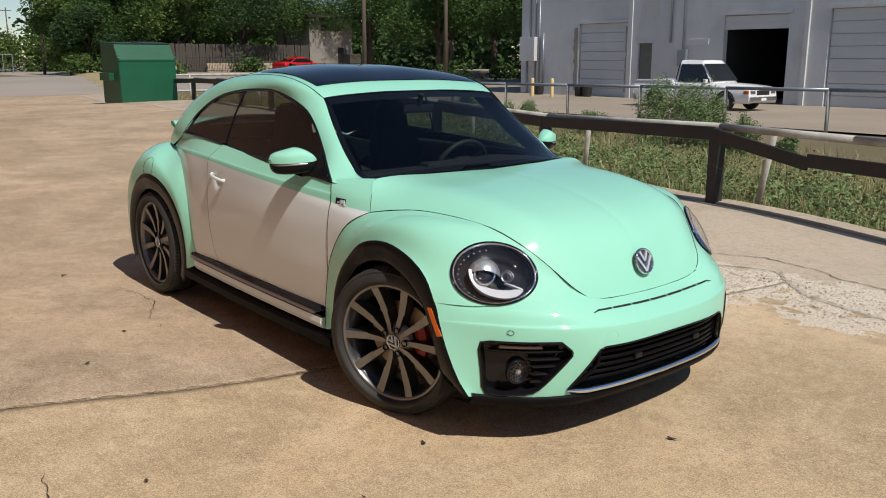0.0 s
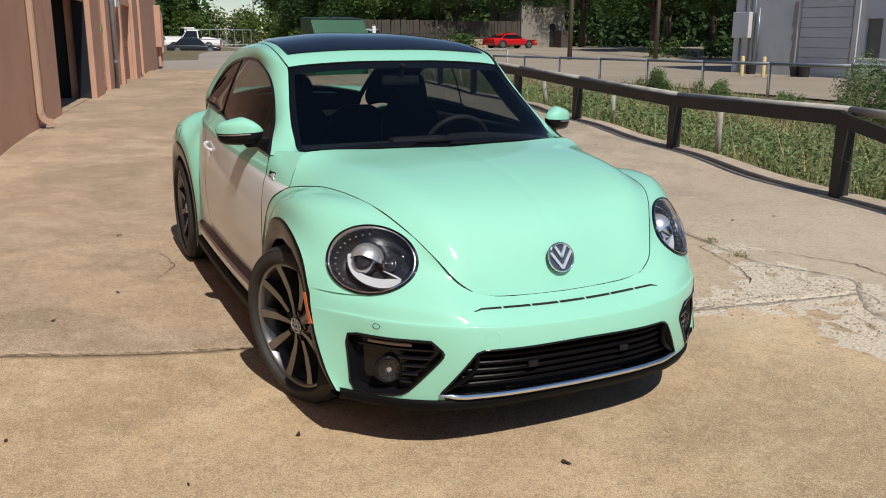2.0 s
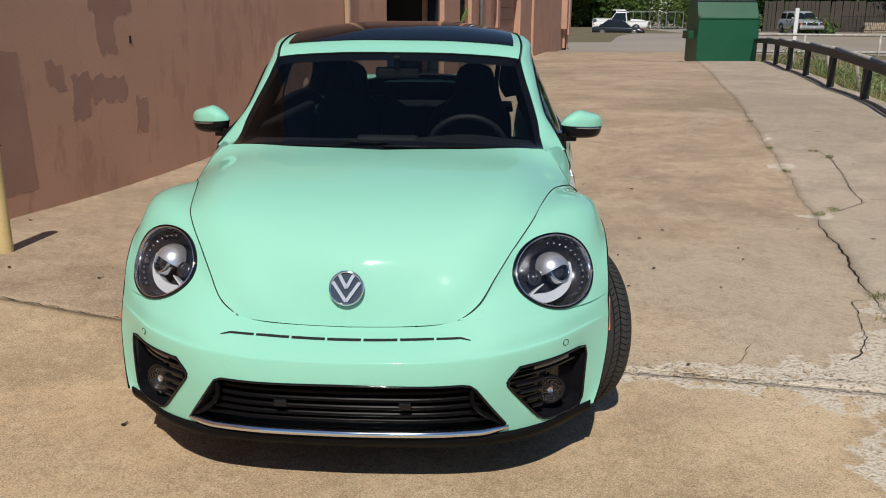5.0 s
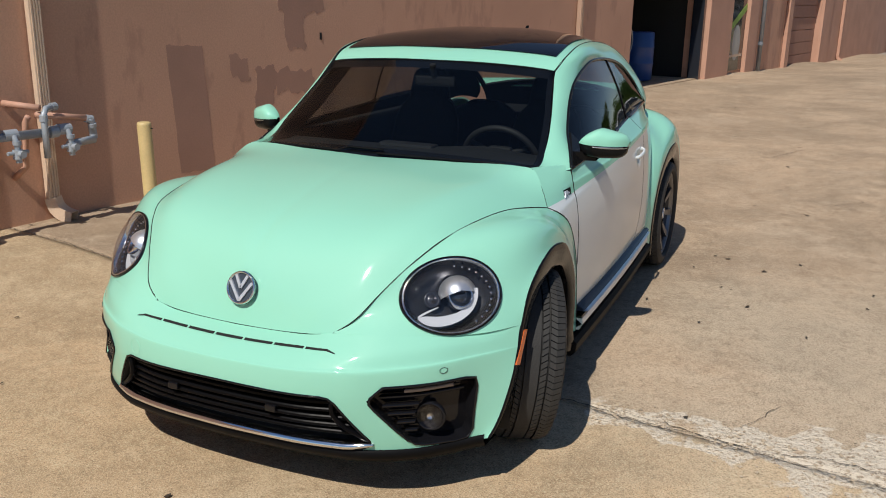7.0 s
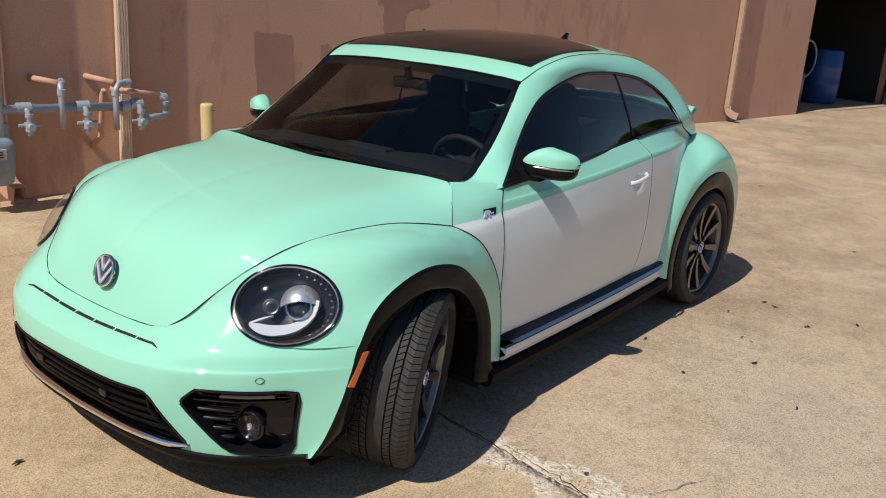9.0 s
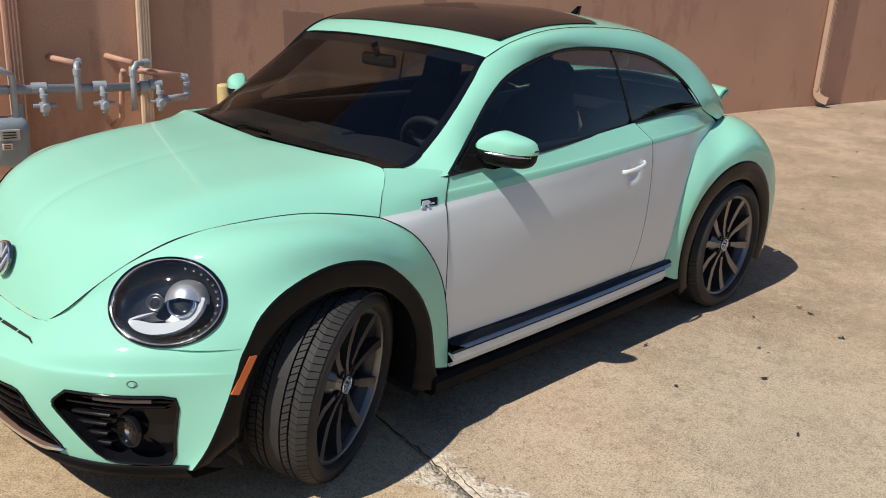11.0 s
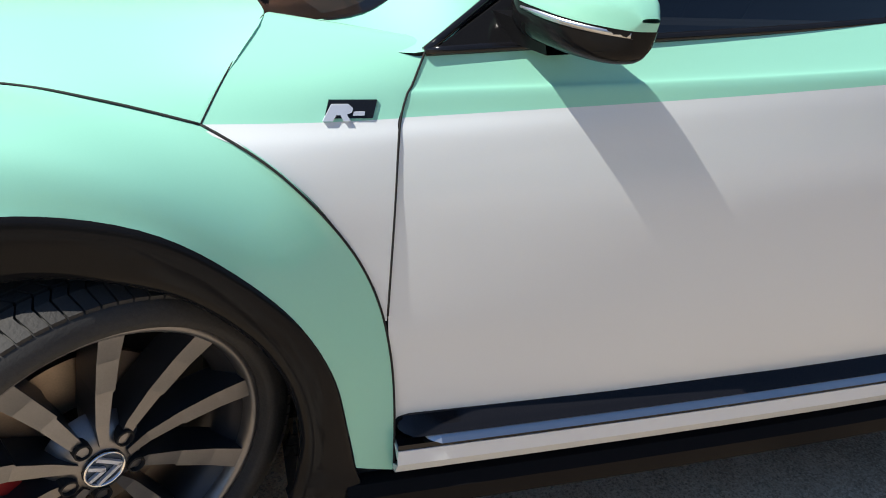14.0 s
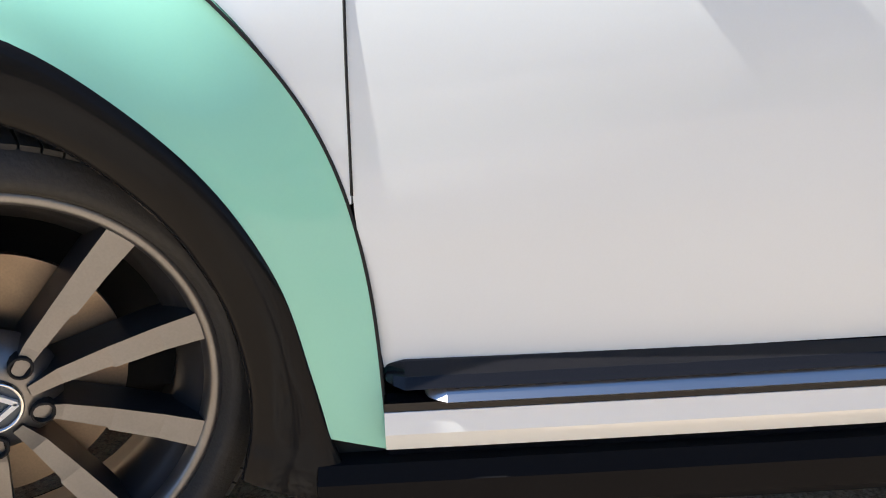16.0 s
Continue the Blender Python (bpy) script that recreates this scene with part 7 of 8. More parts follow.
for y in (26.6, 26.1, 29.4):
    b = thing("scrap_can", (30.3, y, -0.40), "dark metal can against the warehouse wall", "bin", "cans by the wall")
    bm = lathe(bmesh.new(), [(0.0, 0.001), (0.0, 0.22), (0.6, 0.26), (0.62, 0.27), (0.62, 0.2)], 14, "Z")
    part("body", bm, RAIL, b)


# ---- parked vehicles ----
def vehicle(name, label, at, turn, paint, L, Wd, top, kind):
    """A parked vehicle: x forward along its length, built of a lower body, a cabin, glass, wheels and lights."""
    root = thing(name, at, label, "pickup truck" if kind == "pickup" else "car", turn=turn)
    h = Wd / 2
    belt = 0.95 if kind == "pickup" else (0.78 if kind != "suv" else 0.95)
    if kind == "pickup":
        side = [(0.0, 0.45), (0.0, 0.95), (0.02, 1.0), (L * 0.34, 1.0), (L * 0.36, 1.0), (L * 0.68, 0.98), (L * 0.80, 0.96), (L * 0.97, 0.88), (L, 0.75), (L, 0.4)]
        cab = [(L * 0.36, 0.98), (L * 0.385, top - 0.05), (L * 0.41, top), (L * 0.55, top), (L * 0.585, top - 0.06), (L * 0.695, 0.98)]
    else:
        side = [(0.0, 0.35), (-0.03, 0.6), (0.05, belt), (L * 0.2, belt + 0.06), (L * 0.66, belt + 0.04), (L * 0.85, belt - 0.03), (L * 0.97, belt - 0.16), (L, 0.5), (L, 0.28)]
        cab = [(L * 0.06 if kind == "suv" else L * 0.12, belt), (L * 0.1 if kind == "suv" else L * 0.27, top - 0.04), (L * 0.3, top), (L * 0.52, top), (L * 0.58, top - 0.06), (L * 0.72, belt)]
    if kind == "coupe":
        side = [(0.0, 0.38), (-0.02, 0.62), (0.06, 0.84), (L * 0.14, 0.90), (L * 0.3, 0.86), (L * 0.62, 0.84), (L * 0.82, 0.76), (L * 0.95, 0.62), (L, 0.46), (L - 0.02, 0.26)]
        cab = [(L * 0.14, 0.86), (L * 0.26, top - 0.13), (L * 0.37, top - 0.01), (L * 0.47, top), (L * 0.53, top - 0.07), (L * 0.69, 0.82)]
    top_c = spline(side, 40)
    P = []
    for x, _, z in [(p[0], 0, p[1]) for p in top_c]:
        P.append([(x, h * 0.96, 0.28), (x, h, 0.5), (x, h * 0.98, max(0.3, z - 0.12)), (x, h * 0.88, max(0.3, z - 0.015)), (x, 0, z + 0.02), (x, -h * 0.88, max(0.3, z - 0.015)), (x, -h * 0.98, max(0.3, z - 0.12)), (x, -h, 0.5), (x, -h * 0.96, 0.28)])
    bm = sheet(P, centre=Vector((L / 2, 0, 0.5)))
    bmesh.ops.holes_fill(bm, edges=[e for e in bm.edges if len(e.link_faces) == 1])
    part("body", bm, paint, root, smooth=True)
    C = spline(cab, 30)
    P = [[(x, h * 0.9, belt - 0.02), (x, h * 0.86 - 0.12 * max(0, z - belt), z - 0.03 if z > belt + 0.05 else belt - 0.01), (x, h * 0.6, z), (x, 0, z + 0.015), (x, -h * 0.6, z), (x, -h * 0.86 + 0.12 * max(0, z - belt), z - 0.03 if z > belt + 0.05 else belt - 0.01), (x, -h * 0.9, belt - 0.02)] for x, z in C]
    part("cabin", sheet(P, centre=Vector((L / 2, 0, 0.8))), paint, root, smooth=True)
    # glass: side panes, screens
    xa, xb = cab[1][0], cab[-2][0]
    for sg in (1, -1):
        bm = bmesh.new()
        q = [(cab[0][0] + 0.12, belt + 0.05), (xa + 0.08, top - 0.12), (xb - 0.05, top - 0.12), (cab[-1][0] - 0.14, belt + 0.05)]
        V = [bm.verts.new((x, sg * (h * 0.905 - 0.12 * (z - belt)), z)) for x, z in q]
        U = [bm.verts.new((x, sg * (h * 0.8 - 0.12 * (z - belt)), z)) for x, z in q]
        bm.faces.new(V), bm.faces.new(U)
        for k in range(4):
            bm.faces.new((V[k], V[(k + 1) % 4], U[(k + 1) % 4], U[k]))
        bmesh.ops.recalc_face_normals(bm, faces=bm.faces)
        part("side_window", bm, CARGLASS, root)
        if kind == "pickup" or kind == "coupe":
            continue
        bm = bmesh.new()
        box(bm, (xa + xb) / 2 - 0.04, sg * h * 0.84 - 0.05, belt, (xa + xb) / 2 + 0.04, sg * h * 0.84 + 0.055, top - 0.06)
        part("door_pillar", bm, paint, root)
    for (x0, z0), (x1, z1), o in ((cab[-2], cab[-1], 0.03), (cab[1], cab[0], -0.03)):
        P = [[(x0 + (x1 - x0) * k + o, y * (0.78 + 0.08 * k), z0 - 0.03 + (z1 - z0 + 0.06) * k + 0.02) for y in (-h, -h / 2, 0, h / 2, h)] for k in (0.05, 0.5, 0.95)]
        thick(part("windscreen", sheet(P, centre=Vector(((xa + xb) / 2, 0, 0.6))), CARGLASS, root, smooth=True), 0.01)
    for x in (L * 0.19, L * 0.81):
        for sg in (1, -1):
            bm = lathe(bmesh.new(), [(-0.1, 0.2), (-0.1, 0.3), (-0.08, 0.325), (0.08, 0.325), (0.1, 0.3), (0.1, 0.21)], 28)
            bmesh.ops.transform(bm, matrix=pose(x, sg * (h - 0.08), 0.325, 0, 0, 90 * sg), verts=bm.verts)
            wl = part("wheel", bm, RUBBER, root, smooth=True)
            bm = lathe(bmesh.new(), [(0.06, 0.215), (0.10, 0.21), (0.075, 0.17), (0.085, 0.05), (0.09, 0.001)], 20)
            bmesh.ops.transform(bm, matrix=pose(x, sg * (h - 0.08), 0.325, 0, 0, 90 * sg), verts=bm.verts)
            part("rim", bm, SATIN, wl, smooth=True)
            bm = bmesh.new()
            tube(bm, [(x + 0.37 * math.cos(t), sg * (h - 0.02), 0.325 + 0.37 * math.sin(t)) for t in np.linspace(0, math.pi, 14)], 0.045, 6)
            part("wheel_arch", bm, SEAM, root)
    for sg in (1, -1):
        bm = bmesh.new()
        box(bm, L - 0.1, sg * h * 0.72 - 0.16, 0.6, L + 0.015, sg * h * 0.72 + 0.16, 0.74, 0.02)
        part("headlight", bm, CHROME if kind != "pickup" else SATIN, root)
        bm = bmesh.new()
        box(bm, L - 0.2, sg * h * 0.97 - 0.06, 0.62, L - 0.01, sg * h * 0.97 + 0.02, 0.74, 0.01)
        part("indicator", bm, ORANGE, root)
        bm = bmesh.new()
        box(bm, -0.02, sg * h * 0.8 - 0.1, 0.62, 0.05, sg * h * 0.8 + 0.1, 0.78, 0.02)
        part("tail_light", bm, RED, root)
        bm = bmesh.new()
        box(bm, cab[-1][0] - 0.35, sg * h * 0.98 - 0.08, belt + 0.02, cab[-1][0] - 0.25, sg * h * 0.98 + 0.1, belt + 0.16, 0.02)
        part("door_mirror", bm, paint, root)
    bm = bmesh.new()
    box(bm, L - 0.06, -h * 0.95, 0.36, L + 0.06, h * 0.95, 0.52, 0.03)
    part("bumper", bm, SATIN if kind == "pickup" else paint, root)
    bm = bmesh.new()
    box(bm, L - 0.03, -h * 0.45, 0.58, L + 0.02, h * 0.45, 0.74, 0.01)
    part("grille", bm, SEAM, root)
    bm = bmesh.new()
    box(bm, L + 0.055, -0.16, 0.38, L + 0.066, 0.16, 0.48)
    part("number_plate", bm, CARWHITE, root)
    if kind == "pickup":
        for x0, y0, x1, y1 in ((0.0, -h + 0.02, L * 0.34, -h + 0.14), (0.0, h - 0.14, L * 0.34, h - 0.02)):
            bm = bmesh.new()
            box(bm, x0, y0, 0.98, x1, y1, 1.06, 0.02)
            part("bed_rail", bm, paint, root)
    return root


vehicle("pickup_truck", "white compact pickup truck parked in front of the warehouse", (26.4, 19.35, -0.36), -92, CARWHITE, 5.15, 1.75, 1.78, "pickup")
vehicle("red_coupe", "bright red coupe parked by the wooden fence", (33.3, 62.3, 0.27), 7, CARRED, 4.4, 1.8, 1.28, "coupe")
vehicle("dark_sedan", "black sedan parked beyond the building", (9.9, 80, -0.42), -12, CARDARK, 4.6, 1.8, 1.42, "sedan")
vehicle("white_pickup", "white pickup truck parked behind the sedan", (16.6, 90, -0.2), 160, CARWHITE, 5.6, 1.95, 1.95, "pickup")
vehicle("white_truck", "white pickup parked in the far row", (12.2, 99, 0.0), 8, CARWHITE, 5.6, 1.95, 2.0, "pickup")
vehicle("silver_suv", "silver estate car parked behind the iron fence", (22.2, 63.6, 0.3), -86, surf("silver_paint", (0.45, 0.47, 0.49), 0.3, 0.3, coat=0.4), 4.2, 1.68, 1.5, "suv")

# ---- far fence, poles, house ----
# the boards' dark tone includes the tree shade, painted into WOOD
wf = thing("wooden_fence", (0, 66.2, 0), "tall weathered grey board fence below the trees, darkened for their shade", "fence")
rnd = random.Random(5)
shapes = []
for k in range(6):
    bm = bmesh.new()
    hgt = 2.2 + 0.16 * rnd.random()
    box(bm, -0.13, -0.02, 0, 0.13, 0.02, hgt, 0.008)
    me = bpy.data.meshes.new("board")
    bm.to_mesh(me)
    bm.free()
    me.materials.append(WOOD)
    shapes.append(me)
for k in range(60):
    x = 21.3 + k * 0.29
    ob = new("board", shapes[rnd.randrange(6)])
    ob.parent = wf
    ob.matrix_basis = pose(x, 0.03 * rnd.random(), 0.22 + 0.06 * rnd.random(), 0, rnd.uniform(-1, 1), 0)
bm = bmesh.new()
box(bm, 21.1, 0.06, 0.9, 38.7, 0.12, 1.0)
part("back_rail", bm, WOOD, wf)
ifence = thing("iron_fence", (2.4, 64.6, 0.15), "dark iron picket fence", "fence")
bm = bmesh.new()
box(bm, 24.0, -0.01, 0.2, 24.02, 0.01, 1.4)
pk = bpy.data.meshes.new("picket")
bm.to_mesh(pk)
bm.free()
pk.materials.append(RAIL)
for k in range(36):
    ob = new("picket", pk)
    ob.parent = ifence
    ob.location = (k * 0.14, 0, 0)
for z in (0.3, 1.3):
    bm = bmesh.new()
    box(bm, 23.9, -0.02, z, 29.1, 0.02, z + 0.05)
    part("iron_rail", bm, RAIL, ifence)
bank = thing("garden_wall", (28.6, 65.6, 0.1), "low tan stone wall in front of the board fence", "wall")
rnd = random.Random(6)
for row in range(4):
    x = -0.1 * (row % 2)
    while x < 6.6:
        w = rnd.uniform(0.3, 0.55)
        bm = bmesh.new()
        box(bm, x, rnd.uniform(-0.02, 0.03), row * 0.24, x + w - 0.02, 0.3, row * 0.24 + 0.225, 0.02)
        part("stone", bm, STONE, bank)
        x += w
house = thing("house", (38.9, 66.6, 0.2), "pale flat-roofed house beyond the fence", "house")
for nm, b, m in (("wall", (0, 0, -0.5, 4.6, 6, 4.8), surf("house_render", (0.30, 0.27, 0.235), 0.85, vary=0.3)), ("roof", (-0.6, -0.8, 4.8, 5.4, 6.5, 5.05), RAIL), ("porch_wall", (3.4, -1.4, -0.5, 4.6, -0.0, 1.6), WOOD), ("door", (3.0, -0.05, 0, 3.6, -0.001, 2.2), RAIL), ("shutter", (1.2, -0.06, 3.7, 3.2, -0.001, 4.2), DARK)):
    bm = bmesh.new()
    box(bm, *b, 0.02)
    part(nm, bm, m, house)
for x, y, h in ((30.0, 45, 9), (36.9, 45, 9), (24.4, 97, 11), (46, 200, 11.6)):
    p = thing("utility_pole", (x, y, 0.0), "weathered wooden utility pole", "utility pole", "utility poles")
    bm = bmesh.new()
    cyl(bm, (0, 0, -1), (0, 0, h), 0.16, 0.11, 12)
    part("pole", bm, POLEWOOD, p, smooth=True)
    bm = bmesh.new()
    box(bm, -1.1, -0.06, h - 0.7, 1.1, 0.06, h - 0.55)
    part("cross_arm", bm, POLEWOOD, p)
sp = thing("sign_post", (16.55, 45, -0.2), "white post beside the road", "post")
bm = bmesh.new()
box(bm, -0.1, -0.05, 0, 0.1, 0.05, 2.1, 0.01)
part("post", bm, CARWHITE, sp)
gate = thing("chain_link_fence", (6.5, 106, 0), "grey chain-link fence behind the parked trucks", "fence")
for k, x in enumerate(np.linspace(10, 17, 8)):
    bm = bmesh.new()
    cyl(bm, (x, 0, -0.5), (x, 0, 1.85), 0.05, seg=8)
    part("post", bm, PIPEGREY, gate)
for z in (0.05, 1.8):
    bm = bmesh.new()
    cyl(bm, (10, 0, z), (17, 0, z), 0.03, seg=8)
    part("rail", bm, PIPEGREY, gate)


# ---- trees ----
LEAF = []
for k, c in enumerate(((0.055, 0.10, 0.025), (0.045, 0.085, 0.02), (0.085, 0.13, 0.03), (0.035, 0.065, 0.02))):
    m = surf("foliage_%s" % "abcd"[k], c, 0.7, gloss=0.2)
    nt = m.node_tree
    geo, mx = nt.nodes.new("ShaderNodeNewGeometry"), nt.nodes.new("ShaderNodeMix")
    mx.data_type = "RGBA"
    mx.inputs[6].default_value, mx.inputs[7].default_value = (*[v * 0.55 for v in c], 1), (*[v * 1.6 for v in c], 1)
    nt.links.new(geo.outputs["Random Per Island"], mx.inputs[0])
    nt.links.new(mx.outputs[2], nt.nodes["Principled BSDF"].inputs["Base Color"])
    nt.nodes["Principled BSDF"].inputs["Subsurface Weight"].default_value = 0.0
    LEAF.append(m)
BARK = surf("bark", (0.10, 0.075, 0.055), 0.9, vary=0.5, scale=4, fine=30, bump=0.4)


def leaves(centres, radii, count, size, rng, squash=0.8):
    """Leaf quads scattered in balls, thinner towards the middle."""
    c = np.array(centres)[rng.integers(0, len(centres), count)]
    r = np.array(radii)[rng.integers(0, len(radii), count)][:, None]
    d = rng.normal(size=(count, 3))
    d /= np.linalg.norm(d, axis=1)[:, None]
    p = c + d * r * rng.uniform(0.35, 1.08, (count, 1)) ** 0.6 * (1, 1, squash)
    a = rng.normal(size=(count, 3)) * (1, 1, 0.6)
    a /= np.linalg.norm(a, axis=1)[:, None]
    b = np.cross(a, rng.normal(size=(count, 3)))
    b /= np.linalg.norm(b, axis=1)[:, None]
    s = size * rng.uniform(0.5, 1.3, (count, 1))
    V = np.stack([p - a * s, p + b * s * 0.45, p + a * s, p - b * s * 0.45], 1).reshape(-1, 3)
    return V, np.arange(count * 4).reshape(-1, 4)


def leaf_mesh(name, V, F, mat, parent):
    me = bpy.data.meshes.new(name)
    me.from_pydata(V.tolist(), [], F.tolist())
    me.materials.append(mat)
    ob = new(name, me)
    ob.parent = parent
    return ob


rng = np.random.default_rng(11)


def tree(x, y, h, w, mat, n=2600, size=0.22):
    t = thing("tree", (x, y, -0.2), "broad green deciduous tree with a dense crown", "tree", "trees behind the road")
    bm = bmesh.new()
    cyl(bm, (0, 0, -0.3), (0.1, 0, h * 0.45), 0.03 * h, 0.018 * h, 10)
    tips = []
    for k in range(7):
        a = 2 * math.pi * k / 7 + rng.uniform(0, 0.6)
        e = (w * 0.55 * math.cos(a) * rng.uniform(0.6, 1), w * 0.55 * math.sin(a) * rng.uniform(0.6, 1), h * rng.uniform(0.5, 0.85))
        cyl(bm, (0.05, 0, h * rng.uniform(0.25, 0.42)), e, 0.012 * h, 0.004 * h, 7)
        tips.append(e)
    part("trunk", bm, BARK, t, smooth=True)
    cs = tips + [(0, 0, h * 0.75), (0, 0, h * 0.6)] + [(w * 0.6 * math.cos(a), w * 0.6 * math.sin(a), h * rng.uniform(0.42, 0.6)) for a in rng.uniform(0, 6.28, 6)]
    rr = [w * f for f in (0.28, 0.34, 0.4, 0.24)]
    V, F = leaves(cs, rr, n, size, rng)
    tagged(leaf_mesh("crown", V, F, mat, t), "crown of small leaves", kind="stuff")


TREES = [(14, 116, 9, 4.6), (4, 106, 9, 4.5), (23, 80, 10.5, 4.6), (26, 74, 10, 5), (25.5, 90, 9, 4.2), (24, 72, 9.5, 4.6), (28, 70, 10, 5.5), (33, 68, 10.5, 5.5), (39, 71, 11, 6), (45, 66, 11, 6), (50, 60, 11, 6), (48, 52, 10.5, 5.5), (45, 45, 9.5, 5), (42, 52, 9, 5), (53, 46, 11, 6), (29, 92, 11, 6), (10, 112, 9, 5), (2, 110, 9, 5), (-6, 84, 9, 5), (-12, 76, 9, 5), (30, 70.5, 7, 3.5), (21.5, 71, 7, 3.5), (19.2, 71, 3.2, 2.2), (20.5, 70, 6.5, 3), (42, 38.5, 8.5, 4.5), (58, 70, 12, 7), (36, 80, 12, 7)]
for k, (x, y, h, w) in enumerate(TREES):
    tree(x, y, h, w, LEAF[k % 4], 30000 if y < 75 else 20000, 0.11 if y < 75 else 0.16)
# closed woods behind
V, F = leaves([(x, 120 + 6 * math.sin(x), z) for x in np.arange(-50, 110, 6) for z in (2.0, 5.5) if not 21 < x < 30], [3.5, 5.0, 6.0], 45000, 0.6, rng, 0.75)
tagged(leaf_mesh("far_woods", V, F, LEAF[1], None), "dense line of far green trees", "woods", kind="stuff")
V, F = leaves([(72 + 4 * math.sin(y), y, z) for y in np.arange(-20, 100, 6) for z in (2.0, 6)], [3.5, 5.0, 6.0], 22000, 0.55, rng, 0.75)
tagged(leaf_mesh("east_woods", V, F, LEAF[3], None), "dense line of far green trees", "woods", kind="stuff")
V, F = leaves([(x, 116 + 3 * math.sin(x), z + 0.5 * math.sin(x * 1.3)) for x in np.arange(8, 34, 1.7) for z in (0.8, 2.2, 3.2)], [1.2, 1.7], 26000, 0.2, rng, 0.9)
tagged(leaf_mesh("far_shrubs", V, F, LEAF[2], None), "low far shrubs at the end of the road", "bushes", kind="stuff")
# undergrowth along the fence
V, F = leaves([(x, 68.2 + math.sin(x * 3), 0.8) for x in np.arange(19, 38, 1.6)] + [(x, 60.2, 0.6) for x in (22, 23.0, 23.6)] + [(x, 64.9, 0.9) for x in (31.2, 32.0, 32.6, 36.0)] + [(x, 46 + math.sin(x), 0.5) for x in np.arange(38, 52, 2)], [0.8, 1.3, 0.6], 6000, 0.16, rng)
tagged(leaf_mesh("undergrowth", V, F, LEAF[0], None), "tangled green undergrowth below the fence", "bushes", kind="stuff")


# ---- weeds in the ditch ----
def blades(points, height, width, rng, lean=0.35):
    """Upright bent blades on given ground points."""
    n = len(points)
    p = np.array(points)
    a = rng.uniform(0, 2 * math.pi, n)
    side = np.stack([np.cos(a), np.sin(a), np.zeros(n)], 1)
    tilt = np.stack([-np.sin(a), np.cos(a), np.zeros(n)], 1) * rng.normal(0, lean, (n, 1))
    h = height * rng.uniform(0.5, 1.3, (n, 1))
    w = width * rng.uniform(0.6, 1.4, (n, 1))
    up = np.array((0, 0, 1.0))
    m = p + (up + tilt * 0.4) * h * 0.55
    t = p + (up * 0.95 + tilt) * h
    V = np.stack([p - side * w, p + side * w, m + side * w * 0.8, m - side * w * 0.8, t], 1).reshape(-1, 3)
    k = np.arange(n)[:, None] * 5
    return V, [*(k + (0, 1, 2, 3)).tolist(), *(k + (3, 2, 4)).tolist()]


def ditch_points(n, rng, q0, q1, s0, s1, power=1.0):
    out = []
    for s, u in zip(rng.uniform(s0, s1, n), rng.uniform(0, 1, n)):
        p = along(s, q0 + (q1 - q0) * u**power, 0)
        if p.x < 18.9 and 4.0 < p.x:
            out.append((p.x, p.y, terrain(p.x, p.y) - 0.02))
    return out


rng = np.random.default_rng(21)
GRASS = []
for nm, c in (("green_grass", (0.13, 0.18, 0.05)), ("dry_grass", (0.33, 0.27, 0.13)), ("weed_leaf", (0.13, 0.19, 0.065))):
    m = surf(nm, c, 0.65)
    nt = m.node_tree
    geo, mx = nt.nodes.new("ShaderNodeNewGeometry"), nt.nodes.new("ShaderNodeMix")
    mx.data_type = "RGBA"
    mx.inputs[6].default_value, mx.inputs[7].default_value = (*[v * 0.6 for v in c], 1), (*[v * 1.5 for v in c], 1)
    nt.links.new(geo.outputs["Random Per Island"], mx.inputs[0])
    nt.links.new(mx.outputs[2], nt.nodes["Principled BSDF"].inputs["Base Color"])
    GRASS.append(m)
for nm, pts, hh, ww, m, lb in (
    ("tall_grass", ditch_points(20000, rng, 7.9, 13.5, -9, 24), 0.40, 0.005, GRASS[0], "tall green grass in the ditch"),
    ("dry_grass", ditch_points(24000, rng, 7.8, 14.5, -9, 26), 0.40, 0.004, GRASS[1], "dry yellow grass in the ditch"),
    ("tall_stalks", ditch_points(2600, rng, 8.1, 12.5, -9, 22), 0.72, 0.004, GRASS[1], "tall thin dry stalks in the ditch"),
    ("bank_grass", ditch_points(14000, rng, 13.0, 18.0, -9, 22), 0.32, 0.005, GRASS[1], "dry grass on the far bank of the ditch"),
    ("bank_weeds", ditch_points(9000, rng, 12.5, 17.5, -9, 22), 0.36, 0.006, GRASS[0], "green weeds on the far bank of the ditch"),
    ("kerb_grass", ditch_points(2500, rng, 7.74, 8.1, -9, 24), 0.18, 0.005, GRASS[0], "short grass along the kerb"),
):
    V, F = blades(pts, hh, ww, rng, 0.8)
    me = bpy.data.meshes.new(nm)
    me.from_pydata(V.tolist(), [], F)
    me.materials.append(m)
    tagged(new(nm, me), lb, "grass", kind="stuff")
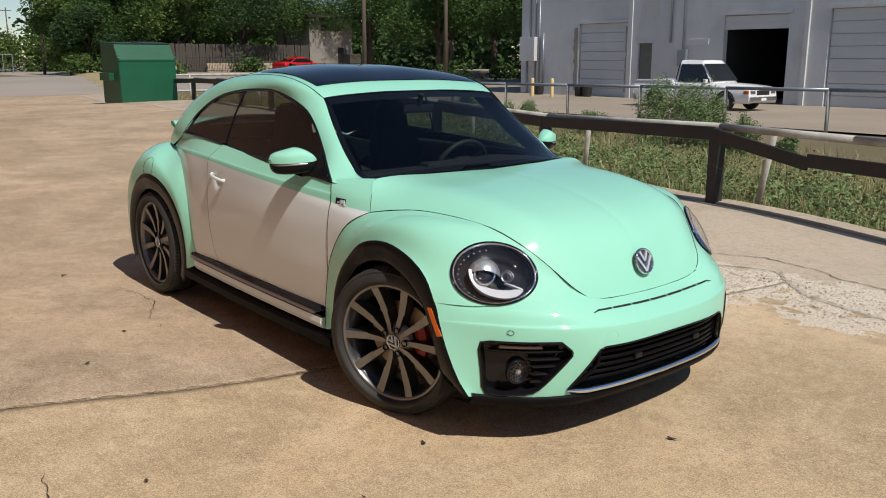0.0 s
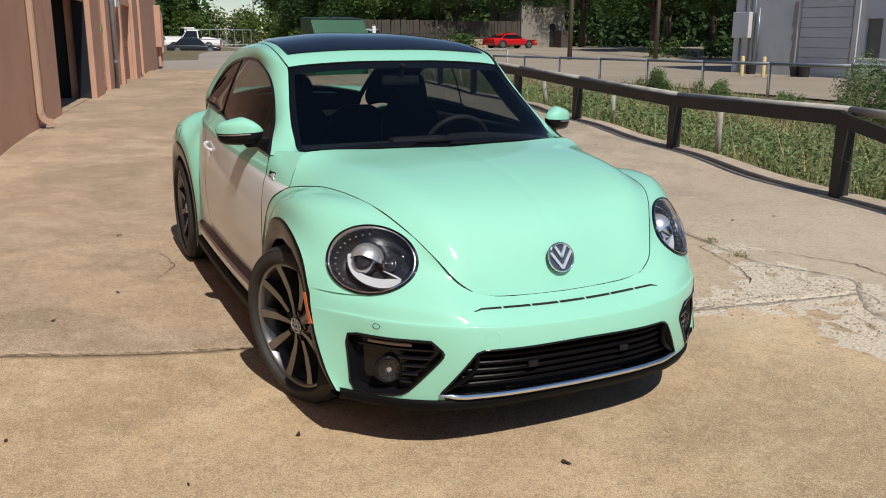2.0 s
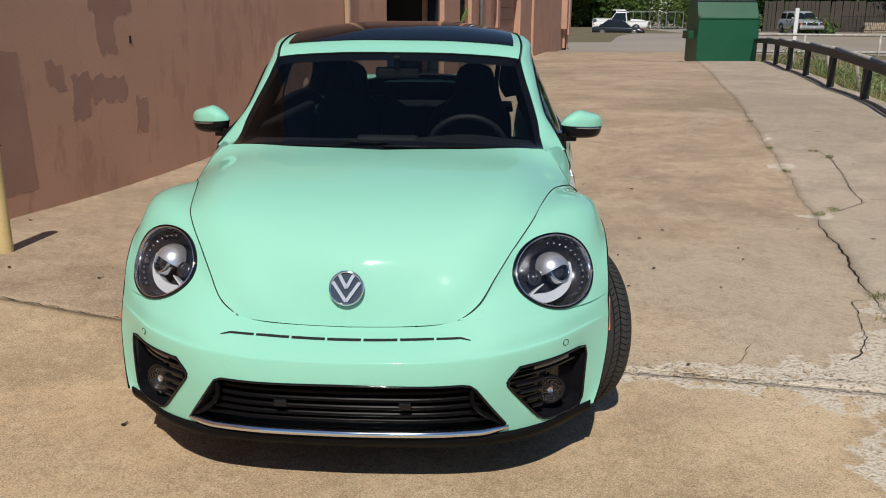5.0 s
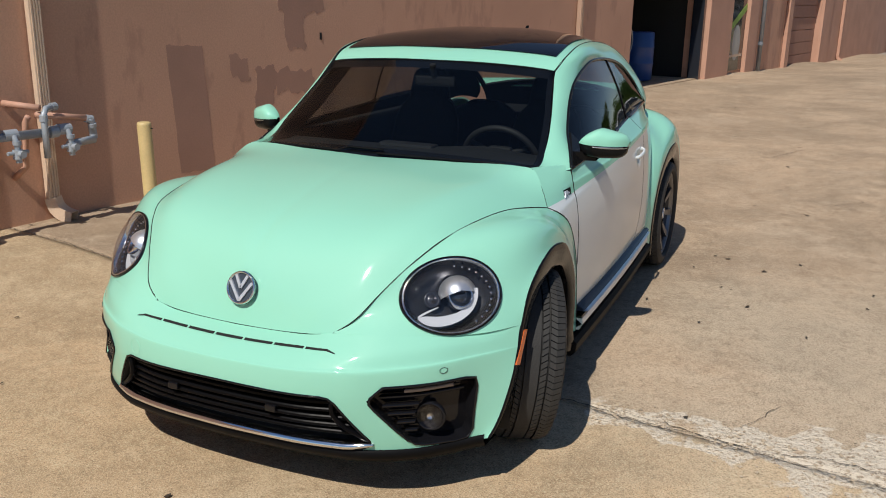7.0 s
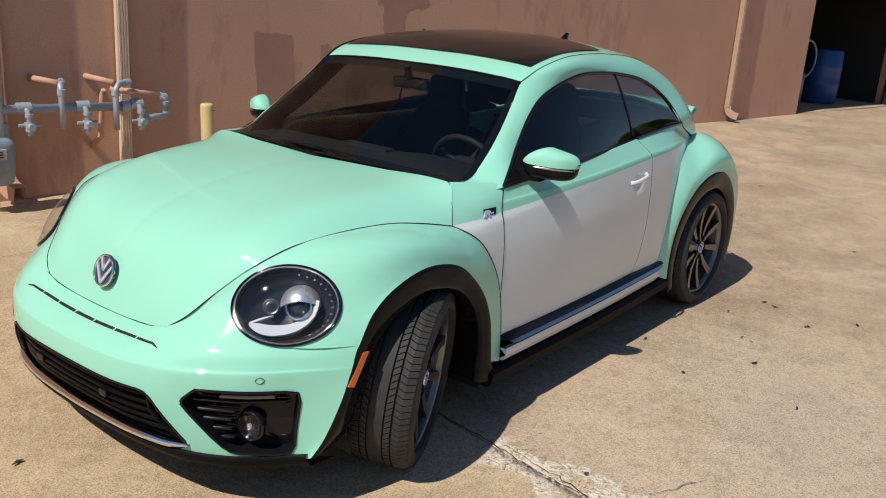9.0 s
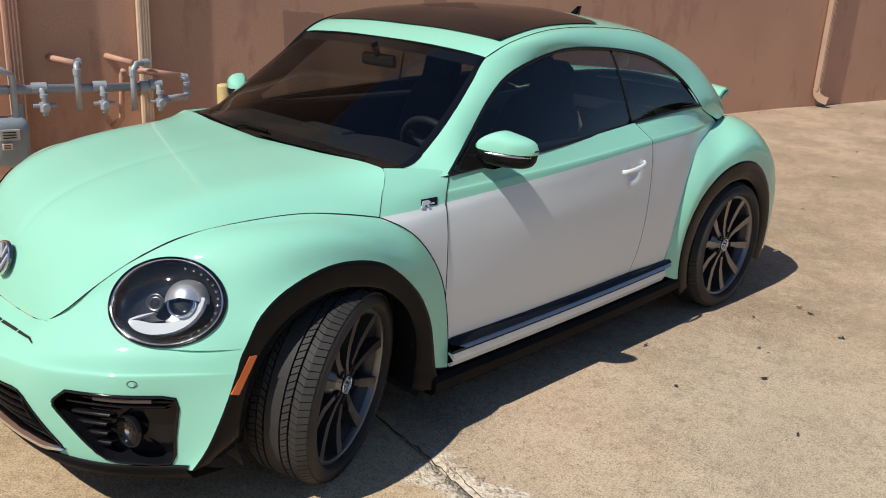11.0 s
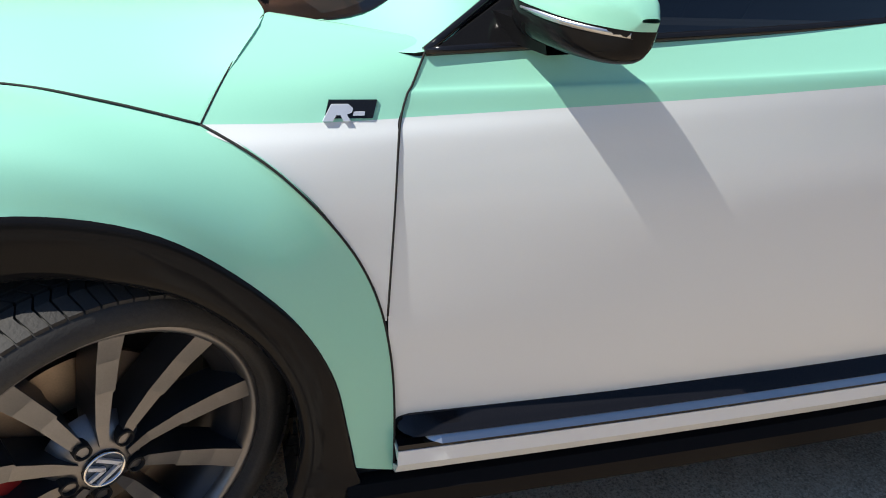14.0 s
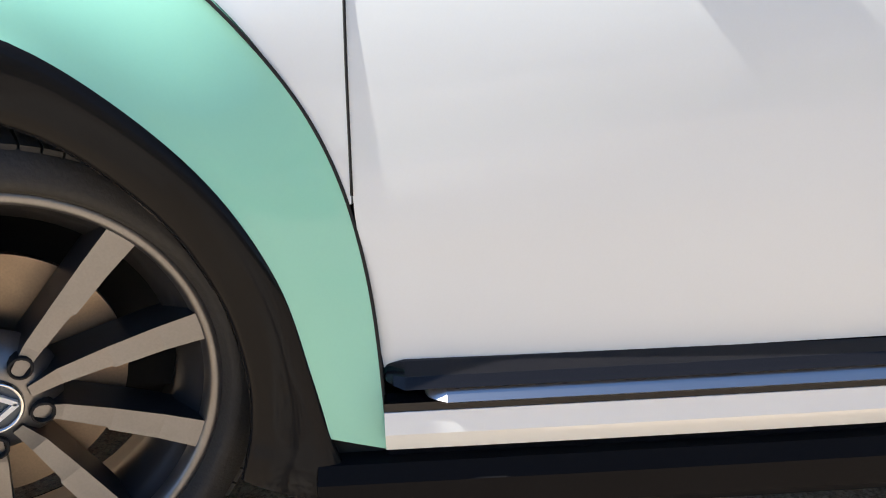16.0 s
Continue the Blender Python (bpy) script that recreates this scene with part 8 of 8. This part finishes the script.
# leafy weeds: clumps of leaves on stalks
cs = [(x, y, z + rng.uniform(0.12, 0.5)) for x, y, z in ditch_points(1300, rng, 7.95, 12.5, -9, 20)]
V, F = leaves(cs, [0.14, 0.2, 0.28], 85000, 0.03, rng, 1.1)
tagged(leaf_mesh("leafy_weeds", V, F, GRASS[2], None), "leafy green weeds crowding the ditch", "weeds", kind="stuff")
for x, y, w, h in ((15.0, 10.1, 1.15, 1.5), (15.3, 9.2, 0.9, 1.2), (15.0, 8.2, 0.6, 0.9), (15.2, 7.0, 0.3, 0.6), (16, 13.5, 0.5, 0.5), (16.5, 16.5, 0.6, 0.6), (17, 20, 0.6, 0.7)):
    b = thing("bush", (x, y, terrain(x, y)), "tall feathery green weed bush in the ditch", "bush", "ditch bushes")
    V, F = leaves([(rng.normal(0, w * 0.4), rng.normal(0, w * 0.4), h * f) for f in rng.uniform(0.25, 0.95, 14)], [w * 0.35, w * 0.25], int(16000 * w), 0.026, rng, 1.5)
    tagged(leaf_mesh("foliage", V, F, GRASS[2], b), kind="stuff")
    bm = bmesh.new()
    for k in range(7):
        a = rng.uniform(0, 6.28)
        cyl(bm, (0, 0, -0.1), (w * 0.4 * math.cos(a), w * 0.4 * math.sin(a), h * 0.9), 0.012, 0.004, 6)
    part("stems", bm, GRASS[0], b)

# ---- weeds in the cracks of the drive ----
rng = np.random.default_rng(5)
for x, y, r in ((2.63, 1.36, 0.07), (2.52, 0.95, 0.05), (3.2, 3.54, 0.06), (3.01, 3.36, 0.05), (3.83, 5.86, 0.07), (3.87, 5.51, 0.05), (3.27, 4.95, 0.05), (3.45, 6.1, 0.05), (3.75, 7.9, 0.07)):
    tuft = thing("weed_tuft", (x, y, lie(x, y)), "small grey-green weed growing in a crack", "weed", "weeds in the cracks")
    V, F = blades([(rng.normal(0, r * 0.5), rng.normal(0, r * 0.5), 0) for k in range(26)], 0.04, 0.0025, rng, 0.9)
    me = bpy.data.meshes.new("blades")
    me.from_pydata(V.tolist(), [], F)
    me.materials.append(GRASS[1])
    tagged(new("blades", me), kind="stuff").parent = tuft
    V, F = leaves([(rng.normal(0, r * 0.4), rng.normal(0, r * 0.4), 0.015) for k in range(8)], [0.02, 0.03], 60, 0.008, rng, 0.7)
    tagged(leaf_mesh("foliage", V, F, GRASS[2], tuft), kind="stuff")
